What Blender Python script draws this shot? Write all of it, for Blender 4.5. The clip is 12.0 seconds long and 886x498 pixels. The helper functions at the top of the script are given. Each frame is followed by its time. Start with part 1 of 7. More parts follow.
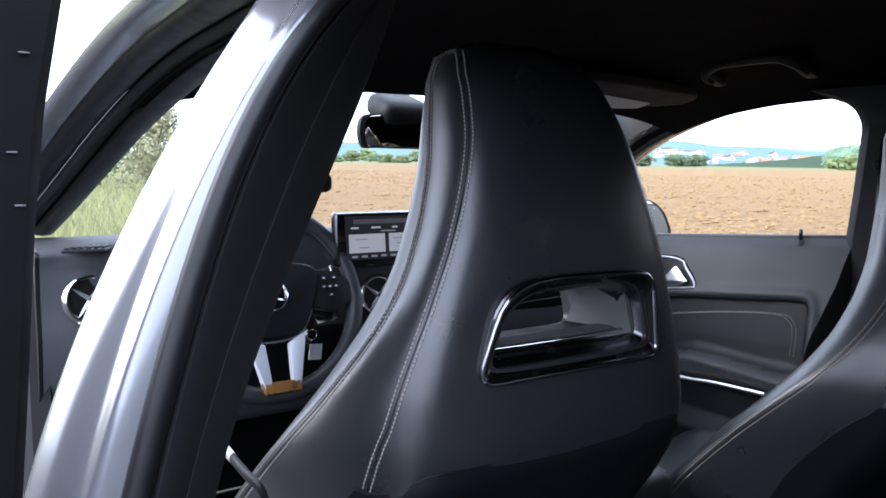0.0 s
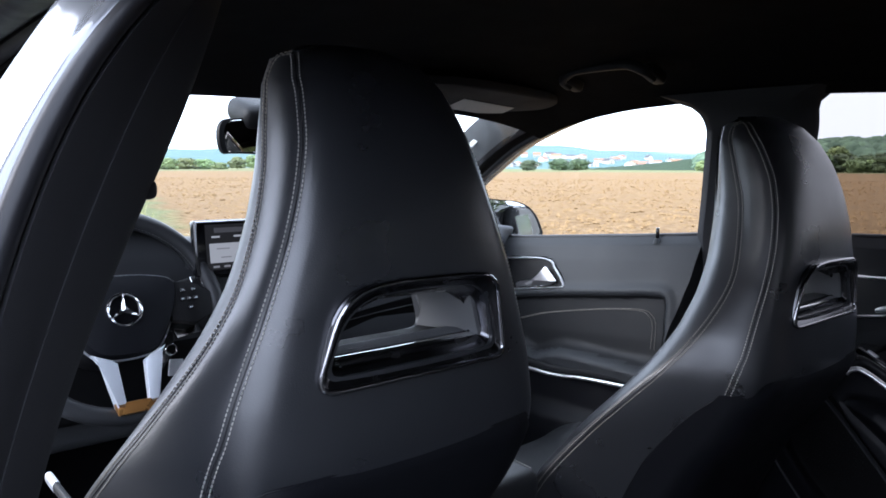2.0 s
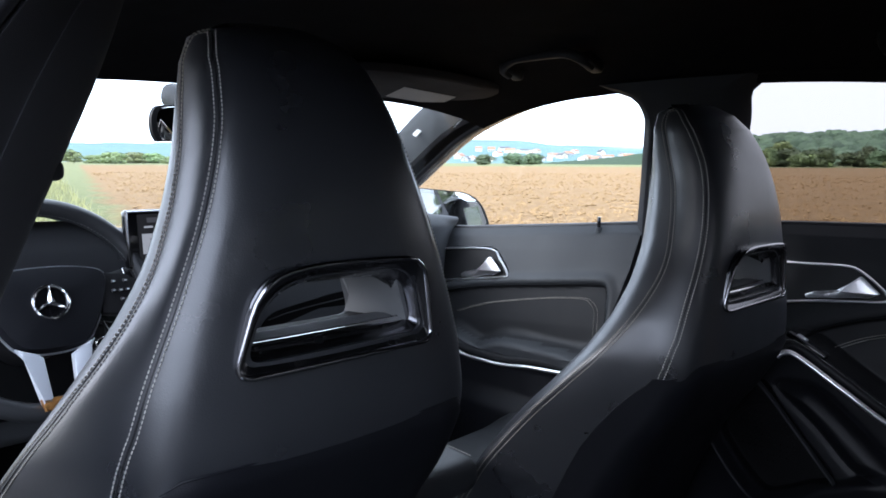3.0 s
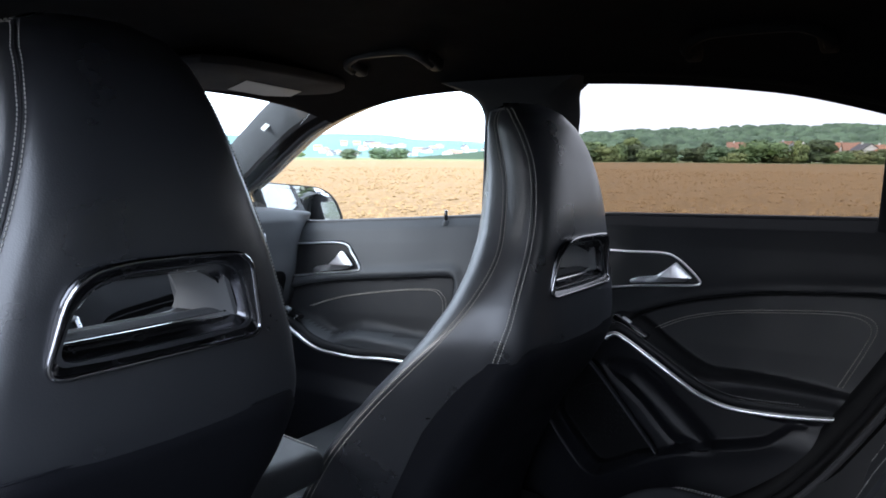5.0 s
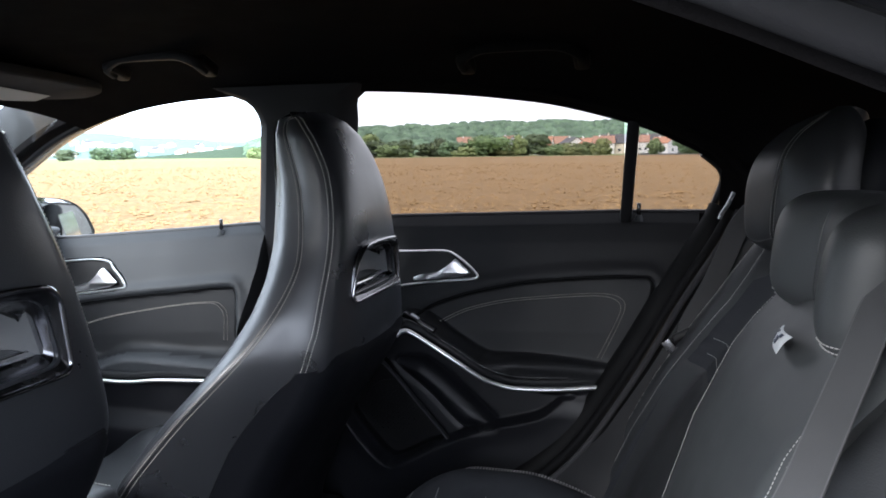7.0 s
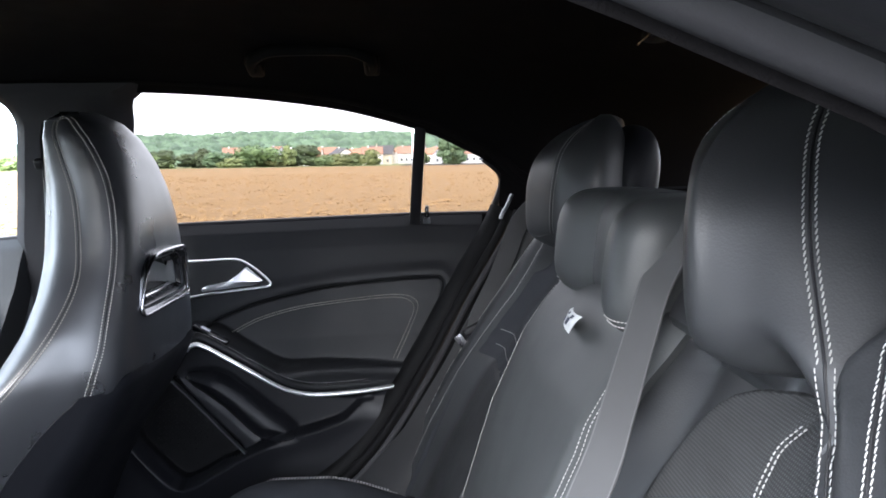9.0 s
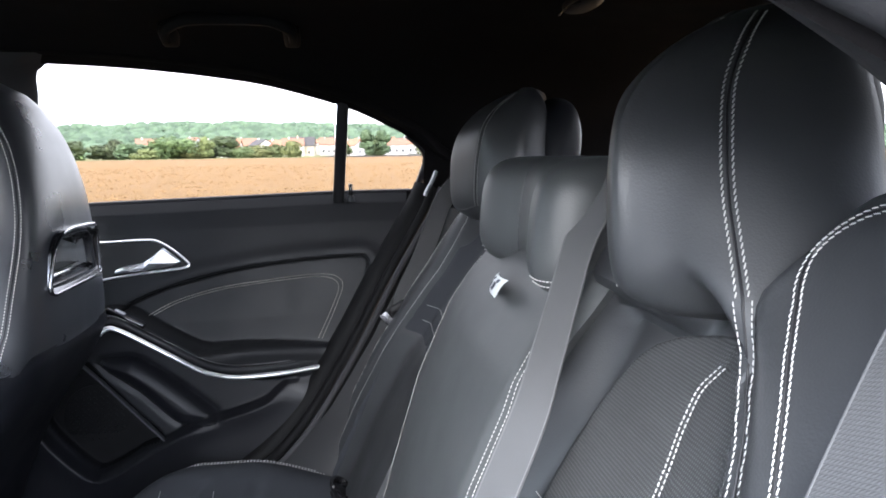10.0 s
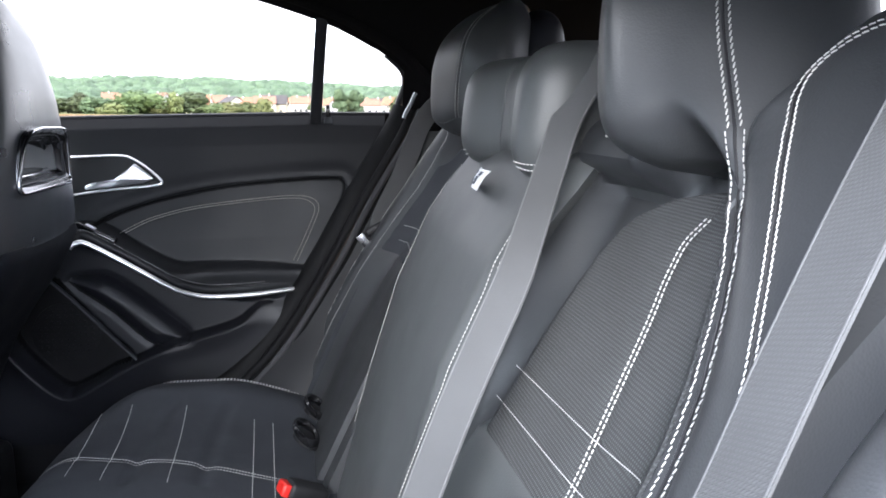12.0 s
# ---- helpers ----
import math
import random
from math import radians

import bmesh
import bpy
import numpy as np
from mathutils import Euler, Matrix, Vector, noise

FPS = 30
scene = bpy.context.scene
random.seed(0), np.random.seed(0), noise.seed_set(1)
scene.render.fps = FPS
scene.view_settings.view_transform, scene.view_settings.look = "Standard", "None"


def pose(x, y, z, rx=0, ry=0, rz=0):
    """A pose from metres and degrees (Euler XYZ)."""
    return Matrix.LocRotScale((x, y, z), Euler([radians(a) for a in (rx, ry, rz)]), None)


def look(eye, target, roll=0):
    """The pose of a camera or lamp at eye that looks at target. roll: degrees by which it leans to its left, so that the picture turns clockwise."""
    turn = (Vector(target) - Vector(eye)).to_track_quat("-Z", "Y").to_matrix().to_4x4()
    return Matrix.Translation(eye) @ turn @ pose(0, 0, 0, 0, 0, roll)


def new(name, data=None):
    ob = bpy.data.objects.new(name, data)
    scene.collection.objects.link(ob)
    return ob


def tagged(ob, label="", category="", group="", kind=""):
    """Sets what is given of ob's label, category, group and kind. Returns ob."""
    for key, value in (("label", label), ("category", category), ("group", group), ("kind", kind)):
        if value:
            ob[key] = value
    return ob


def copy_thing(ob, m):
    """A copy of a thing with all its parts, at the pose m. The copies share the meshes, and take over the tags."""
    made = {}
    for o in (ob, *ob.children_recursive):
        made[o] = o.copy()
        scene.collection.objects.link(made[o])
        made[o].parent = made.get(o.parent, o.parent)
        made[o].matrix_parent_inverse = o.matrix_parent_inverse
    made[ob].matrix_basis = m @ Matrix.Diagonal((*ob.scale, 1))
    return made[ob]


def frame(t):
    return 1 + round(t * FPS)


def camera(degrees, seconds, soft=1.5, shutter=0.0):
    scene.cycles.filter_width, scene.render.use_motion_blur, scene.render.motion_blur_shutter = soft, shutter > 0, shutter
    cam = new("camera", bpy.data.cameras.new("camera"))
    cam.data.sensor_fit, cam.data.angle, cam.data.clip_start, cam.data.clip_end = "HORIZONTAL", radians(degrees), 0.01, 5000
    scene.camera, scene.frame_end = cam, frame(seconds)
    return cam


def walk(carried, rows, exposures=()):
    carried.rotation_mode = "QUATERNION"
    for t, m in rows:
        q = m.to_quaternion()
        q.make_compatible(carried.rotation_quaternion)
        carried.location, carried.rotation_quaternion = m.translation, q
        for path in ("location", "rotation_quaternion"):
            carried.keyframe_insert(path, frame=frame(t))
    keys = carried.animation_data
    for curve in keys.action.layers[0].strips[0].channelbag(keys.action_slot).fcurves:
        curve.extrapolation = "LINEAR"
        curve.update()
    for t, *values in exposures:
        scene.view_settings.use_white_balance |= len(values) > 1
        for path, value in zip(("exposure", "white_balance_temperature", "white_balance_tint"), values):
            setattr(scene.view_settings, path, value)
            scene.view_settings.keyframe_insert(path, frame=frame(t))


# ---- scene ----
cam = camera(61.2, 12.0, soft=1.7)
ROWS = [
    (0, -0.8363, 0.0041, 1.1021, 83.31, -0.76, -32.95),
    (0.5, -0.8292, 0.0008, 1.1063, 83.56, -0.74, -34.95),
    (1, -0.8211, -0.0022, 1.1079, 83.77, -0.74, -37.28),
    (1.5, -0.8065, -0.0085, 1.1056, 83.85, -0.49, -39.33),
    (2, -0.7933, -0.0159, 1.1007, 83.81, -0.21, -41.32),
    (2.5, -0.7803, -0.0233, 1.0945, 83.62, -0.12, -43.10),
    (3, -0.7678, -0.0299, 1.0895, 83.40, -0.23, -44.74),
    (5, -0.7603, -0.0764, 1.0910, 83.03, -0.41, -54.91),
    (5.5, -0.7809, -0.0604, 1.0944, 83.03, -0.14, -59.62),
    (6, -0.7973, -0.0441, 1.1054, 83.03, 0.28, -65.10),
    (6.5, -0.8091, -0.0287, 1.1126, 82.98, 0.50, -70.10),
    (7, -0.8140, -0.0136, 1.1093, 82.74, 0.70, -74.41),
    (9, -0.8323, 0.0247, 1.0985, 83.33, 0.80, -91.76),
    (9.5, -0.8306, 0.0271, 1.0856, 82.98, 0.92, -95.28),
    (10, -0.8294, 0.0269, 1.0697, 82.62, 0.80, -97.61),
    (10.5, -0.8304, 0.0278, 1.0480, 82.02, 0.62, -99.28),
    (11, -0.8316, 0.0320, 1.0281, 81.33, 0.10, -100.12),
    (11.5, -0.8337, 0.0374, 1.0082, 80.70, -0.43, -99.80),
    (12, -0.8340, 0.0388, 0.9919, 79.83, -0.65, -99.58),
]
EXPOSURES = [(0.0, 0.08, 5900, 15), (3.0, 0.12, 5900, 12), (5.0, 0.35, 5950, 10), (6.0, 0.5, 6000, 10), (7.0, 0.68, 6150, 10), (9.0, 1.58, 6150, 10), (9.5, 1.76, 6150, 10), (10.5, 1.92, 6100, 10), (12.0, 1.96, 6150, 10)]
walk(cam, [(t, pose(x, y, z, rx, ry, rz)) for t, x, y, z, rx, ry, rz in ROWS], EXPOSURES)

# ---- sky, sun ----
world = bpy.data.worlds.new("overcast_sky")
scene.world = world
world.use_nodes = True
wn, wl = world.node_tree.nodes, world.node_tree.links
sky = wn.new("ShaderNodeTexSky")
sky.sky_type = "NISHITA"
sky.sun_disc = False
sky.sun_elevation, sky.sun_rotation = radians(24), radians(-68)
sky.dust_density, sky.air_density = 4.0, 1.0
veil = wn.new("ShaderNodeMix")
veil.data_type = "RGBA"
veil.inputs[0].default_value = 0.75
wl.new(sky.outputs[0], veil.inputs[6])
veil.inputs[7].default_value = (27.5, 29.4, 33.5, 1)
wn["Background"].inputs[1].default_value = 0.168
wl.new(veil.outputs[2], wn["Background"].inputs[0])
sun = new("sun", bpy.data.lights.new("sun", "SUN"))
sun.data.energy, sun.data.angle, sun.data.color = 2.8, radians(35), (1.0, 0.985, 0.955)
sun.matrix_world = look((-30.2, 12.2, 14.5), (0, 0, 0))

# ---- mesh helpers ----
from mathutils.bvhtree import BVHTree


def thing(name, at, label, category, group="", kind=""):
    e = new(name)
    e.empty_display_size = 0.05
    e.location = at
    return tagged(e, label, category, group, kind)


def to_object(name, bm, material, smooth=True):
    bmesh.ops.recalc_face_normals(bm, faces=bm.faces)
    me = bpy.data.meshes.new(name)
    bm.to_mesh(me)
    bm.free()
    if smooth:
        me.polygons.foreach_set("use_smooth", [True] * len(me.polygons))
        me.set_sharp_from_angle(angle=radians(38))
    me.materials.append(material)
    return new(name, me)


def part(name, bm, material, parent, label="", smooth=True):
    """One mesh under a thing or part; the bmesh is in world places."""
    root = parent
    while root.parent:
        root = root.parent
    bm.transform(Matrix.Translation(-Vector(root.location)))
    ob = to_object(name, bm, material, smooth)
    ob.parent = parent
    return tagged(ob, label)


def setting(name, bm, material, label, category, smooth=True):
    return tagged(to_object(name, bm, material, smooth), label, category, "", "structure")


def curve(pts, n=8, closed=False):
    """A smooth line through the points, n steps between each two."""
    P = [Vector(p) for p in pts]
    k = len(P)
    out = []
    for i in range(k if closed else k - 1):
        if closed:
            a, b, c, d = P[i - 1], P[i], P[(i + 1) % k], P[(i + 2) % k]
        else:
            a, b, c, d = P[max(i - 1, 0)], P[i], P[i + 1], P[min(i + 2, k - 1)]
        for j in range(n):
            s = j / n
            out.append(0.5 * (2 * b + (c - a) * s + (2 * a - 5 * b + 4 * c - d) * s * s + (3 * b - a - 3 * c + d) * s ** 3))
    if not closed:
        out.append(P[-1])
    return out


def resample(pts, step):
    P = [Vector(p) for p in pts]
    out, left = [P[0].copy()], step
    for a, b in zip(P, P[1:]):
        seg = (b - a).length
        at = 0.0
        while seg - at >= left:
            at += left
            out.append(a.lerp(b, at / seg))
            left = step
        left -= seg - at
    return out


def loft(rings, closed=True, caps=True, bm=None):
    bm = bm or bmesh.new()
    V = [[bm.verts.new(p) for p in r] for r in rings]
    m = len(V[0])
    for a, b in zip(V, V[1:]):
        for i in range(m if closed else m - 1):
            j = (i + 1) % m
            bm.faces.new((a[i], a[j], b[j], b[i]))
    if caps and closed:
        bm.faces.new(V[0])
        bm.faces.new(V[-1])
    return bm


def frames(path, up=(0, 0, 1), closed=False):
    P = [Vector(p) for p in path]
    k = len(P)
    for i in range(k):
        if closed:
            t = P[(i + 1) % k] - P[i - 1]
        else:
            t = P[min(i + 1, k - 1)] - P[max(i - 1, 0)]
        t.normalize()
        side = t.cross(Vector(up)).normalized()
        yield P[i], t, side, side.cross(t)


def sweep(path, profile, up=(0, 0, 1), closed=False, bm=None, scale=None):
    """Draws profile, a list of (across, upward), along path."""
    bm = bm or bmesh.new()
    V = []
    k = len(path)
    for i, (p, t, s, u) in enumerate(frames(path, up, closed)):
        f = scale(i / max(1, k - 1)) if scale else 1.0
        V.append([bm.verts.new(p + (s * a + u * b) * f) for a, b in profile])
    m = len(profile)
    pairs = list(zip(V, V[1:])) + ([(V[-1], V[0])] if closed else [])
    for a, b in pairs:
        for i in range(m):
            j = (i + 1) % m
            bm.faces.new((a[i], a[j], b[j], b[i]))
    if not closed:
        bm.faces.new(V[0])
        bm.faces.new(V[-1])
    return bm


def oval(ra, rb, n=10, p=2.0):
    out = []
    for i in range(n):
        w = 2 * math.pi * i / n
        c, s = math.cos(w), math.sin(w)
        out.append((ra * math.copysign(abs(c) ** (2 / p), c), rb * math.copysign(abs(s) ** (2 / p), s)))
    return out


def tube(path, r, n=8, closed=False, up=(0, 0, 1), bm=None):
    return sweep(path, oval(r, r, n), up, closed, bm)


def box(size, at=(0, 0, 0), bevel=0.0, turn=None, seg=3, bm=None):
    bm2 = bmesh.new()
    bmesh.ops.create_cube(bm2, size=1.0, matrix=Matrix.Diagonal((*size, 1)))
    if bevel:
        bmesh.ops.bevel(bm2, geom=bm2.edges[:], offset=bevel, segments=seg, profile=0.5, affect="EDGES")
    m = Matrix.Translation(at)
    if turn:
        m = m @ Euler([radians(a) for a in turn]).to_matrix().to_4x4()
    bm2.transform(m)
    return join(bm, bm2)


def join(bm, bm2):
    if bm is None:
        return bm2
    me = bpy.data.meshes.new("tmp")
    bm2.to_mesh(me)
    bm2.free()
    bm.from_mesh(me)
    bpy.data.meshes.remove(me)
    return bm


def cylinder(r, h, at, turn=(0, 0, 0), n=32, r2=None, bevel=0.0):
    bm = bmesh.new()
    bmesh.ops.create_cone(bm, cap_ends=True, segments=n, radius1=r, radius2=r if r2 is None else r2, depth=h)
    if bevel:
        rim = [e for e in bm.edges if abs(e.verts[0].co.z - e.verts[1].co.z) < 1e-6]
        bmesh.ops.bevel(bm, geom=rim, offset=bevel, segments=2, profile=0.5, affect="EDGES")
    bm.transform(Matrix.Translation(at) @ Euler([radians(a) for a in turn]).to_matrix().to_4x4())
    return bm


def sheet(fn, nu, nv, thick=0.0):
    """A grid of fn(u, v), u and v from 0 to 1; thick: the depth along the normal."""
    bm = bmesh.new()
    V = [[bm.verts.new(fn(i / nu, j / nv)) for j in range(nv + 1)] for i in range(nu + 1)]
    for i in range(nu):
        for j in range(nv):
            bm.faces.new((V[i][j], V[i + 1][j], V[i + 1][j + 1], V[i][j + 1]))
    if thick:
        bm.normal_update()
        bmesh.ops.solidify(bm, geom=bm.faces[:], thickness=thick)
    return bm


def plate(pts, thick, way, bevel=0.0, seg=2):
    """A flat piece with the outline pts, thick along way."""
    bm = bmesh.new()
    w = Vector(way).normalized() * thick
    a = [bm.verts.new(Vector(p)) for p in pts]
    b = [bm.verts.new(Vector(p) + w) for p in pts]
    n = len(pts)
    bm.faces.new(a)
    bm.faces.new(list(reversed(b)))
    for i in range(n):
        bm.faces.new((a[i], a[(i + 1) % n], b[(i + 1) % n], b[i]))
    if bevel:
        rim = [e for e in bm.edges if all(v in b for v in e.verts)]
        bmesh.ops.bevel(bm, geom=rim, offset=bevel, segments=seg, profile=0.5, affect="EDGES")
    return bm


def seam(path, out, length=0.0042, gap=0.0022, r=0.0007, lift=0.0006, slant=0.0):
    """Single thread stitches along path, lying on the side of the direction out (a vector or a function of the place)."""
    bm = bmesh.new()
    P = resample(path, length + gap)
    for a, b in zip(P, P[1:]):
        t = (b - a).normalized()
        o = Vector(out(a) if callable(out) else out).normalized()
        s = t.cross(o).normalized()
        o = s.cross(t).normalized()
        c = a.lerp(b, 0.5) + o * lift
        q = []
        for k, wd in ((-0.5, 0.6), (0, 1.0), (0.5, 0.6)):
            m = c + t * (k * length) + s * (k * slant)
            q.append([bm.verts.new(m + s * (r * wd)), bm.verts.new(m + o * (r * wd * 1.1)), bm.verts.new(m - s * (r * wd)), bm.verts.new(m - o * r)])
        for u, v in zip(q, q[1:]):
            for i in range(4):
                bm.faces.new((u[i], u[(i + 1) % 4], v[(i + 1) % 4], v[i]))
        bm.faces.new(q[0])
        bm.faces.new(q[-1])
    return bm


class Skin:
    """A look-up of the nearest place on a mesh that is still being built; inside: a place the normals point away from."""

    def __init__(self, bm, inside):
        bm.normal_update()
        self.tree, self.inside = BVHTree.FromBMesh(bm), inside

    def at(self, p):
        q, n, _, _ = self.tree.find_nearest(p)
        c = self.inside(q) if callable(self.inside) else Vector(self.inside)
        return q, (n if n.dot(q - c) > 0 else -n)


def snap(skin, pts, lift=0.0004):
    """The points laid on the surface."""
    out = []
    for p in pts:
        q, n = skin.at(p)
        out.append(q + n * lift)
    return out


def outward(skin):
    return lambda p: skin.at(p)[1]


def twin_seam(skin, line, gap, length, space, r, lift=0.0006, slant=0.0):
    """Two rows of stitches left and right of a line on a surface."""
    rows = []
    for side in (-1, 1):
        row = []
        for i, p in enumerate(line):
            q, n = skin.at(p)
            t = (line[min(i + 1, len(line) - 1)] - line[max(i - 1, 0)]).normalized()
            row.append(q + t.cross(n).normalized() * (side * gap))
        row = snap(skin, row, 0.0)
        rows.append(seam(row, outward(skin), length, space, r, lift, slant))
    return rows


def shift(path, d):
    return [Vector(p) + Vector(d) for p in path]


def table(rows, z):
    """Smooth look-up in rows of (key, value, value ...)."""
    k = [r[0] for r in rows]
    return [float(np.interp(z, k, [r[i] for r in rows])) for i in range(1, len(rows[0]))]


def smooth_table(rows, steps=6):
    pts = curve([Vector((r[0], *r[1:3])) for r in rows], steps)
    return [tuple(p) for p in pts]


def poly_distance(Y, Z, poly):
    """Signed distance to a polygon, inside negative, for arrays Y and Z."""
    d = np.full(Y.shape, 1e9)
    inside = np.zeros(Y.shape, bool)
    n = len(poly)
    for i in range(n):
        (ax, ay), (bx, by) = poly[i], poly[(i + 1) % n]
        ex, ey = bx - ax, by - ay
        t = np.clip(((Y - ax) * ex + (Z - ay) * ey) / (ex * ex + ey * ey), 0, 1)
        d = np.minimum(d, np.hypot(Y - ax - t * ex, Z - ay - t * ey))
        cross = (ay > Z) != (by > Z)
        with np.errstate(divide="ignore", invalid="ignore"):
            inside ^= cross & (Y < ex * (Z - ay) / (ey if ey else 1e-9) + ax)
    return np.where(inside, -d, d)


def ease(x):
    x = np.clip(x, 0, 1)
    return x * x * (3 - 2 * x)


def fillet(corners, radii, n=6):
    """A closed outline through corners, each rounded by its radius."""
    out = []
    k = len(corners)
    for i in range(k):
        p, a, b = Vector(corners[i]), Vector(corners[i - 1]), Vector(corners[(i + 1) % k])
        r = radii[i] if isinstance(radii, (list, tuple)) else radii
        s, e = p + (a - p).normalized() * r, p + (b - p).normalized() * r
        for j in range(n + 1):
            t = j / n
            q = s * (1 - t) ** 2 + p * (2 * t * (1 - t)) + e * t * t
            out.append(tuple(q))
    return out


def rounded(poly, n=6):
    return [(p.x, p.y) for p in curve([(a, b, 0) for a, b in poly], n, True)]


# ---- materials ----
def material(name, color, rough=0.5, metal=0.0, vary=0.15, scale=12.0, bump=0.0, bump_scale=400.0, kind="noise", spec=0.5, coat=0.0, rough_vary=0.08, tint=None):
    m = bpy.data.materials.new(name)
    m.use_nodes = True
    n, l = m.node_tree.nodes, m.node_tree.links
    b = n["Principled BSDF"]
    b.inputs["Metallic"].default_value = metal
    b.inputs["Specular IOR Level"].default_value = spec
    b.inputs["Coat Weight"].default_value = coat
    b.inputs["Coat Roughness"].default_value = 0.05
    co = n.new("ShaderNodeTexCoord")
    big = n.new("ShaderNodeTexNoise")
    big.inputs["Scale"].default_value, big.inputs["Detail"].default_value = scale, 6.0
    l.new(co.outputs["Object"], big.inputs["Vector"])
    mix = n.new("ShaderNodeMix")
    mix.data_type = "RGBA"
    c2 = tint or color
    mix.inputs[6].default_value = (*[c * (1 - vary) for c in color], 1)
    mix.inputs[7].default_value = (*[c * (1 + vary) for c in c2], 1)
    l.new(big.outputs["Fac"], mix.inputs[0])
    l.new(mix.outputs[2], b.inputs["Base Color"])
    mr = n.new("ShaderNodeMapRange")
    mr.inputs[1].default_value, mr.inputs[2].default_value = 0.3, 0.7
    mr.inputs[3].default_value, mr.inputs[4].default_value = max(0.02, rough - rough_vary), rough + rough_vary
    l.new(big.outputs["Fac"], mr.inputs[0])
    l.new(mr.outputs[0], b.inputs["Roughness"])
    if bump:
        if kind == "cells":
            t = n.new("ShaderNodeTexVoronoi")
            t.inputs["Scale"].default_value = bump_scale
            out = t.outputs["Distance"]
        else:
            t = n.new("ShaderNodeTexNoise")
            t.inputs["Scale"].default_value, t.inputs["Detail"].default_value = bump_scale, 3.0
            out = t.outputs["Fac"]
        l.new(co.outputs["Object"], t.inputs["Vector"])
        bp = n.new("ShaderNodeBump")
        bp.inputs["Strength"].default_value, bp.inputs["Distance"].default_value = bump, 0.001
        l.new(out, bp.inputs["Height"])
        l.new(bp.outputs[0], b.inputs["Normal"])
    return m


def woven(name, color, pitch, rough=0.85, bump=0.6, axes=("X", "Z"), depth=0.55):
    """Cloth with a knit of small bumps, pitch metres apart."""
    m = material(name, color, rough, vary=0.12, scale=25, spec=0.12)
    n, l = m.node_tree.nodes, m.node_tree.links
    co = n.new("ShaderNodeTexCoord")
    k = math.pi / pitch
    waves = []
    for ax in axes:
        w = n.new("ShaderNodeTexWave")
        w.wave_type, w.bands_direction = "BANDS", ax
        w.inputs["Scale"].default_value = k / 10.0
        w.inputs["Distortion"].default_value, w.inputs["Detail"].default_value = 0.6, 1.0
        l.new(co.outputs["Object"], w.inputs["Vector"])
        waves.append(w)
    mul = n.new("ShaderNodeMath")
    mul.operation = "MULTIPLY"
    l.new(waves[0].outputs["Fac"], mul.inputs[0])
    l.new(waves[1].outputs["Fac"], mul.inputs[1])
    bp = n.new("ShaderNodeBump")
    bp.inputs["Strength"].default_value, bp.inputs["Distance"].default_value = bump, 0.0015
    l.new(mul.outputs[0], bp.inputs["Height"])
    b = n["Principled BSDF"]
    l.new(bp.outputs[0], b.inputs["Normal"])
    mix = b.inputs["Base Color"].links[0].from_node
    dark = n.new("ShaderNodeMix")
    dark.data_type = "RGBA"
    dark.blend_type = "MULTIPLY"
    dark.inputs[0].default_value = depth
    l.new(mix.outputs[2], dark.inputs[6])
    l.new(mul.outputs[0], dark.inputs[7])
    l.new(dark.outputs[2], b.inputs["Base Color"])
    return m


def pane_material(name, color, gloss=1.0):
    m = bpy.data.materials.new(name)
    m.use_nodes = True
    n, l = m.node_tree.nodes, m.node_tree.links
    n.remove(n["Principled BSDF"])
    t, g, f, x = (n.new("ShaderNode" + k) for k in ("BsdfTransparent", "BsdfGlossy", "LayerWeight", "MixShader"))
    t.inputs[0].default_value = (*color, 1)
    g.inputs["Roughness"].default_value = 0.02
    f.inputs["Blend"].default_value = 0.5
    pw, mm = n.new("ShaderNodeMath"), n.new("ShaderNodeMath")
    pw.operation, mm.operation = "POWER", "MULTIPLY_ADD"
    pw.inputs[1].default_value = 5.0
    mm.inputs[1].default_value, mm.inputs[2].default_value = 0.5 * gloss, 0.022 * gloss
    l.new(f.outputs["Facing"], pw.inputs[0])
    l.new(pw.outputs[0], mm.inputs[0])
    l.new(mm.outputs[0], x.inputs[0])
    l.new(t.outputs[0], x.inputs[1])
    l.new(g.outputs[0], x.inputs[2])
    l.new(x.outputs[0], n["Material Output"].inputs[0])
    return m


def glow(name, color, strength):
    m = bpy.data.materials.new(name)
    m.use_nodes = True
    b = m.node_tree.nodes["Principled BSDF"]
    b.inputs["Base Color"].default_value = (*[c * 0.2 for c in color], 1)
    b.inputs["Emission Color"].default_value = (*color, 1)
    b.inputs["Emission Strength"].default_value = strength
    b.inputs["Roughness"].default_value = 0.15
    return m


LEATHER = material("black_leather", (0.026, 0.0275, 0.030), 0.45, vary=0.14, scale=9, bump=0.09, bump_scale=640, kind="cells", spec=0.5)
LEATHER_SEAT = material("smooth_black_leather", (0.022, 0.0232, 0.0268), 0.31, vary=0.14, scale=9, bump=0.08, bump_scale=640, kind="cells", spec=1.0)
LEATHER_MATT = material("matt_black_leather", (0.046, 0.0495, 0.0515), 0.50, vary=0.12, scale=7, bump=0.10, bump_scale=600, kind="cells", spec=0.4)
SHELL = material("seat_back_vinyl", (0.0062, 0.0067, 0.0092), 0.55, vary=0.12, scale=8, bump=0.12, bump_scale=700, kind="cells", spec=0.2)
LINER = material("black_plastic", (0.008, 0.008, 0.009), 0.5, vary=0.2, scale=15, bump=0.15, bump_scale=900, spec=0.3)
GREY_LINER = material("grey_plastic_liner", (0.11, 0.113, 0.117), 0.6, vary=0.12, scale=20, bump=0.2, bump_scale=900)
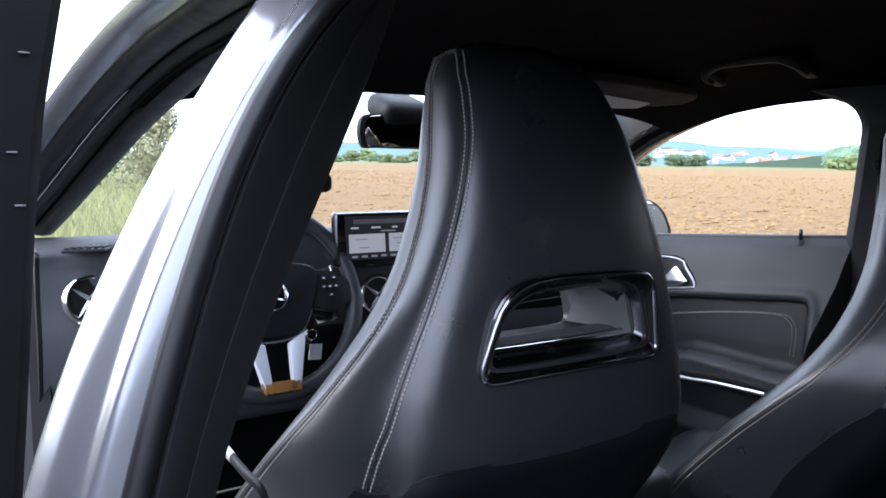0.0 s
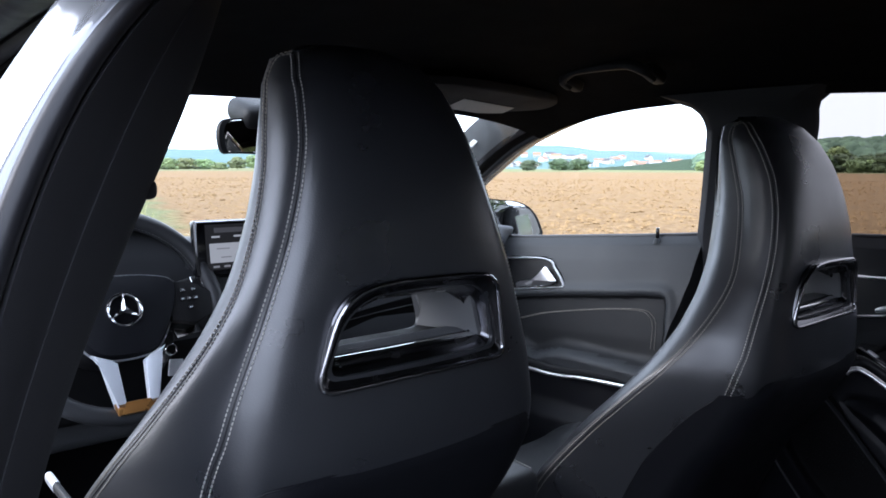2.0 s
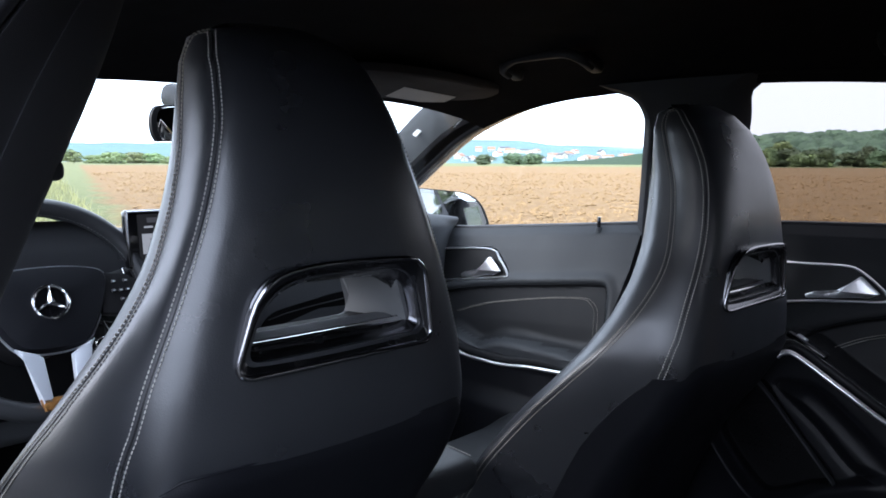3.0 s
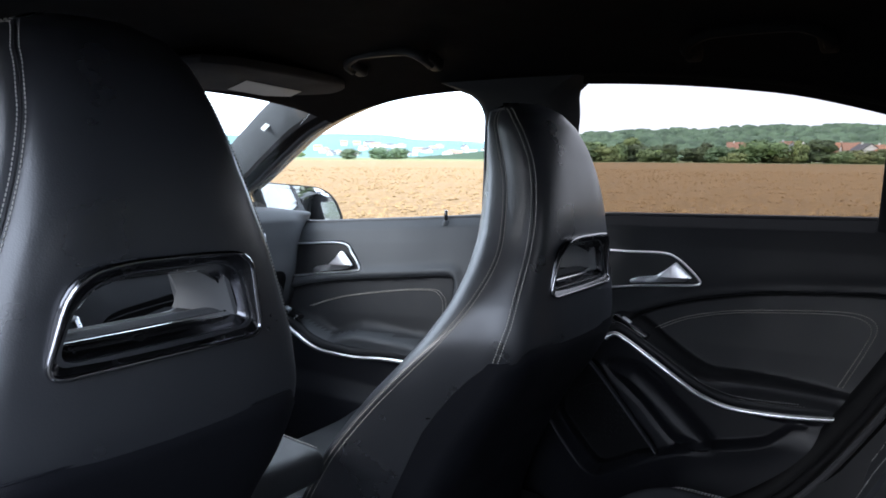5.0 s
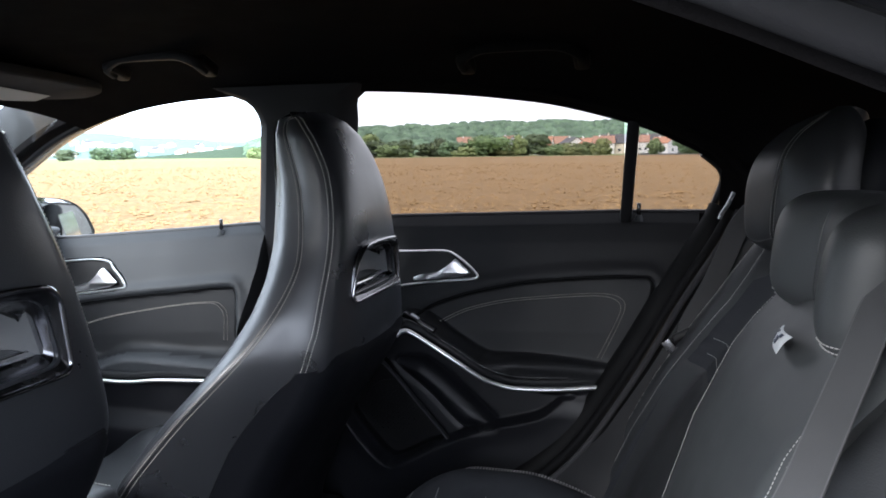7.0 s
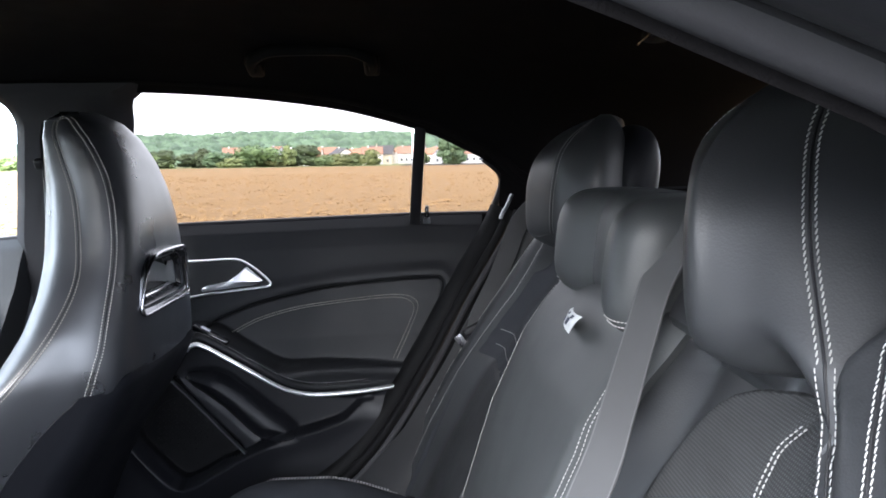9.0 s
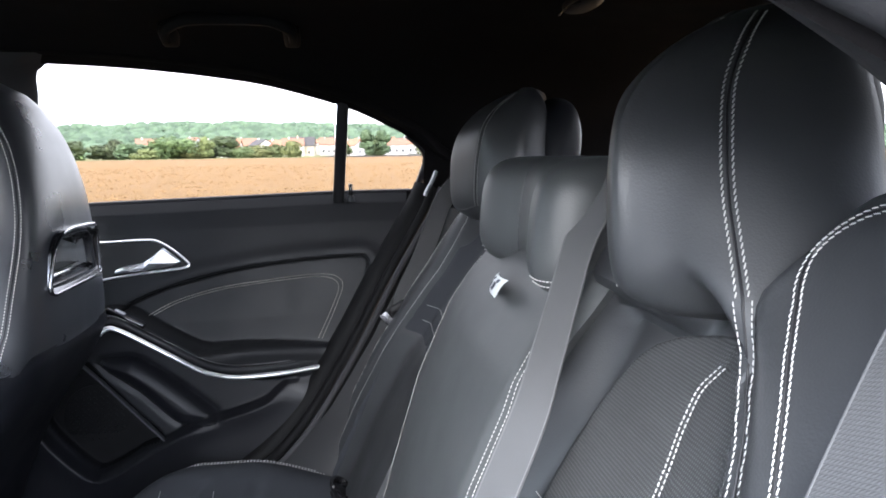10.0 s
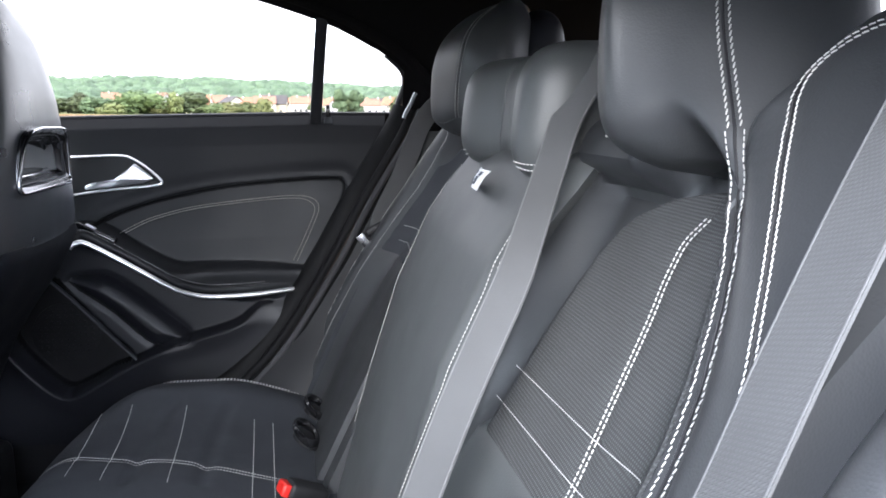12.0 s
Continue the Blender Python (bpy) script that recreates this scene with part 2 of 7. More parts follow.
DOOR_TOP = material("soft_door_top", (0.034, 0.037, 0.041), 0.55, vary=0.1, scale=6, bump=0.15, bump_scale=900, kind="cells", spec=0.4)
DOOR_SKIN = material("door_vinyl", (0.0080, 0.0085, 0.0102), 0.5, vary=0.12, scale=7, bump=0.12, bump_scale=800, kind="cells", spec=0.24)
DOOR_LOW = material("door_hard_plastic", (0.0062, 0.0066, 0.0088), 0.45, vary=0.15, scale=9, bump=0.15, bump_scale=1000, spec=0.25)
# paler grey for the left rail: doorway light put into the colour
RAIL_TRIM = material("doorway_lit_rail_trim", (0.028, 0.0275, 0.030), 0.65, vary=0.1, scale=14, bump=0.15, bump_scale=1200, spec=0.3)
PILLAR = material("pillar_cloth", (0.034, 0.034, 0.037), 0.85, vary=0.12, scale=14, bump=0.3, bump_scale=1200, spec=0.2)
# pillar cloth lightened for the light the windscreen pillars reflect
PILLAR_PALE = material("pillar_cloth_lit", (0.085, 0.088, 0.094), 0.8, vary=0.10, scale=14, bump=0.3, bump_scale=1200, spec=0.25)
HEADLINER = material("black_headliner_cloth", (0.0065, 0.006, 0.0064), 0.95, vary=0.2, scale=18, bump=0.4, bump_scale=900, spec=0.05)
CHROME = material("satin_chrome", (0.75, 0.75, 0.76), 0.14, 1.0, vary=0.05, scale=30, rough_vary=0.04)
DARK_CHROME = material("dark_chrome", (0.36, 0.36, 0.38), 0.16, 1.0, vary=0.05, scale=30, rough_vary=0.04)
SPOKE = material("satin_silver_spoke", (0.72, 0.76, 0.82), 0.45, 0.35, vary=0.04, scale=20)
ALU = material("brushed_aluminium", (0.70, 0.72, 0.76), 0.34, 0.85, vary=0.04, scale=20)
SMOKE = material("smoked_chrome", (0.16, 0.16, 0.17), 0.24, 1.0, vary=0.1, scale=40, rough_vary=0.05)
BLACK_GLOSS = material("piano_black", (0.006, 0.006, 0.007), 0.12, vary=0.1, coat=0.4)
RUBBER = material("black_rubber", (0.012, 0.012, 0.014), 0.42, vary=0.2, scale=30, bump=0.1, bump_scale=500, spec=0.4)
PAINT = material("silver_grey_paint", (0.27, 0.28, 0.30), 0.22, 0.55, vary=0.03, scale=3, coat=0.6, rough_vary=0.0)
THREAD = material("pale_thread", (0.40, 0.40, 0.39), 0.8, vary=0.2, scale=200)
THREAD_GREY = material("grey_thread", (0.26, 0.26, 0.26), 0.8, vary=0.2, scale=200)
THREAD_PALE = material("seat_thread", (0.42, 0.41, 0.38), 0.8, vary=0.2, scale=200)
THREAD_WARM = material("beige_thread", (0.30, 0.28, 0.25), 0.8, vary=0.2, scale=200)
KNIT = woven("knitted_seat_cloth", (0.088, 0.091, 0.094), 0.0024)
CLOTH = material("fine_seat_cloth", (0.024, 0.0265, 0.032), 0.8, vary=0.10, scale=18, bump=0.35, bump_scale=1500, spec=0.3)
WEBBING = woven("belt_webbing", (0.086, 0.087, 0.090), 0.0009, rough=0.5, bump=0.22, axes=("Y", "DIAGONAL"), depth=0.18)
WEBBING_EDGE = material("belt_selvedge", (0.088, 0.089, 0.092), 0.6, vary=0.1, scale=60)
STRIP = material("polished_strip", (0.9, 0.9, 0.92), 0.34, 1.0, vary=0.03, scale=20, rough_vary=0.03)
CARPET = material("black_carpet", (0.010, 0.010, 0.011), 0.98, vary=0.3, scale=60, bump=0.8, bump_scale=600, spec=0.1)
DASH = material("dash_soft_skin", (0.058, 0.061, 0.066), 0.6, vary=0.12, scale=8, bump=0.2, bump_scale=700, kind="cells", spec=0.35)
GLASS = pane_material("clear_glass", (0.93, 0.95, 0.94))
TINTED = pane_material("privacy_glass", (0.52, 0.50, 0.48))
DOOR_INSERT = material("padded_insert_leather", (0.0085, 0.0092, 0.011), 0.6, vary=0.12, scale=8, bump=0.1, bump_scale=700, kind="cells", spec=0.4)
EDGE_BLACK = material("dull_black_edge", (0.003, 0.003, 0.0035), 0.7, vary=0.2, scale=20, spec=0.15)
MIRROR = material("mirror_glass", (0.9, 0.9, 0.9), 0.02, 1.0, vary=0.01, rough_vary=0.0)
STICKER = material("white_sticker", (0.55, 0.55, 0.53), 0.7, vary=0.08, scale=40)
TAG = material("label_white", (0.62, 0.64, 0.66), 0.6, vary=0.1, scale=60)
TAG_DARK = material("label_print", (0.05, 0.06, 0.09), 0.6, vary=0.1, scale=60)
RED = material("red_button", (0.5, 0.02, 0.015), 0.35, vary=0.1)
# orange reflection at the foot of the wheel, put into the base colour
AMBER = material("amber_reflection", (0.42, 0.2, 0.06), 0.3, 0.6, vary=0.15, scale=30)

# ---- car body: lines that several pieces share (x right, y to the nose) ----
RAIL = smooth_table([(-0.30, 0.985, 0), (-0.17, 1.05, 0), (-0.118, 1.097, 0), (-0.056, 1.13, 0), (0.012, 1.16, 0), (0.146, 1.198, 0), (0.25, 1.215, 0), (0.358, 1.227, 0), (0.47, 1.235, 0), (0.6, 1.240, 0), (0.72, 1.240, 0), (0.846, 1.236, 0), (0.977, 1.228, 0), (1.131, 1.203, 0), (1.312, 1.149, 0), (1.466, 1.078, 0), (1.6, 1.012, 0), (1.78, 0.935, 0)])
BELT = [(-0.3, 0.985), (-0.12, 0.989), (0.05, 0.988), (0.52, 0.974), (0.86, 0.953), (0.963, 0.944), (1.357, 0.913), (1.75, 0.89)]
CENTRE_Z = smooth_table([(-0.75, 1.185, 0), (-0.5, 1.228, 0), (-0.3, 1.262, 0), (0.0, 1.30, 0), (0.4, 1.325, 0), (0.8, 1.32, 0), (1.05, 1.285, 0), (1.22, 1.230, 0)])


def rail_z(y):
    return table(RAIL, y)[0]


def side_x(z):
    return 0.71 - 0.5 * (z - 0.98)


def rail(y, sign=1, dx=0.0, dz=0.0):
    z = rail_z(y)
    return Vector((sign * (side_x(z) + dx), y, z + dz))


def belt_z(y):
    return table(BELT, y)[0]


def ceiling(u, y, lift=0.0, wide=0.0):
    zr = max(rail_z(y), 1.03)
    zc = table(CENTRE_Z, y)[0]
    x = (side_x(zr) + wide) * u
    return Vector((x, y, zr + (zc - zr) * (1 - abs(u) ** 3.6) + lift))


setting("ceiling", sheet(lambda u, v: ceiling(2 * u - 1, -0.53 + 1.75 * v), 48, 60, 0.008), HEADLINER, "black cloth headliner of the car roof", "ceiling")
setting("roof", sheet(lambda u, v: ceiling(2 * u - 1, -0.56 + 1.81 * v, 0.035, 0.03), 48, 40, 0.006), PAINT, "silver-grey painted steel car roof", "car roof")


# side frames: rubber seal, cloth rail trim, painted outer rail
def rail_path(y0, y1, sign, dx=0.0, dz=0.0, n=60):
    return [rail(y0 + (y1 - y0) * i / n, sign, dx, dz) for i in range(n + 1)]


for sign, side in ((1, "right"), (-1, "left")):
    setting("roof_rail_" + side, sweep(rail_path(-0.2, 1.76, sign, 0.034, 0.020, 90), oval(0.024, 0.018, 14, 2.4)), PAINT if sign > 0 else RUBBER, "roof rail over the doors", "roof rail")
    setting("door_seal_" + side, sweep(rail_path(-0.2, 1.76, sign, 0.004, 0.006 if sign > 0 else 0.005, 90), oval(0.010, 0.009, 10)), RUBBER if sign > 0 else RAIL_TRIM, "rubber door opening seal", "door seal")
    setting("rail_trim_" + side, sweep(rail_path(-0.2, 1.76, sign, -0.022 if sign > 0 else -0.040, 0.017 if sign > 0 else 0.025, 90), oval(0.022, 0.012, 12, 2.6)), HEADLINER if sign > 0 else RAIL_TRIM, "dark trim along the roof rail", "roof trim")


setting("door_frame_left", sweep(rail_path(0.50, 1.76, -1, 0.070, 0.024, 70), oval(0.026, 0.014, 14, 2.2)), PAINT, "silver-grey outer band of the front door opening", "door frame")
setting("door_frame_bead_left", sweep(rail_path(0.50, 1.76, -1, 0.040, 0.038, 70), oval(0.007, 0.006, 10)), RUBBER, "narrow black bead along the front door opening", "door seal")
setting("door_frame_inner_left", sweep(rail_path(0.62, 1.76, -1, -0.040, 0.004, 70), oval(0.022, 0.012, 12, 2.4)), RUBBER, "dark inner trim of the front door opening", "roof trim")
setting("post_front_left", loft([[Vector((-0.745 + a, y, z)) for a, y in ((0.0, 1.48), (0.03, 1.45), (0.05, 1.50), (0.05, 1.84), (0.0, 1.84))] for z in (0.26, 0.50, 0.75, 0.90)]), DOOR_SKIN, "dark trimmed front body post below the windscreen pillar", "pillar")
setting("roof_edge_left", sweep(rail_path(-0.2, 0.46, -1, 0.062, 0.020, 60), oval(0.020, 0.016, 12)), PAINT, "silver-grey painted roof edge over the open doors", "roof rail")


# windscreen pillars
def pillar_a(sign):
    rings = []
    for i in range(25):
        y = 1.06 + 0.70 * i / 24
        o = rail(y, sign)
        w = min(1.0, (y - 1.02) / 0.16)
        inner = o + Vector((-sign * 0.070 * w, 0.055 * w, 0.085 * w))
        mid = o.lerp(inner, 0.5) + Vector((-sign * 0.018, -0.016, 0.0))
        back = o.lerp(inner, 0.5) + Vector((sign * 0.02, 0.03, 0.012))
        rings.append([p for p in curve([o, mid, inner, back], 4, True)])
    return loft(rings)


for sign, side in ((1, "right"), (-1, "left")):
    setting("pillar_front_" + side, pillar_a(sign), PILLAR_PALE, "cloth-covered windscreen pillar trim, paled for reflected light", "pillar")


# windscreen, its lower rim, header
def screen_point(u, v):
    y = 1.24 + (1.87 - 1.24) * v
    half = 0.555 + 0.165 * v
    z = 1.232 - 0.30 * v ** 1.12
    x = (2 * u - 1) * half
    return Vector((x, y - 0.16 * (x / 0.7) ** 2 * v - 0.02 * (x / 0.6) ** 2, z - 0.03 * (x / 0.6) ** 2 * (1 - v)))


ws = setting("window_1", sheet(screen_point, 30, 20, 0.004), GLASS, "clear laminated windscreen", "windscreen")
ws.visible_shadow = False
setting("windscreen_header", tube([screen_point(i / 30, 0.0) + Vector((0, -0.012, 0.013)) for i in range(31)], 0.015), HEADLINER, "dark trim above the windscreen", "roof trim")


# right side panes
def pane_side(poly_rows, name, mat, label, x_off=0.012):
    """poly_rows: (y, z low, z high) from front to back."""
    ys = [r[0] for r in poly_rows]

    def fn(u, v):
        y = ys[0] + (ys[-1] - ys[0]) * u
        lo = float(np.interp(-y, [-a for a in ys], [r[1] for r in poly_rows]))
        hi = float(np.interp(-y, [-a for a in ys], [r[2] for r in poly_rows]))
        z = lo + (hi - lo) * v
        return Vector((side_x(z) + x_off, y, z))
    ob = setting(name, sheet(fn, 40, 8, 0.004), mat, label, "car window")
    ob.visible_shadow = False
    return ob


def rows_between(y0, y1, n=24):
    return [(y0 + (y1 - y0) * i / n, belt_z(y0 + (y1 - y0) * i / n) - 0.02, max(rail_z(y0 + (y1 - y0) * i / n) + 0.004, belt_z(y0 + (y1 - y0) * i / n) - 0.015)) for i in range(n + 1)]


pane_side(rows_between(1.74, 0.74), "window_2", GLASS, "clear frameless front door window")
pane_side(rows_between(0.66, 0.04), "window_3", TINTED, "tinted rear door window")
pane_side(rows_between(0.035, -0.16), "window_4", TINTED, "small tinted rear quarter window")


def on_side(y, z, dx=0.0):
    return Vector((side_x(z) + dx, y, z))


# window divider bar of the rear door
setting("window_divider", sweep([on_side(0.038, 0.96, -0.002), on_side(0.030, 1.07, -0.002), on_side(0.022, 1.172, -0.002)], oval(0.0115, 0.010, 12, 4), (1, 0, 0)), RUBBER, "black upright bar between rear window and quarter window", "window bar")


# middle pillar, right: cloth trim inside with rounded window corners
def soft_interp(z, xs, ys):
    """Linear look-up rounded over 24 mm."""
    return float(np.mean([np.interp(z + d, xs, ys) for d in np.linspace(-0.012, 0.012, 9)]))


def pillar_mid_right():
    bm = bmesh.new()
    rings = []
    for i in range(61):
        z = 0.50 + 0.745 * i / 60
        f = soft_interp(z, [0.5, 0.95, 1.05, 1.18, 1.21, 1.225, 1.236, 1.25], [0.94, 0.855, 0.82, 0.777, 0.785, 0.80, 0.845, 0.90])
        r = soft_interp(z, [0.5, 0.97, 1.05, 1.18, 1.215, 1.23, 1.236, 1.25], [0.66, 0.622, 0.600, 0.560, 0.556, 0.546, 0.530, 0.48])
        xo, xi = side_x(z) + 0.004, side_x(z) - 0.040
        rings.append([(xo, f, z), (xo - 0.012, f - 0.004, z), (xi, f - 0.035, z), (xi - 0.008, (f + r) / 2, z), (xi, r + 0.035, z), (xo - 0.012, r + 0.004, z), (xo, r, z), (xo + 0.02, (f + r) / 2, z)])
    return loft(rings)


setting("pillar_middle_right", pillar_mid_right(), PILLAR, "dark cloth-covered middle pillar with belt slot", "pillar")
t = thing("belt_height_slider", (0.63, 0.72, 1.10), "black belt height slider on the middle pillar", "belt slider")
part("slider_body", box((0.02, 0.03, 0.07), (0.612, 0.715, 1.11), 0.006, (0, -27, 0)), LINER, t)
part("slider_button", box((0.016, 0.018, 0.02), (0.600, 0.735, 1.105), 0.005, (0, -27, 0)), LINER, t)


# rear pillar, right and left: panel from the quarter window to the rear window
def pillar_rear(sign):
    def fn(u, v):
        y = (-0.10 if sign > 0 else -0.28) - (0.80 if sign > 0 else 0.62) * u
        lo = 0.93
        top = ceiling(1.0, max(y, -0.75))
        z = lo + (top.z + 0.01 - lo) * v
        if y > -0.17:
            z = max(z, lo)
        x = side_x(z) - 0.02 - 0.10 * u * (0.4 + 0.6 * v)
        return Vector((sign * x, y, z))
    bm = bmesh.new()
    nu, nv = 24, 12
    V = [[bm.verts.new(fn(i / nu, j / nv)) for j in range(nv + 1)] for i in range(nu + 1)]
    for i in range(nu):
        for j in range(nv):
            c = (V[i][j].co + V[i + 1][j + 1].co) / 2
            if c.y > -0.145 and c.z > 0.985 and c.z < rail_z(c.y) - 0.01:
                continue
            bm.faces.new((V[i][j], V[i + 1][j], V[i + 1][j + 1], V[i][j + 1]))
    bmesh.ops.delete(bm, geom=[v for v in bm.verts if not v.link_faces], context="VERTS")
    bm.normal_update()
    bmesh.ops.solidify(bm, geom=bm.faces[:], thickness=0.006)
    return bm


setting("pillar_rear_right", pillar_rear(1), HEADLINER, "black trimmed rear roof pillar", "pillar")
# rim of the quarter window: dark seal running down to the belt
setting("quarter_window_seal", tube(curve([on_side(-0.10, 1.105), on_side(-0.132, 1.078), on_side(-0.140, 1.053), on_side(-0.131, 1.02), on_side(-0.120, 0.985)], 6), 0.008), RUBBER, "black rubber rim of the quarter window", "door seal")
setting("quarter_rim_painted", tube(curve([(0.640, -0.156, 1.033), (0.640, -0.153, 1.026), (0.640, -0.146, 1.010), (0.640, -0.137, 0.995), (0.640, -0.133, 0.984)], 6), 0.0042), PAINT, "painted door opening rim behind the quarter window", "door frame")
setting("door_aperture_seal_right", tube(curve([(0.655, -0.150, 1.0), (0.645, -0.128, 0.95), (0.632, -0.055, 0.83), (0.622, 0.012, 0.71), (0.612, 0.10, 0.57), (0.600, 0.17, 0.49), (0.590, 0.26, 0.42)], 8), 0.009, 10), EDGE_BLACK, "black rubber seal along the rear door opening", "door seal")
setting("aperture_lip_right", tube(curve([(0.640, -0.165, 1.0), (0.630, -0.142, 0.95), (0.617, -0.069, 0.83), (0.607, -0.004, 0.71), (0.597, 0.083, 0.57), (0.586, 0.155, 0.485), (0.576, 0.25, 0.405)], 8), 0.006, 8), PILLAR, "grey trim edge beside the door seal", "door frame")


# black tube fills the shut gap, standing for its shade
setting("door_gap_shade", tube(curve([(0.690, -0.140, 1.0), (0.680, -0.116, 0.95), (0.668, -0.042, 0.83), (0.658, 0.026, 0.71), (0.648, 0.115, 0.57), (0.636, 0.185, 0.49), (0.626, 0.275, 0.42)], 8), 0.026, 10), EDGE_BLACK, "black filler tube put in as shade in the rear door gap", "door frame")


# second black tube added behind, to block daylight leaking through
setting("door_gap_backing", tube(curve([(0.735, -0.150, 0.955), (0.730, -0.062, 0.82), (0.722, 0.010, 0.70), (0.712, 0.100, 0.56), (0.700, 0.170, 0.48), (0.690, 0.27, 0.41)], 8), 0.050, 10), EDGE_BLACK, "unseen black tube added to stop light in the door gap", "door frame")


# wheel arch trim beside the rear bench, right
def arch(u, v):
    z = 0.36 + 0.60 * v
    y0 = float(np.interp(z, [0.36, 0.42, 0.57, 0.71, 0.83, 1.0], [0.28, 0.235, 0.07, -0.02, -0.085, -0.175]))
    y = y0 - 0.34 * u
    x = float(np.interp(z, [0.36, 0.6, 0.8, 0.97], [0.575, 0.597, 0.622, 0.638])) - 0.05 * math.sin(min(1.0, u * 2.2) * math.pi / 2) * (1 - 0.5 * v)
    return Vector((x, y, z))


for sign, side in ((1, "right"), (-1, "left")):
    setting("wheel_arch_trim_" + side, sheet(lambda u, v, s=sign: Vector((s * (arch(u, v).x + (0.0 if s > 0 else 0.03)), arch(u, v).y - (0 if s > 0 else 0.135), arch(u, v).z)), 20, 30, 0.006), DOOR_SKIN, "dark vinyl trim over the wheel arch", "trim panel")

# parcel shelf and rear window
setting("parcel_shelf", sheet(lambda u, v: Vector(((2 * u - 1) * 0.62, -0.36 - 0.60 * v, 0.930 + 0.02 * v)), 10, 8, 0.02), HEADLINER, "black cloth parcel shelf behind the rear seats", "parcel shelf")


def rear_screen(u, v):
    x = (2 * u - 1) * (0.50 + 0.08 * v)
    return Vector((x, -0.525 - 0.58 * v + 0.08 * (x / 0.6) ** 2 * v, 1.228 - 0.29 * v - 0.055 * (x / 0.5) ** 2 * (1 - v)))


rw = setting("window_5", sheet(rear_screen, 24, 10, 0.004), TINTED, "tinted rear window", "rear window")
rw.visible_shadow = False
setting("pillar_rear_left", pillar_rear(-1), HEADLINER, "black trimmed rear roof pillar by the open door", "pillar")


# floor, bulkhead, boot wall, sills
setting("floor", sheet(lambda u, v: Vector(((2 * u - 1) * 0.70, -0.10 + 1.95 * v, 0.25 + 0.16 * math.exp(-((2 * u - 1) * 0.70 / 0.10) ** 4) * (1 - 0.3 * v))), 40, 20, 0.02), CARPET, "black carpeted car floor with raised tunnel", "floor")
setting("bulkhead", sheet(lambda u, v: Vector(((2 * u - 1) * 0.72, 1.86 - 0.05 * v, 0.25 + 0.66 * v)), 8, 6, 0.02), CARPET, "dark front bulkhead under the dashboard", "wall")
setting("boot_wall", sheet(lambda u, v: Vector(((2 * u - 1) * 0.66, -0.50 - 0.10 * v, 0.25 + 0.67 * v)), 8, 6, 0.02), CARPET, "dark carpeted wall behind the rear bench", "wall")
for sign, side in ((1, "right"), (-1, "left")):
    setting("sill_" + side, sweep([(sign * 0.74, -0.55, 0.30), (sign * 0.76, 0.4, 0.29), (sign * 0.75, 1.75, 0.30)], oval(0.07, 0.06, 12, 4)), PAINT if sign < 0 else LINER, "painted door sill of the car" if sign < 0 else "black trimmed door sill of the car", "sill")


# middle pillar, left: painted jamb towards the camera, seal, cloth trim
JAMB_OUT = np.polyfit([0.35, 0.60, 0.897, 0.989, 1.053, 1.102, 1.157, 1.209, 1.27], [-0.862, -0.846, -0.800, -0.761, -0.736, -0.707, -0.677, -0.646, -0.600], 4)
JAMB_SEAL = np.polyfit([0.35, 0.60, 0.872, 0.942, 0.994, 1.056, 1.114, 1.175, 1.219, 1.27], [-0.782, -0.772, -0.738, -0.725, -0.705, -0.684, -0.661, -0.628, -0.592, -0.535], 5)
JAMB_IN = np.polyfit([0.35, 0.60, 0.857, 0.912, 0.988, 1.05, 1.084, 1.159, 1.245, 1.27], [-0.705, -0.692, -0.657, -0.637, -0.612, -0.579, -0.563, -0.530, -0.500, -0.49], 4)


def jamb(z):
    """Outer edge, seal line and front inner edge of the pillar at height z."""
    return float(np.polyval(JAMB_OUT, z)), float(np.polyval(JAMB_SEAL, z)), float(np.polyval(JAMB_IN, z))


def pillar_piece(fn, z0=0.34, z1=1.262, n=40):
    rings = []
    for i in range(n + 1):
        z = z0 + (z1 - z0) * i / n
        rings.append([Vector((p.x, p.y, z)) for p in curve([(x, y, 0) for x, y in fn(*jamb(z))], 3, True)])
    return loft(rings)


setting("pillar_middle_left", pillar_piece(lambda o, s, i: [(o, 0.585), (o + 0.004, 0.570), (o + 0.25 * (s - o), 0.556), (o + 0.42 * (s - o), 0.546), (o + 0.52 * (s - o), 0.530), (o + 0.8 * (s - o), 0.524), (s + 0.002, 0.523), (s + 0.012, 0.54), (s + 0.01, 0.60), (o + 0.02, 0.63)]), PAINT, "silver-grey painted middle pillar in the open doorway", "pillar")
setting("pillar_seal_left", pillar_piece(lambda o, s, i: [(s - 0.006 + 0.010 * math.cos(a * math.pi / 5), 0.518 + 0.010 * math.sin(a * math.pi / 5)) for a in range(10)]), RUBBER, "thick black rubber seal on the middle pillar", "door seal")
setting("pillar_trim_left", pillar_piece(lambda o, s, i: [(s + 0.004, 0.524), (s + 0.02, 0.526), (s + 0.45 * (i - s), 0.552), (s + 0.52 * (i - s), 0.556), (s + 0.85 * (i - s), 0.588), (i, 0.61), (i - 0.004, 0.632), (s + 0.01, 0.64)]), PILLAR, "dark grained trim of the middle pillar", "pillar")
t = thing("belt_height_slider", (-0.565, 0.62, 1.08), "black belt height slider on the pillar by the driver seat", "belt slider")
part("slider_body", box((0.014, 0.018, 0.013), (-0.566, 0.618, 1.104), 0.005), LINER, t)
part("slider_button", box((0.018, 0.020, 0.017), (-0.568, 0.616, 1.082), 0.006), LINER, t)

# ---- front seats ----
SEAT_X, SEAT_Y = -0.3625, 0.505
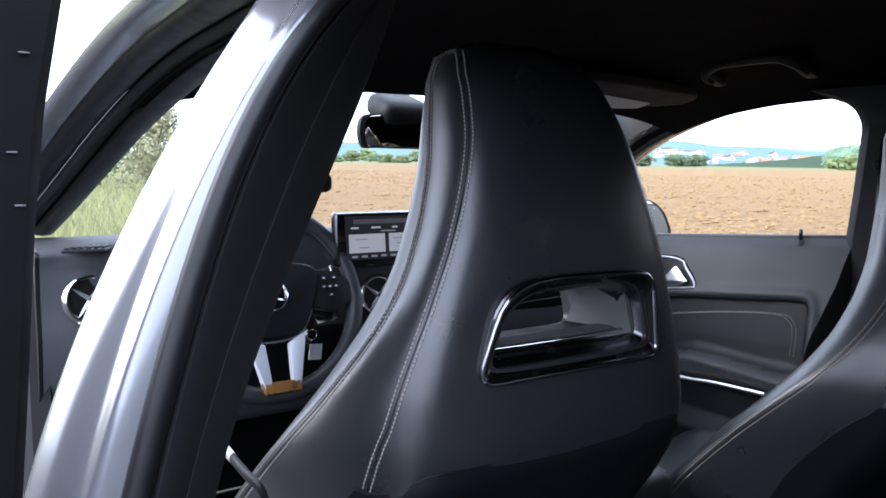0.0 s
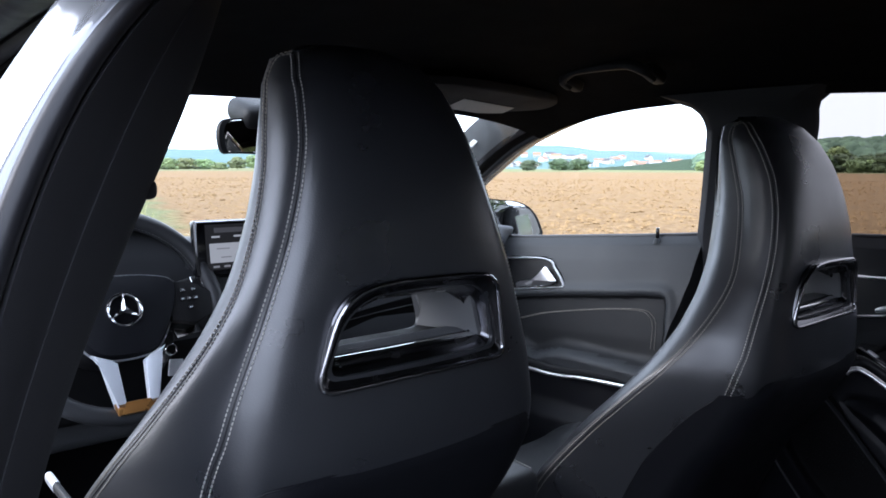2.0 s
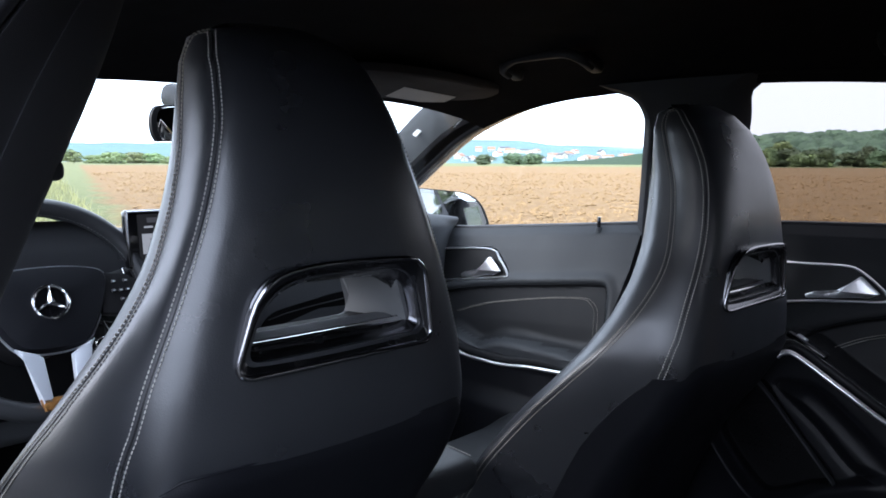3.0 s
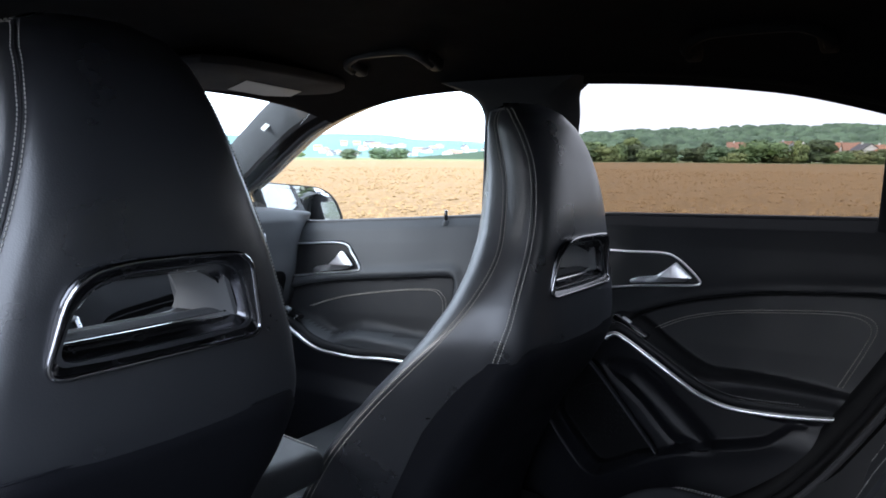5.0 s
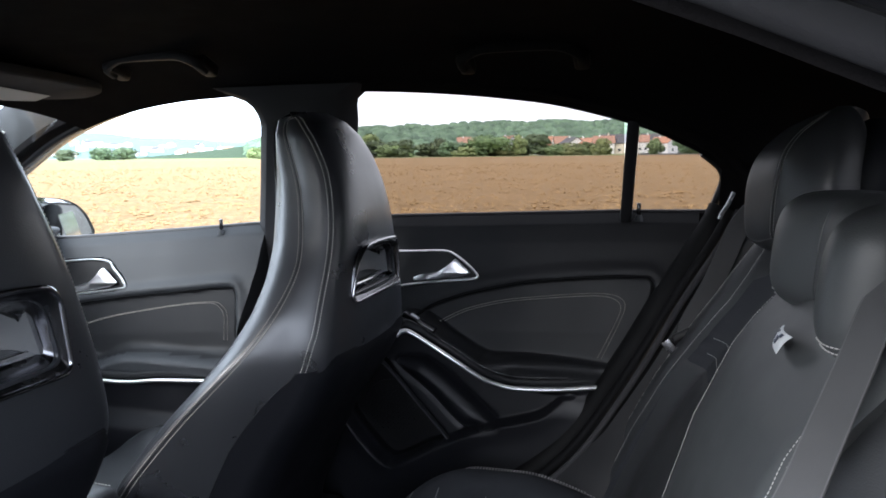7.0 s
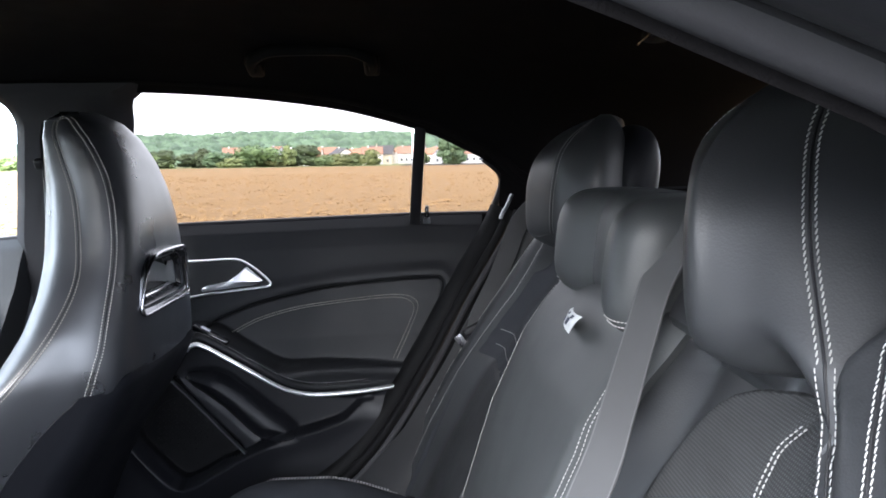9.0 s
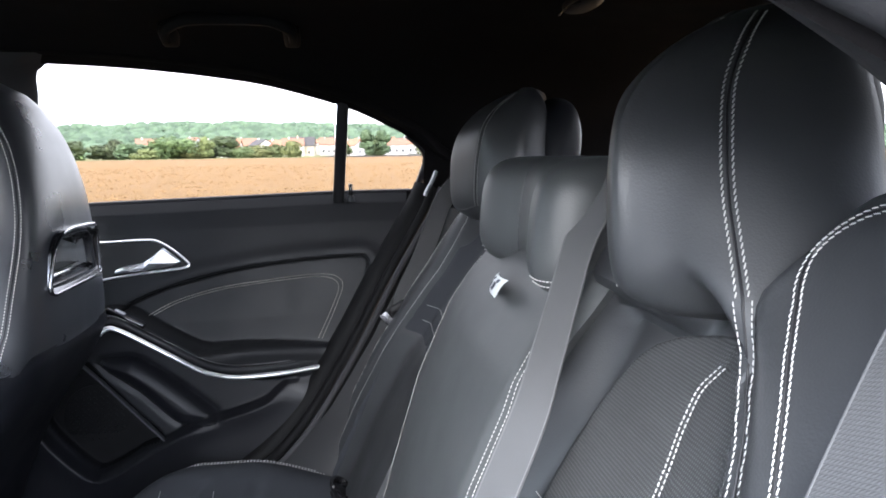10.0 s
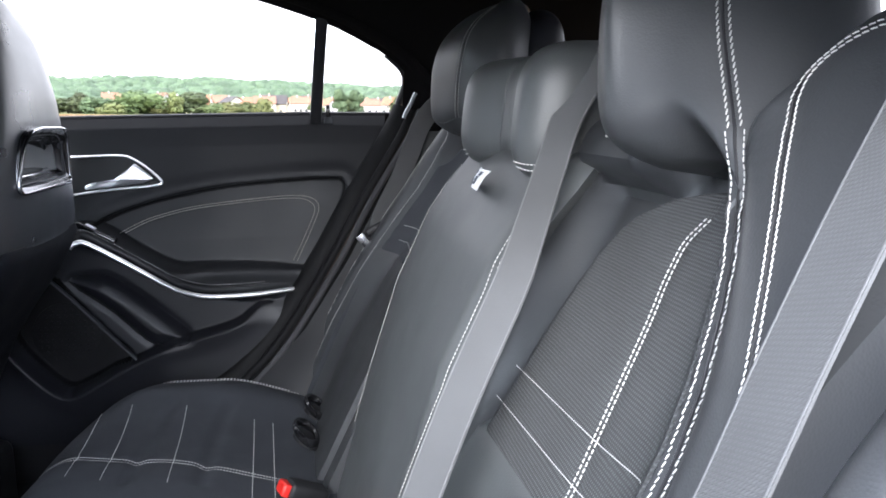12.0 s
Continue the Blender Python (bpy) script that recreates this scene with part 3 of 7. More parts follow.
# height, rear depth, front depth, half width at the rear edge, at the front edge, hollow of the front
SEAT = [(0.46, 0.190, 0.44, 0.19, 0.26, 0.10), (0.55, 0.160, 0.40, 0.195, 0.262, 0.10), (0.636, 0.120, 0.349, 0.192, 0.26, 0.10), (0.70, 0.082, 0.298, 0.190, 0.256, 0.09), (0.75, 0.045, 0.255, 0.188, 0.252, 0.085), (0.79, 0.022, 0.217, 0.186, 0.246, 0.075), (0.822, 0.006, 0.19, 0.183, 0.239, 0.06), (0.85, -0.001, 0.168, 0.180, 0.230, 0.05), (0.90, -0.002, 0.142, 0.171, 0.204, 0.03), (0.95, 0.0, 0.132, 0.157, 0.172, 0.016), (1.00, 0.0, 0.132, 0.140, 0.143, 0.010), (1.05, 0.003, 0.136, 0.121, 0.123, 0.006), (1.10, 0.012, 0.140, 0.105, 0.109, 0.004), (1.142, 0.027, 0.145, 0.094, 0.099, 0.002), (1.178, 0.048, 0.148, 0.085, 0.090, 0.0), (1.202, 0.070, 0.146, 0.073, 0.080, 0.0), (1.216, 0.095, 0.130, 0.05, 0.047, 0.0)]


def front_roll(z):
    """How far the front seam lies behind the front of the roll."""
    return float(np.interp(z, [0.46, 0.65, 0.803, 0.877, 0.934, 0.977, 1.094, 1.158, 1.216], [0.026, 0.030, 0.036, 0.048, 0.058, 0.066, 0.057, 0.040, 0.022]))



def seat_levels(n, rows):
    zs = np.linspace(rows[0][0], rows[-1][0], 160)
    cols = np.array([table(rows, z) for z in zs])
    k = np.hanning(11)
    k /= k.sum()
    pad = np.pad(cols, ((5, 5), (0, 0)), mode="edge")
    low = zs[:, None] < 1.172
    soft = np.stack([np.convolve(pad[:, i], k, "valid") for i in range(cols.shape[1])], 1)
    cols = np.where(low, soft, cols)
    pick = np.concatenate([np.linspace(0, 140, n - 14), np.linspace(141, 159, 14)]).round().astype(int)
    return [(float(zs[i]), *[float(c) for c in cols[i]]) for i in pick]


def seat_ring(z, vr, vf, wr, wf, hol):
    h = [(0, vr - 0.004), (wr * 0.5, vr - 0.002), (wr * 0.86, vr + 0.008), (wr, vr + 0.026), ((wr + wf) / 2 + 0.003, (vr + 0.026 + vf - front_roll(z)) / 2), (wf, vf - front_roll(z)), (wf - 0.006, vf - 0.45 * front_roll(z)), (wf - 0.030, vf - 0.001), (wf * 0.72, vf - hol * 0.35), (wf * 0.42, vf - hol * 0.92), (0, vf - hol)]
    half = curve([(a, b, 0) for a, b in h], 4)
    loop = [(p.x, p.y) for p in half] + [(-p.x, p.y) for p in reversed(half[1:-1])]
    return [Vector((SEAT_X + a, SEAT_Y + b, z)) for a, b in loop]


def seat_edge(z, which, sign=-1):
    zz, vr, vf, wr, wf, hol = min(SEAT_FINE, key=lambda r: abs(r[0] - z))
    if which == "rear":
        return Vector((SEAT_X + sign * (wr + 0.0005), SEAT_Y + float(np.interp(zz, [0.78, 0.822, 0.877, 0.973, 1.025, 1.076, 1.124, 1.17, 1.19, 1.21], [0.075, 0.052, 0.034, 0.021, 0.020, 0.025, 0.037, 0.062, 0.080, 0.10])), zz))
    return Vector((SEAT_X + sign * (wf + 0.0005), SEAT_Y + vf - front_roll(zz), zz))


SEAT_FINE = seat_levels(70, SEAT)


def ring_outline(grow=0.0, n=6):
    """The opening in the seat back: across, height."""
    g = grow
    c = [(-0.1075 - g, 0.9185 - g), (-0.083 - g, 0.9930 + g), (-0.03, 0.9975 + g), (0.04, 0.9965 + g), (0.088 + g, 0.9925 + g), (0.1015 + g, 0.9185 - g)]
    return fillet(c, [0.016, 0.034, 0.01, 0.01, 0.026, 0.015], n)


def carve(ob, cutter):
    """Cut cutter out of ob for good."""
    md = ob.modifiers.new("cut", "BOOLEAN")
    md.operation, md.object, md.solver = "DIFFERENCE", cutter, "EXACT"
    me = bpy.data.meshes.new_from_object(ob.evaluated_get(bpy.context.evaluated_depsgraph_get()))
    ob.modifiers.clear()
    ob.data = me
    bpy.data.objects.remove(cutter)
    me.polygons.foreach_set("use_smooth", [True] * len(me.polygons))
    me.set_sharp_from_angle(angle=radians(38))


def shell_front(z):
    """How far the side of the back shell reaches forward."""
    return float(np.interp(z, [0.44, 0.546, 0.575, 0.605, 0.65, 0.695, 0.73, 0.766, 0.79, 0.805, 0.82, 0.835, 0.85], [0.268, 0.235, 0.224, 0.210, 0.188, 0.164, 0.139, 0.110, 0.088, 0.072, 0.052, 0.036, 0.026]))


def front_seat():
    s = thing("front_seat", (SEAT_X, SEAT_Y + 0.2, 0.26), "black leather sports seat with pale stitching and chrome-framed back opening", "car seat", "front seats")
    bm = loft([seat_ring(*r) for r in SEAT_FINE])
    bmesh.ops.recalc_face_normals(bm, faces=bm.faces)
    skin = Skin(bm, lambda q: Vector((SEAT_X, SEAT_Y + 0.09, q.z - 0.02)))
    back = part("backrest", bm, LEATHER_SEAT, s, "black leather backrest with built-in headrest")
    hole = loft([[Vector((SEAT_X + a * k, y, b)) for a, b in ring_outline(-0.006)] for y, k in ((SEAT_Y - 0.1, 1.0), (SEAT_Y + 0.4, 0.97))])
    cutter = to_object("cutter", hole, LINER)
    bpy.context.view_layer.update()
    carve(back, cutter)
    # lining of the opening and its bright frame
    def loop(grow, v):
        return [Vector((SEAT_X + p, SEAT_Y + v - 0.006 + 0.010 * (p / 0.11) ** 4, q)) for p, q in ring_outline(grow)]
    part("opening_frame", loft([loop(*k) for k in ((0.006, 0.006), (0.0065, -0.002), (0.003, -0.006), (-0.002, -0.003), (-0.010, 0.010), (-0.015, 0.026), (-0.014, 0.030), (0.004, 0.012))], caps=False), SMOKE, s, "smoked chrome frame round the opening")
    part("frame_highlight", sweep(loop(0.0045, -0.006), oval(0.0028, 0.0030, 10), (0, 1, 0), True), DARK_CHROME, s, "bright chrome edge of the frame")
    lining = part("opening_lining", loft([loop(*k) for k in ((-0.0145, 0.026), (-0.012, 0.06), (-0.006, 0.118), (-0.004, 0.118), (-0.006, 0.06), (-0.010, 0.027))], caps=False), EDGE_BLACK, s, "black plastic lining of the opening")
    # pale cheek on the inner side of the tunnel, hollowed like a scoop
    rings = []
    for v in np.linspace(0.010, 0.090, 9):
        q = (v - 0.010) / 0.080
        col = []
        for k in range(11):
            w = k / 10
            z = 0.934 + 0.050 * w
            x = 0.0840 - 0.30 * (z - 0.934) - 0.016 * q ** 1.5 + 0.007 * math.sin(math.pi * w) * q
            col.append(Vector((SEAT_X + x, SEAT_Y + v - 0.008 * math.sin(math.pi * w) * q, z)))
        rings.append(col + [p + Vector((0.005, 0, 0)) for p in reversed(col)])
    part("lining_cheek", loft(rings), GREY_LINER, lining, "grey plastic cheek inside the opening")
    part("frame_sill", sweep([Vector((SEAT_X + x, SEAT_Y + 0.022 - 0.004 * math.cos(x / 0.1 * 1.5), 0.9335)) for x in np.linspace(-0.091, 0.086, 14)], oval(0.0055, 0.0030, 10), (0, 0, 1)), CHROME, s, "polished sill edge of the opening")
    part("sill_shelf", loft([[Vector((SEAT_X + x, SEAT_Y + v, z)) for v, z in ((0.026, 0.934), (0.038, 0.937), (0.050, 0.936), (0.062, 0.928), (0.062, 0.920), (0.026, 0.920))] for x in np.linspace(-0.090, 0.086, 10)]), LINER, lining, "dark plastic shelf inside the opening")
    for k in range(6):
        v = 0.029 + 0.0042 * k
        part("shelf_rib", tube([Vector((SEAT_X + x, SEAT_Y + v, 0.9355 + 0.0015 * math.sin(math.pi * (v - 0.026) / 0.03))) for x in np.linspace(-0.086, 0.080, 6)], 0.0012, 6), GREY_LINER, lining, "fine rib on the shelf")
    # lower back shell, its upper edge falling towards the sides
    rings = []
    for i in range(40):
        ring = []
        for k in range(-24, 25):
            u = abs(k) / 24
            a, side = min(1.0, u / 0.6), max(0.0, (u - 0.6) / 0.4)
            z = 0.44 + (0.400 - 0.020 * float(ease((a - 0.80) / 0.20))) * i / 39
            vr, vf, wr, wf, hol = table(SEAT_FINE, z)
            y = vr - 0.006 + 0.032 * a ** 8 + side * max(0.0, shell_front(z) - vr - 0.027) + (0.005 if i == 39 else 0)
            f = min(1.0, max(0.0, (y - vr - 0.026) / max(0.02, vf - front_roll(z) - vr - 0.026)))
            x = (wr * a + (wf - wr) * f + 0.003 * math.sin(math.pi * f) + 0.0035) * (1 if k > 0 else -1)
            ring.append(Vector((SEAT_X + x, SEAT_Y + y, z)))
        inner = [Vector((SEAT_X + (p.x - SEAT_X) * 0.95, p.y + 0.012, p.z)) for p in reversed(ring)]
        rings.append(ring + inner)
    shell = part("back_shell", loft(rings), SHELL, s, "dark vinyl shell on the lower back")
    rim = [r[0] for r in rings] + rings[-1][1:49] + [r[48] for r in reversed(rings[:-1])]
    part("shell_welt", tube(rim, 0.0011, 6), SHELL, shell, "raised welt along the edge of the shell")
    # double stitched seams on both sides
    for sign in (-1, 1):
        lines = []
        for which, z0 in (("front", 0.52), ("rear", 0.815)):
            lines.append([seat_edge(r[0], which, sign) for r in SEAT_FINE if z0 <= r[0] <= 1.198])
        a, b = lines[0][-1], lines[1][-1]
        arch = [a.lerp(b, 0.25) + Vector((-sign * 0.006, 0, 0.010)), a.lerp(b, 0.55) + Vector((-sign * 0.010, 0, 0.014)), a.lerp(b, 0.85) + Vector((-sign * 0.006, 0, 0.008))]
        for pts, thread in ((lines[0] + arch[:2], THREAD_WARM), (lines[1] + [arch[2], arch[1]], THREAD_PALE)):
            line = curve(pts, 2)
            for _ in range(12):
                line = [line[0]] + [(a + b * 2 + c) / 4 for a, b, c in zip(line, line[1:], line[2:])] + [line[-1]]
            line = snap(skin, line, 0.0)
            part("seam", tube(line, 0.0009, 6), RUBBER, s, "dark seam groove")
            for row in twin_seam(skin, line, 0.0037, 0.0030, 0.0012, 0.0008, 0.0008):
                part("stitching", row, thread, s, "pale thread stitching")
    # cushion, side bolsters, plinth
    rings = []
    for i in range(15):
        v = 0.24 + 0.47 * i / 14
        e = math.sin(min(1, i / 3) * math.pi / 2) * math.sin(min(1, (14 - i) / 3 + 0.12) * math.pi / 2)
        top = 0.45 + 0.03 * i / 14
        rings.append([Vector((SEAT_X + a, SEAT_Y + v, b)) for a, b in [(p.x, p.y) for p in curve([(-0.265, 0.33, 0), (-0.27, 0.42 * 1, 0), (-0.245, top + 0.055 * e, 0), (-0.17, top + 0.02 * e, 0), (0, top, 0), (0.17, top + 0.02 * e, 0), (0.245, top + 0.055 * e, 0), (0.27, 0.42, 0), (0.265, 0.33, 0)], 4)]])
    part("cushion", loft(rings), LEATHER, s, "black leather seat cushion")
    part("plinth", box((0.44, 0.42, 0.15), (SEAT_X, SEAT_Y + 0.37, 0.355), 0.02), LINER, s, "black plastic seat base")
    part("rail", box((0.05, 0.52, 0.03), (SEAT_X - 0.2, SEAT_Y + 0.30, 0.275), 0.006), SMOKE, s, "metal seat rail")
    part("rail", box((0.05, 0.52, 0.03), (SEAT_X + 0.2, SEAT_Y + 0.30, 0.275), 0.006), SMOKE, s, "metal seat rail")
    return s


front_seat()
# the passenger seat is fuller at the head and stands a little lower and further back
SEAT_FINE = seat_levels(70, [(z, vr, vf, wr + float(np.interp(z, [1.0, 1.05, 1.10, 1.142, 1.178, 1.216], [0.0, 0.006, 0.009, 0.012, 0.013, 0.008])), wf, hol) for z, vr, vf, wr, wf, hol in SEAT])
passenger = front_seat()
passenger.location += Vector((0.735, -0.066, -0.036))

# ---- right doors: one moulded panel each, with its fittings ----
DOOR_BASE = [(0.36, 0.640), (0.45, 0.640), (0.60, 0.648), (0.69, 0.652), (0.75, 0.655), (0.86, 0.670), (0.93, 0.688), (0.965, 0.700), (0.985, 0.716), (0.995, 0.735)]


def door_panel(y_front, y_rear, z_low, z_top, relief, nu=360, nv=250):
    """y_rear(z): the rear edge; relief(Y, Z): metres towards the cabin."""
    V = np.linspace(0, 1, nv + 1)
    U = np.linspace(0, 1, nu + 1)
    UU, VV = np.meshgrid(U, V, indexing="ij")
    rear0 = np.array([y_rear(z_low + (z_top(0.3) - z_low) * v) for v in V])
    Y = y_front + (rear0[None, :] - y_front) * UU
    top = np.vectorize(z_top)(Y)
    Z = z_low + (top - z_low) * VV
    X = np.interp(Z - (top - 0.985), [r[0] for r in DOOR_BASE], [r[1] for r in DOOR_BASE]) - relief(Y, Z)
    bm = bmesh.new()
    vs = [[bm.verts.new((X[i, j], Y[i, j], Z[i, j])) for j in range(nv + 1)] for i in range(nu + 1)]
    for i in range(nu):
        for j in range(nv):
            bm.faces.new((vs[i][j], vs[i + 1][j], vs[i + 1][j + 1], vs[i][j + 1]))
    rim = [vs[i][0] for i in range(nu + 1)] + [vs[nu][j] for j in range(1, nv + 1)] + [vs[i][nv] for i in range(nu - 1, -1, -1)] + [vs[0][j] for j in range(nv - 1, 0, -1)]
    out = [bm.verts.new((0.75, v.co.y, v.co.z - 0.004)) for v in rim]
    k = len(rim)
    for i in range(k):
        bm.faces.new((rim[i], rim[(i + 1) % k], out[(i + 1) % k], out[i]))
    return bm, (X, Y, Z)


def at_door(data, y, z, off=0.0):
    X, Y, Z = data
    i = np.argmin((Y - y) ** 2 + (Z - z) ** 2)
    return Vector((float(X.flat[i]) - off, y, z))


def on_door(data, pts, off, n=8, closed=False):
    """A smooth line over the panel, off metres proud of it."""
    line = curve([(0, y, z) for y, z in pts], n, closed)
    P = [at_door(data, p.y, p.z, off) for p in line]
    k = len(P)
    xs = [p.x for p in P]
    for i in range(k):
        w = [xs[j % k] if closed else xs[min(max(j, 0), k - 1)] for j in range(i - 3, i + 4)]
        P[i].x = sum(w) / len(w)
    return P


def base_x(y, z):
    return float(np.interp(z - (belt_z(y) - 0.985), [r[0] for r in DOOR_BASE], [r[1] for r in DOOR_BASE]))


def pull_handle(d, data, pts, lever, off=0.003):
    """Chrome surround, dark bowl and chrome lever."""
    ring = [Vector((base_x(p.y, p.z) - off, p.y, p.z)) for p in curve([(0, y, z) for y, z in pts], 6, True)]
    x = sum(p.x for p in ring) / len(ring)
    h = part("handle_surround", sweep(ring, oval(0.0026, 0.0034, 10), (1, 0, 0), True), STRIP, d, "bright chrome surround of the door handle")
    cy, cz = sum(p.y for p in ring) / len(ring), sum(p.z for p in ring) / len(ring)
    rings = []
    for k, dep in ((0.995, 0.003), (0.98, 0.004), (0.95, 0.010), (0.86, 0.030), (0.4, 0.040), (0.02, 0.041)):
        rings.append([Vector((p.x + dep, cy + (p.y - cy) * k, cz + (p.z - cz) * k)) for p in ring])
    part("handle_bowl", loft(rings), LINER, h, "dark bowl behind the handle")
    outline = fillet(lever, 0.0035, 3)
    my, mz = sum(p[0] for p in outline) / len(outline), sum(p[1] for p in outline) / len(outline)
    rings = [[Vector((x - lift + 0.05 * (p[0] - my), my + (p[0] - my) * k, mz + (p[1] - mz) * k)) for p in outline] for lift, k in ((0.001, 0.96), (0.007, 1.0), (0.0105, 0.97), (0.0125, 0.86), (0.0135, 0.55), (0.0135, 0.05))]
    part("lever", loft(rings), STRIP, h, "chrome pull lever")
    return h


def lock_pin(d, data, y):
    z = belt_z(y)
    p = Vector((0.708, y, z - 0.004))
    b = part("pin_collar", cylinder(0.010, 0.012, p + Vector((0, 0, -0.006)), n=20, r2=0.006), DOOR_TOP, d, "collar of the lock pin")
    part("lock_pin", cylinder(0.0042, 0.024, p + Vector((0, 0, 0.012)), n=16, bevel=0.001), BLACK_GLOSS, d, "black lock pin")


# rear door
INSERT_R = rounded([(0.480, 0.762), (0.459, 0.775), (0.422, 0.795), (0.359, 0.818), (0.286, 0.836), (0.211, 0.850), (0.103, 0.861), (0.006, 0.866), (-0.012, 0.863), (-0.018, 0.850), (-0.015, 0.832), (0.006, 0.769), (0.032, 0.700), (0.058, 0.689), (0.16, 0.698), (0.236, 0.701), (0.289, 0.694), (0.33, 0.708), (0.40, 0.746)], 3)
ARM_R = rounded([(0.500, 0.752), (0.485, 0.778), (0.44, 0.775), (0.38, 0.738), (0.31, 0.700), (0.25, 0.698), (0.15, 0.696), (0.055, 0.686), (0.050, 0.648), (0.16, 0.632), (0.238, 0.640), (0.285, 0.652), (0.36, 0.700), (0.44, 0.748)], 3)
LOW_R = rounded([(0.493, 0.738), (0.40, 0.72), (0.28, 0.648), (0.14, 0.634), (0.152, 0.628), (0.174, 0.608), (0.196, 0.591), (0.24, 0.576), (0.315, 0.555), (0.385, 0.524), (0.433, 0.498), (0.486, 0.468), (0.518, 0.462), (0.556, 0.492), (0.602, 0.545), (0.614, 0.578), (0.606, 0.611), (0.541, 0.685)], 3)
SPEAKER_R = rounded([(0.538, 0.680), (0.496, 0.637), (0.44, 0.575), (0.394, 0.524), (0.433, 0.503), (0.486, 0.474), (0.516, 0.468), (0.550, 0.496), (0.595, 0.548), (0.606, 0.578), (0.598, 0.608)], 3)
POCKET_R = rounded([(0.505, 0.672), (0.46, 0.684), (0.421, 0.674), (0.333, 0.605), (0.284, 0.560), (0.300, 0.548), (0.340, 0.544), (0.368, 0.552), (0.43, 0.612)], 3)


def relief_rear(Y, Z):
    h = np.zeros_like(Y)
    d = poly_distance(Y, Z, INSERT_R)
    h -= 0.012 * ease(0.5 - d / 0.010)
    h += 0.004 * np.exp(-((d - 0.014) / 0.014) ** 2)
    a = poly_distance(Y, Z, ARM_R)
    reach = np.interp(Y, [0.05, 0.082, 0.16, 0.238, 0.281, 0.311, 0.362, 0.44, 0.47, 0.50], [0.0, 0.002, 0.017, 0.031, 0.041, 0.050, 0.064, 0.073, 0.075, 0.06])
    h += reach * ease(0.5 - a / 0.016)
    w = poly_distance(Y, Z, LOW_R)
    low = ease((0.66 - Z) / 0.08) * ease((w + 0.004) / 0.016)
    h += low * (0.020 + 0.008 * np.exp(-(w / 0.03) ** 2))
    s = poly_distance(Y, Z, SPEAKER_R)
    h -= 0.020 * ease(0.5 - s / 0.008)
    p = poly_distance(Y, Z, POCKET_R)
    h += 0.020 * np.sqrt(np.clip(-p / 0.026, 0, 1)) - 0.004 * np.exp(-(p / 0.007) ** 2)
    hd = poly_distance(Y, Z, HANDLE_R)
    h -= 0.038 * ease(0.5 - hd / 0.004)
    return h


HANDLE_R = rounded([(0.56, 0.902), (0.491, 0.905), (0.416, 0.908), (0.386, 0.904), (0.356, 0.885), (0.332, 0.863), (0.340, 0.853), (0.42, 0.845), (0.496, 0.834), (0.565, 0.826), (0.577, 0.865)], 5)
HANDLE_F = rounded([(1.512, 0.838), (1.40, 0.856), (1.262, 0.866), (1.225, 0.848), (1.187, 0.810), (1.205, 0.800), (1.30, 0.786), (1.42, 0.768), (1.50, 0.762), (1.525, 0.80)], 5)


def rear_edge_r(z):
    return float(np.interp(z, [0.36, 0.441, 0.513, 0.691, 0.82, 0.934, 1.0], [0.32, 0.226, 0.154, 0.045, -0.038, -0.108, -0.140]))


bm, data = door_panel(0.68, rear_edge_r, 0.36, belt_z, relief_rear)
rd = thing("rear_door", (0.70, 0.3, 0.36), "closed dark vinyl rear door panel with chrome handle and armrest strip", "car door", "car doors")
panel = part("panel", bm, DOOR_SKIN, rd, "moulded dark door panel")


def split_materials(ob, insert, low, hollow):
    """Padded insert and hard lower half get their own surfaces."""
    me = ob.data
    me.materials.append(DOOR_INSERT)
    me.materials.append(DOOR_LOW)
    root = ob.parent.location
    C = np.array([tuple(f.center) for f in me.polygons]) + np.array(root)
    di = poly_distance(C[:, 1], C[:, 2], insert)
    idx = np.zeros(len(C), int)
    idx[di < -0.001] = 1
    idx[low(C[:, 1], C[:, 2]) & (di > 0)] = 2
    me.materials.append(EDGE_BLACK)
    for h in hollow:
        idx[poly_distance(C[:, 1], C[:, 2], h) < 0.001] = 3
    me.polygons.foreach_set("material_index", idx)


split_materials(panel, INSERT_R, lambda Y, Z: Z < np.interp(Y, [0.05, 0.16, 0.238, 0.285, 0.36, 0.44, 0.5, 0.7], [0.645, 0.640, 0.643, 0.655, 0.703, 0.752, 0.762, 0.77]), (SPEAKER_R, HANDLE_R))
part("door_skin", sheet(lambda u, v: Vector((0.79 + 0.075 * math.sin(math.pi * min(1, 0.15 + 0.8 * (1 - v))) , 0.70 - 0.86 * u, 0.32 + 0.62 * v)), 20, 20, 0.004), PAINT, rd, "silver-grey outer skin")
LEVER = [(0.468, 0.844), (0.469, 0.851), (0.457, 0.857), (0.416, 0.864), (0.392, 0.880), (0.375, 0.895), (0.362, 0.884), (0.342, 0.866), (0.361, 0.858), (0.417, 0.850)]
pull_handle(rd, data, HANDLE_R[::3], LEVER)
lock_pin(rd, data, 0.012)
strip = curve([(0.570, 0.472, 0.752), (0.574, 0.462, 0.760), (0.577, 0.440, 0.757), (0.583, 0.362, 0.709), (0.595, 0.311, 0.673), (0.606, 0.281, 0.657), (0.617, 0.238, 0.646), (0.632, 0.16, 0.645), (0.650, 0.082, 0.650)], 8)
part("chrome_strip", sweep([p + Vector((-0.008, 0, -0.001)) for p in strip], oval(0.0048, 0.0050, 12), (1, 0, 0)), STRIP, rd, "bright chrome strip under the armrest")
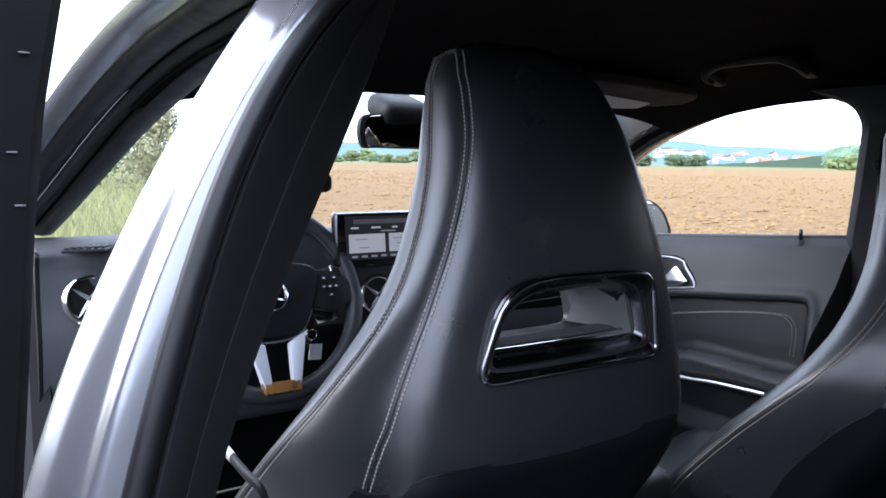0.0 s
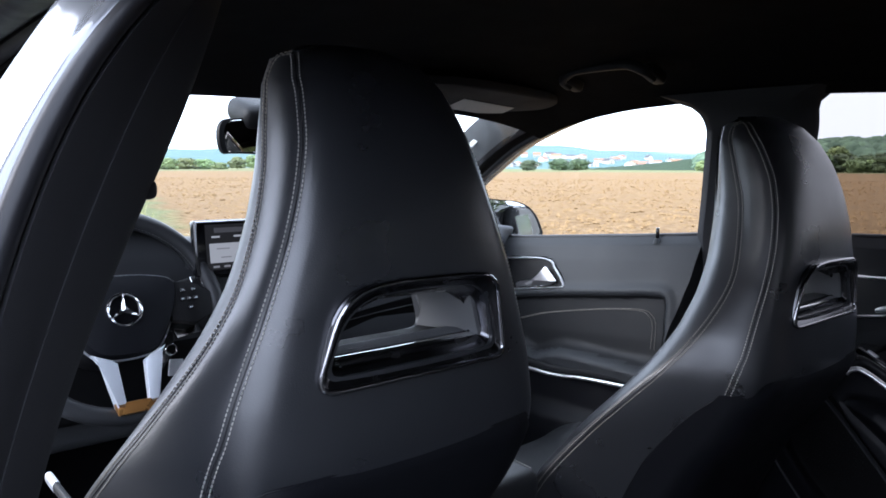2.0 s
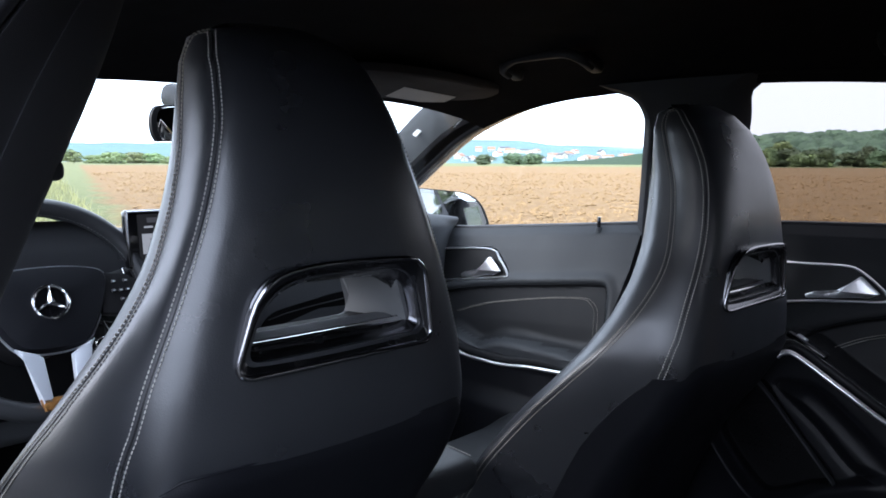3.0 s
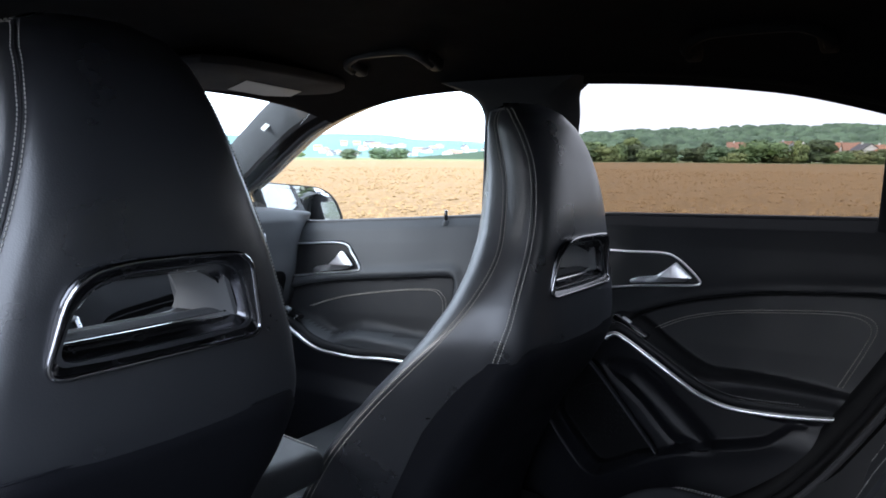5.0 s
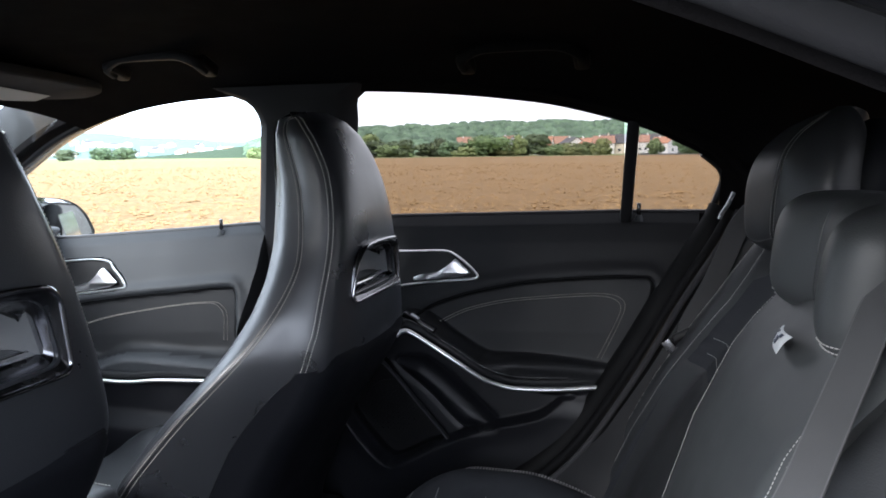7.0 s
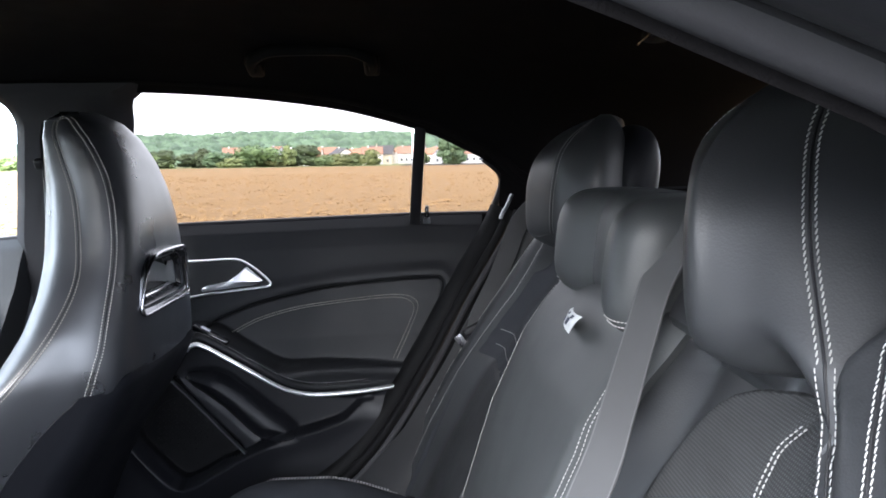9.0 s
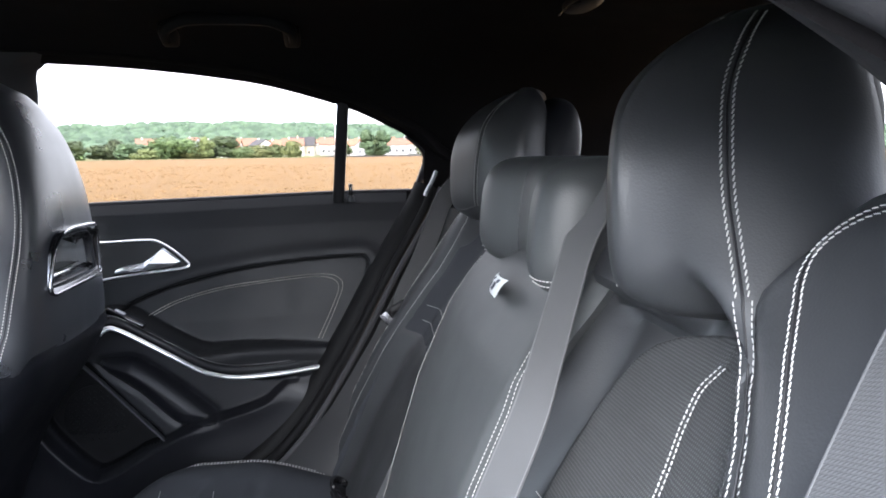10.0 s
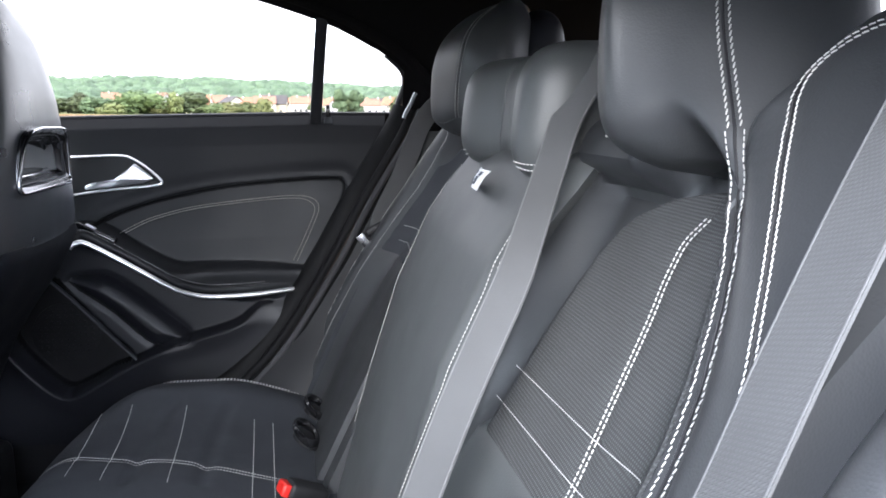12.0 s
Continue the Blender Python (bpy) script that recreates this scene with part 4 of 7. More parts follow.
part("armrest_edge", sweep([p + Vector((0.008, 0, 0.010)) for p in strip], oval(0.0095, 0.010, 12, 2.4), (1, 0, 0)), DOOR_SKIN, rd, "padded armrest edge")
for dz in (0.016, 0.0205):
    part("stitching", seam([p + Vector((0.001, 0, dz)) for p in strip], (-1, 0, 0.6), 0.003, 0.0018, 0.0006), THREAD_GREY, rd, "thread along the armrest")
line = on_door(data, [(0.480, 0.762), (0.459, 0.775), (0.422, 0.795), (0.359, 0.818), (0.286, 0.836), (0.211, 0.850), (0.103, 0.861), (0.006, 0.866), (-0.013, 0.862), (-0.018, 0.848), (-0.010, 0.815), (0.006, 0.769), (0.028, 0.710)], 0.0)
part("insert_groove", tube(line, 0.0028, 8), EDGE_BLACK, rd, "dark groove round the padded insert")
SEAM_R = [(0.410, 0.762), (0.36, 0.787), (0.286, 0.808), (0.212, 0.819), (0.104, 0.830), (0.058, 0.829), (0.037, 0.818), (0.034, 0.803), (0.040, 0.785), (0.056, 0.748), (0.080, 0.697)]
for k in (1.0, 0.955):
    c = (0.22, 0.75)
    line = on_door(data, [(c[0] + (y - c[0]) * k, c[1] + (z - c[1]) * (k - (0.02 if k < 1 else 0))) for y, z in SEAM_R], 0.0012)
    part("stitching", seam(line, (-1, 0, 0), 0.003, 0.0012, 0.0009), THREAD_WARM, rd, "grey thread round the padded insert")
rings = [Vector((base_x(y, z) - 0.012, y, z)) for y, z in ((0.545, 0.687), (0.520, 0.664), (0.496, 0.640), (0.44, 0.579), (0.386, 0.520))]
part("pocket_rib", sweep(rings, oval(0.0022, 0.008, 12, 2.6), (1, 0, 0)), DOOR_TOP, rd, "raised rib beside the speaker")
sp = part("speaker_cover", cylinder(0.062, 0.006, (0.668, 0.520, 0.565), (0, 90, 0), 40, bevel=0.002), EDGE_BLACK, rd, "round black speaker cover")
bm = bmesh.new()
for i in range(9):
    for j in range(9):
        y, z = (i - 4) * 0.012, (j - 4) * 0.012
        if math.hypot(y, z) < 0.054:
            join(bm, cylinder(0.0035, 0.0025, (0.664, 0.520 + y, 0.565 + z), (0, 90, 0), 8))
part("grille", bm, EDGE_BLACK, sp, "small perforations of the cover")
sw = part("window_switch", box((0.022, 0.075, 0.012), (0.592, 0.432, 0.774), 0.004, (28, 0, 0)), BLACK_GLOSS, rd, "black window switch block")
part("switch_tab", box((0.012, 0.020, 0.008), (0.592, 0.442, 0.784), 0.003, (28, 0, 0)), ALU, sw, "silver switch tab")
for nm, dx, r in (("window_seal", 0.012, 0.006),):
    part(nm, tube([Vector((0.722, y, belt_z(y) + 0.001)) for y in np.linspace(0.66, -0.12, 30)], r), RUBBER, rd, "black rubber belt seal")

# front door
INSERT_F = rounded([(1.50, 0.70), (1.44, 0.728), (1.34, 0.755), (1.20, 0.778), (1.05, 0.797), (0.92, 0.813), (0.896, 0.806), (0.893, 0.770), (0.90, 0.66), (1.02, 0.655), (1.17, 0.652), (1.26, 0.630), (1.34, 0.650), (1.42, 0.668)], 3)
ARM_F = rounded([(1.47, 0.690), (1.41, 0.660), (1.33, 0.645), (1.26, 0.622), (1.17, 0.655), (1.02, 0.652), (0.90, 0.652), (0.89, 0.606), (1.07, 0.600), (1.214, 0.594), (1.294, 0.601), (1.38, 0.640)], 3)


def relief_front(Y, Z):
    h = np.zeros_like(Y)
    d = poly_distance(Y, Z, INSERT_F)
    h -= 0.013 * ease(0.5 - d / 0.012)
    h += 0.008 * np.exp(-((d - 0.014) / 0.012) ** 2)
    a = poly_distance(Y, Z, ARM_F)
    h += 0.026 * ease(0.5 - a / 0.045)
    h += 0.03 * ease((0.52 - Z) / 0.05)
    hd = poly_distance(Y, Z, HANDLE_F)
    h -= 0.038 * ease(0.5 - hd / 0.004)
    return h


bm, data = door_panel(1.74, lambda z: float(np.interp(z, [0.36, 0.774, 0.878, 0.96], [0.96, 0.872, 0.842, 0.83])), 0.34, belt_z, relief_front, 200, 120)
fd = thing("front_door", (0.70, 1.2, 0.34), "closed dark vinyl front door panel with chrome handle and stitched insert", "car door", "car doors")
panel = part("panel", bm, DOOR_TOP, fd, "moulded dark door panel")
split_materials(panel, INSERT_F, lambda Y, Z: Z < 0.60, (HANDLE_F,))
part("door_skin", sheet(lambda u, v: Vector((0.79 + 0.075 * math.sin(math.pi * min(1, 0.15 + 0.8 * (1 - v))), 1.78 - 1.06 * u, 0.32 + 0.55 * v)), 20, 20, 0.004), PAINT, fd, "silver-grey outer skin")
pull_handle(fd, data, HANDLE_F[::3], [(1.193 + (y - 0.332) * 1.15, 0.809 + (z - 0.861) * 1.25 - 0.03 * (y - 0.332)) for y, z in LEVER])
lock_pin(fd, data, 0.945)
strip = curve([(0.615, 1.400, 0.652), (0.615, 1.377, 0.636), (0.616, 1.294, 0.599), (0.618, 1.214, 0.592), (0.622, 1.147, 0.592), (0.626, 1.073, 0.600), (0.63, 0.95, 0.606)], 8)
part("chrome_strip", sweep([p + Vector((-0.008, 0, 0)) for p in strip], oval(0.0048, 0.0052, 12), (1, 0, 0)), STRIP, fd, "bright chrome strip under the armrest")
part("armrest_edge", sweep([p + Vector((0.008, 0, 0.012)) for p in strip], oval(0.011, 0.011, 12, 2.4), (1, 0, 0)), DOOR_SKIN, fd, "padded armrest edge")
part("stitching", seam([p + Vector((0.001, 0, 0.019)) for p in strip], (-1, 0, 0.6), 0.003, 0.0018, 0.0006), THREAD_GREY, fd, "thread along the armrest")
line = on_door(data, [(1.46, 0.722), (1.34, 0.755), (1.20, 0.778), (1.05, 0.797), (0.93, 0.812), (0.902, 0.806), (0.894, 0.780), (0.898, 0.70)], 0.0)
part("insert_groove", tube(line, 0.0020, 8), EDGE_BLACK, fd, "dark groove round the padded insert")
SEAM_F = [(1.364, 0.690), (1.30, 0.713), (1.22, 0.735), (1.061, 0.765), (0.96, 0.777), (0.930, 0.768), (0.917, 0.745), (0.917, 0.690)]
for k in (1.0, 0.96):
    c = (1.15, 0.70)
    line = on_door(data, [(c[0] + (y - c[0]) * k, c[1] + (z - c[1]) * k) for y, z in SEAM_F], 0.0012)
    part("stitching", seam(line, (-1, 0, 0), 0.003, 0.0012, 0.0009), THREAD_WARM, fd, "grey thread round the padded insert")
sw = part("window_switch", box((0.03, 0.09, 0.014), (0.625, 1.40, 0.676), 0.005, (14, 0, 0)), BLACK_GLOSS, fd, "black window switch block")
part("switch_tab", box((0.014, 0.022, 0.008), (0.620, 1.40, 0.686), 0.003, (14, 0, 0)), ALU, sw, "silver switch tab")
part("window_seal", tube([Vector((0.722, y, belt_z(y) + 0.001)) for y in np.linspace(1.70, 0.83, 30)], 0.006), RUBBER, fd, "black rubber belt seal")

# ---- rear bench ----
OUTER_Y = [(0.36, 0.07), (0.45, 0.035), (0.60, -0.035), (0.70, -0.088), (0.777, -0.137), (0.86, -0.190), (0.93, -0.230), (1.0, -0.262), (1.10, -0.30)]
MAIN_Y = [(0.36, 0.116), (0.60, 0.011), (0.70, -0.042), (0.777, -0.091), (0.828, -0.125), (0.858, -0.145), (0.893, -0.163), (0.924, -0.177), (0.955, -0.190), (0.986, -0.192), (1.043, -0.198), (1.10, -0.215)]
SHOULDER_Y = [(0.36, 0.132), (0.60, 0.027), (0.70, -0.026), (0.777, -0.075), (0.86, -0.127), (0.893, -0.145), (0.924, -0.162), (0.955, -0.179), (0.986, -0.199), (1.016, -0.215), (1.045, -0.230)]
CENTRE_Y = [(0.36, 0.04), (0.50, 0.0), (0.62, -0.032), (0.76, -0.075), (0.86, -0.120), (0.90, -0.147), (0.93, -0.172), (0.97, -0.20), (1.02, -0.22)]
MAIN_X = [(0.36, 0.57), (0.60, 0.565), (0.75, 0.550), (0.828, 0.527), (0.858, 0.512), (0.893, 0.495), (0.922, 0.480), (0.952, 0.460), (0.983, 0.447), (1.01, 0.432), (1.043, 0.415), (1.14, 0.37)]
SHOULDER_X = [(0.36, 0.62), (0.75, 0.612), (0.882, 0.560), (0.924, 0.532), (0.955, 0.510), (0.986, 0.481), (1.016, 0.463), (1.032, 0.460)]


def bench_y(x, z):
    """Front face of an outer backrest; x is the distance from the car's middle."""
    y = table(OUTER_Y, z)[0]
    m, s = table(MAIN_X, z)[0], table(SHOULDER_X, z)[0]
    ym, ys = table(MAIN_Y, z)[0], table(SHOULDER_Y, z)[0]
    if x < m:
        y += (ym - y) * float(ease(1 - (m - x) / 0.075))
    elif x < s:
        f = (x - m) / max(0.004, s - m)
        y = ym + (ys - ym) * f + 0.006 * math.sin(math.pi * f)
    else:
        y = ys - 0.056 * float(ease((x - s) / 0.16))
    k = (m - x) / 0.007
    y += 0.0075 * k * math.exp(-0.5 * k * k)
    # leather neck under the head cushion
    y += 0.050 * float(ease((z - 0.925) / 0.035)) * float(ease((0.345 - x) / 0.05))
    inner = float(ease((0.235 - x) / 0.05))
    yc = table(CENTRE_Y, z)[0] - 0.034
    y = y + (max(yc, y) - y) * inner
    # shallow quilting towards the side
    return y


CROSS = (0.7815, 0.755)


def cross_z(z, x):
    """Height of a cross seam of the backrest."""
    return z + 0.045 * (x - 0.3) + 0.25 * max(0.0, x - 0.38) ** 2


def rear_back(sign, name_at):
    s = thing("outer_seat", name_at, "black leather and knitted cloth rear backrest with white double stitching", "car seat", "rear seats")
    bm = bmesh.new()
    nu, nv = 150, 70
    rows = []
    for i in range(nu + 1):
        col = []
        for j in range(nv + 1):
            z = 0.38 + 0.66 * j / nv
            top = float(np.interp(0.185 + 0.405 * i / nu, [0.185, 0.24, 0.30, 0.40, 0.438, 0.456, 0.460, 0.464, 0.470, 0.478, 0.488, 0.500, 0.515, 0.56, 0.635], [1.005, 1.005, 1.005, 0.99, 0.992, 0.998, 1.010, 1.026, 1.037, 1.044, 1.048, 1.050, 1.050, 1.045, 1.0]))
            z = 0.38 + (top - 0.38) * j / nv
            x = 0.185 + 0.405 * i / nu
            y = bench_y(x, z)
            edge = max(0.0, (j / nv - 0.955) / 0.045)
            col.append(bm.verts.new((sign * x, y - (0.03 if x < 0.42 else 0.012) * edge ** 2, z)))
        rows.append(col)
    for i in range(nu):
        for j in range(nv):
            f = bm.faces.new((rows[i][j], rows[i + 1][j], rows[i + 1][j + 1], rows[i][j + 1]))
    rim = [rows[i][nv] for i in range(nu + 1)]
    back = [bm.verts.new((v.co.x, v.co.y - 0.10, v.co.z - 0.005)) for v in rim]
    for i in range(nu):
        bm.faces.new((rim[i], rim[i + 1], back[i + 1], back[i]))
    for col in (rows[0], rows[-1]):
        b2 = [bm.verts.new((v.co.x, v.co.y - 0.10, v.co.z - 0.005)) for v in col]
        for j in range(nv):
            bm.faces.new((col[j], col[j + 1], b2[j + 1], b2[j]))
    bmesh.ops.recalc_face_normals(bm, faces=bm.faces)
    skin = Skin(bm, lambda q: Vector((sign * 0.40, q.y - 0.5, q.z - 0.2)))
    shell = part("back_leather", bm, LEATHER, s, "black leather backrest cover")

    # knitted centre panel, laid 3 mm proud with a rolled rim
    def panel(u, v):
        z = 0.40 + 0.545 * v
        m = table(MAIN_X, z)[0] - 0.017
        lo = float(np.interp(z, [0.40, 0.675, 0.753, 0.81, 0.851, 0.880, 0.900, 0.914, 0.926, 0.936, 0.942, 0.945], [0.247, 0.243, 0.237, 0.231, 0.232, 0.239, 0.250, 0.266, 0.292, 0.328, 0.36, 0.385]))
        hi = min(m, float(np.interp(z, [0.40, 0.86, 0.91, 0.935, 0.945], [0.60, 0.60, 0.455, 0.435, 0.40])))
        x = lo + (hi - lo) * u
        e = min(u, 1 - u) * (hi - lo) / 0.01
        e = min(1.0, e, (0.945 - z) / 0.008 + 0.05)
        groove = 0.0
        for zz in CROSS:
            groove += 0.0022 * math.exp(-((z - cross_z(zz, x)) / 0.003) ** 2)
        xx = inner_x(z)
        groove += 0.0025 * math.exp(-((x - xx) / 0.005) ** 2)
        return Vector((sign * x, bench_y(x, z) - 0.004 + 0.011 * math.sqrt(max(0.0, e)) - groove, z))

    def inner_x(z):
        return float(np.interp(z, [0.40, 0.76, 0.80, 0.84, 0.881, 0.907, 0.93], [0.50, 0.414, 0.399, 0.384, 0.368, 0.363, 0.378]))

    # far side: darker cloth in place of knit, dimness put into the colour
    part("knit_panel", sheet(panel, 44, 90), KNIT if sign < 0 else CLOTH, shell, "grey knitted cloth centre panel" if sign < 0 else "centre panel in darker cloth for the dim far side")
    front = Vector((0, 0.86, 0.5))

    def on(x, z, lift=0.008):
        return Vector((sign * x, bench_y(x, z) + lift, z))
    zs = np.linspace(0.42, 0.947, 56)
    main = [on(table(MAIN_X, z)[0], z, 0.001) for z in zs]
    main = snap(skin, main, 0.0)
    part("seam", tube(main, 0.0010, 6), RUBBER, shell, "dark seam between bolster and panel")
    for row in twin_seam(skin, main, 0.0034, 0.0032, 0.0008, 0.0005, 0.0013, 0.0009):
        part("stitching", row, THREAD, shell, "white double stitching")
    zs = [0.55 + 0.48 * i / 50 for i in range(51)]
    sh = [on(table(SHOULDER_X, z)[0], z, 0.001) for z in zs if z < 0.955] + [on(0.4985, 0.968, 0.001), on(0.4850, 0.985, 0.001), on(0.4750, 1.000, 0.0), on(0.4715, 1.012, 0.0), on(0.4730, 1.022, 0.0), on(0.4785, 1.0305, -0.001), on(0.4875, 1.0375, -0.003), on(0.499, 1.0415, -0.004), on(0.515, 1.0415, -0.004), on(0.54, 1.0385, -0.004)]
    sh = snap(skin, curve(sh, 3), 0.0)
    part("seam", tube(sh, 0.0010, 6), RUBBER, shell, "dark seam at the shoulder")
    for row in twin_seam(skin, sh, 0.0024, 0.0032, 0.0008, 0.0005, 0.0007, 0.0009):
        part("stitching", row, THREAD, shell, "white double stitching")
    line = [on(inner_x(z), z, 0.0068) for z in np.linspace(0.55, 0.926, 50)]
    for d in (-0.0028, 0.0028) if sign < 0 else ():
        part("stitching", seam([p + Vector((sign * d, 0, 0)) for p in line], front, 0.0030, 0.0014, 0.0006, 0.0008), THREAD, shell, "white double stitching")
    # smooth leather lower part, below the second cross seam
    def lower_pad(u, v):
        x = 0.228 + 0.30 * u
        z = 0.42 + (cross_z(0.738, x) - 0.42) * v
        e = min(1.0, min(u * 0.30, (1 - v) * 0.32) / 0.012)
        return Vector((sign * x, bench_y(x, z) - 0.003 + 0.013 * math.sqrt(max(0.0, e * (2 - e))), z))
    # the far pad takes the darker leather as well
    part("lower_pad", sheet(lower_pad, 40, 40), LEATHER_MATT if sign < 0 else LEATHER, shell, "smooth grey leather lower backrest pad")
    for zz in CROSS:
        line = [on(x, cross_z(zz, x), 0.0075) for x in np.linspace(0.232, 0.53 if sign < 0 else 0.50, 30)]
        part("stitching", seam(line, front, 0.0030, 0.0003, 0.0005, 0.0006), THREAD, shell, "white cross seam")
    BACKS[sign] = (main, skin)
    return s


BACKS = {}


def side_bolster(sign):
    """Fixed leather roll between the backrest and the door opening."""
    s = thing("side_bolster", (sign * 0.65, 0.0, 0.38), "narrow black leather side bolster beside the rear backrest", "seat bolster", "side bolsters")
    rings = []
    for y, z, r in ((0.115, 0.40, 0.024), (0.03, 0.56, 0.025), (-0.045, 0.70, 0.026), (-0.122, 0.835, 0.026), (-0.145, 0.875, 0.025), (-0.168, 0.915, 0.022), (-0.192, 0.950, 0.016), (-0.212, 0.972, 0.006)):
        rings.append([Vector((sign * (0.650 + r * math.cos(a)), y + 0.85 * r * math.sin(a), z + 0.5 * r * math.sin(a))) for a in np.linspace(0, 2 * math.pi, 24, endpoint=False)])
    part("roll", loft(rings), LEATHER, s, "grained black leather roll")


side_bolster(-1)
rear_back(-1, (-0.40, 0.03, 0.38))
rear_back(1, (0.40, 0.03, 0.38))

# centre backrest, a smooth flap
cb = thing("middle_seat", (0, 0.0, 0.38), "smooth black leather centre backrest with stitched edges", "car seat", "rear seats")


def centre_face(u, v):
    x = -0.200 + 0.430 * u
    z = 0.38 + 0.585 * v
    e = max(0.0, (abs(x - 0.015) - 0.187) / 0.028)
    f = max(0.0, (v - 0.96) / 0.04)
    return Vector((x, table(CENTRE_Y, z)[0] + 0.006 * math.cos(x / 0.2 * 1.3) - 0.022 * e ** 2 - 0.02 * f ** 2, z))


part("centre_pad", sheet(centre_face, 40, 60, -0.05), LEATHER_MATT, cb, "plain black leather pad")
for xs, rows_ in (((-0.180, -0.182, -0.1905, -0.190, -0.180), (0.0, 0.0045)), ((0.206, 0.206, 0.206, 0.206, 0.206), (0.0,))):
    for d in rows_:
        line = []
        for v in np.linspace(0.02, 0.93, 60):
            x = float(np.interp(0.38 + 0.585 * v, [0.38, 0.636, 0.744, 0.835, 0.93], xs)) + d
            line.append(centre_face((x + 0.200) / 0.430, v) + Vector((0, 0.0005, 0)))
        part("stitching", seam(line, (-0.3, 1, 0.4), 0.0030, 0.0014, 0.0005, 0.0006), THREAD, cb, "white edge stitching")


def pad(at, half, p=2.6, tilt=0.0, n=48, m=28, waist=0.0, flat=None):
    """A stuffed cushion: rounded block, leaning back by tilt degrees."""
    rings = []
    for j in range(1, m):
        w = math.pi * (j / m - 0.5)
        cz = math.copysign(abs(math.sin(w)) ** (2 / p), math.sin(w))
        cr = abs(math.cos(w)) ** (2 / p)
        ring = []
        for a, b in oval(1, 1, n, flat or p):
            ring.append(Vector((half[0] * a * cr * (1 - waist * (0.5 - 0.5 * cz)), half[1] * b * cr, half[2] * cz)))
        rings.append(ring)
    bm = loft(rings)
    bm.transform(Matrix.Translation(at) @ Matrix.Rotation(radians(tilt), 4, "X"))
    return bm


# height, then across and depth of the outer and the inner corner seam
OUT_SEAM = [(0.90, 0.490, -0.168), (0.950, 0.462, -0.186), (0.983, 0.447, -0.191), (1.012, 0.430, -0.195), (1.043, 0.414, -0.198), (1.075, 0.400, -0.203), (1.109, 0.379, -0.215), (1.135, 0.370, -0.228), (1.150, 0.357, -0.242), (1.166, 0.338, -0.262)]
IN_SEAM = [(0.950, 0.320, -0.188), (0.975, 0.306, -0.178), (1.000, 0.292, -0.172), (1.05, 0.286, -0.173), (1.10, 0.279, -0.181), (1.125, 0.284, -0.196), (1.140, 0.296, -0.213), (1.155, 0.308, -0.236), (1.166, 0.318, -0.256)]
BULGE = [(0.95, 0.368, -0.170), (0.975, 0.366, -0.152), (1.0, 0.368, -0.146), (1.03, 0.366, -0.145), (1.065, 0.361, -0.147), (1.10, 0.352, -0.158), (1.13, 0.345, -0.184), (1.15, 0.336, -0.216), (1.166, 0.329, -0.258)]
BULGE_FINE = [r for r in smooth_table(BULGE)]
OUT_FINE = [r for r in smooth_table(OUT_SEAM)]
IN_FINE = [r for r in smooth_table(IN_SEAM)]
HEAD_TOP = 1.166


def joining_seam(owner, sign, head_skin, head):
    """The stretch of the corner seam that crosses from the backrest to the head cushion, on whichever cover lies in front."""
    back, back_skin = BACKS[sign]
    line = curve([back[-3], back[-1], head[0], head[1]], 14)[13:30]
    d = Vector((sign * 0.15, 0.95, 0.2)).normalized()

    def lay(p):
        hits = [sk.tree.ray_cast(p + d * 0.03, -d, 0.06)[0] for sk in (back_skin, head_skin)]
        hits = [q for q in hits if q is not None]
        return max(hits, key=lambda q: q.dot(d)) if hits else p
    part("seam", tube([lay(p) for p in line], 0.0010, 6), RUBBER, owner, "dark seam below the head cushion")
    for side in (-1, 1):
        row = []
        for i, p in enumerate(line):
            t = (line[min(i + 1, len(line) - 1)] - line[max(i - 1, 0)]).normalized()
            row.append(lay(p + t.cross(d).normalized() * (side * 0.0038)))
        part("stitching", seam(row, d, 0.0030, 0.0012, 0.0005, 0.0007), THREAD, owner, "white double stitching")


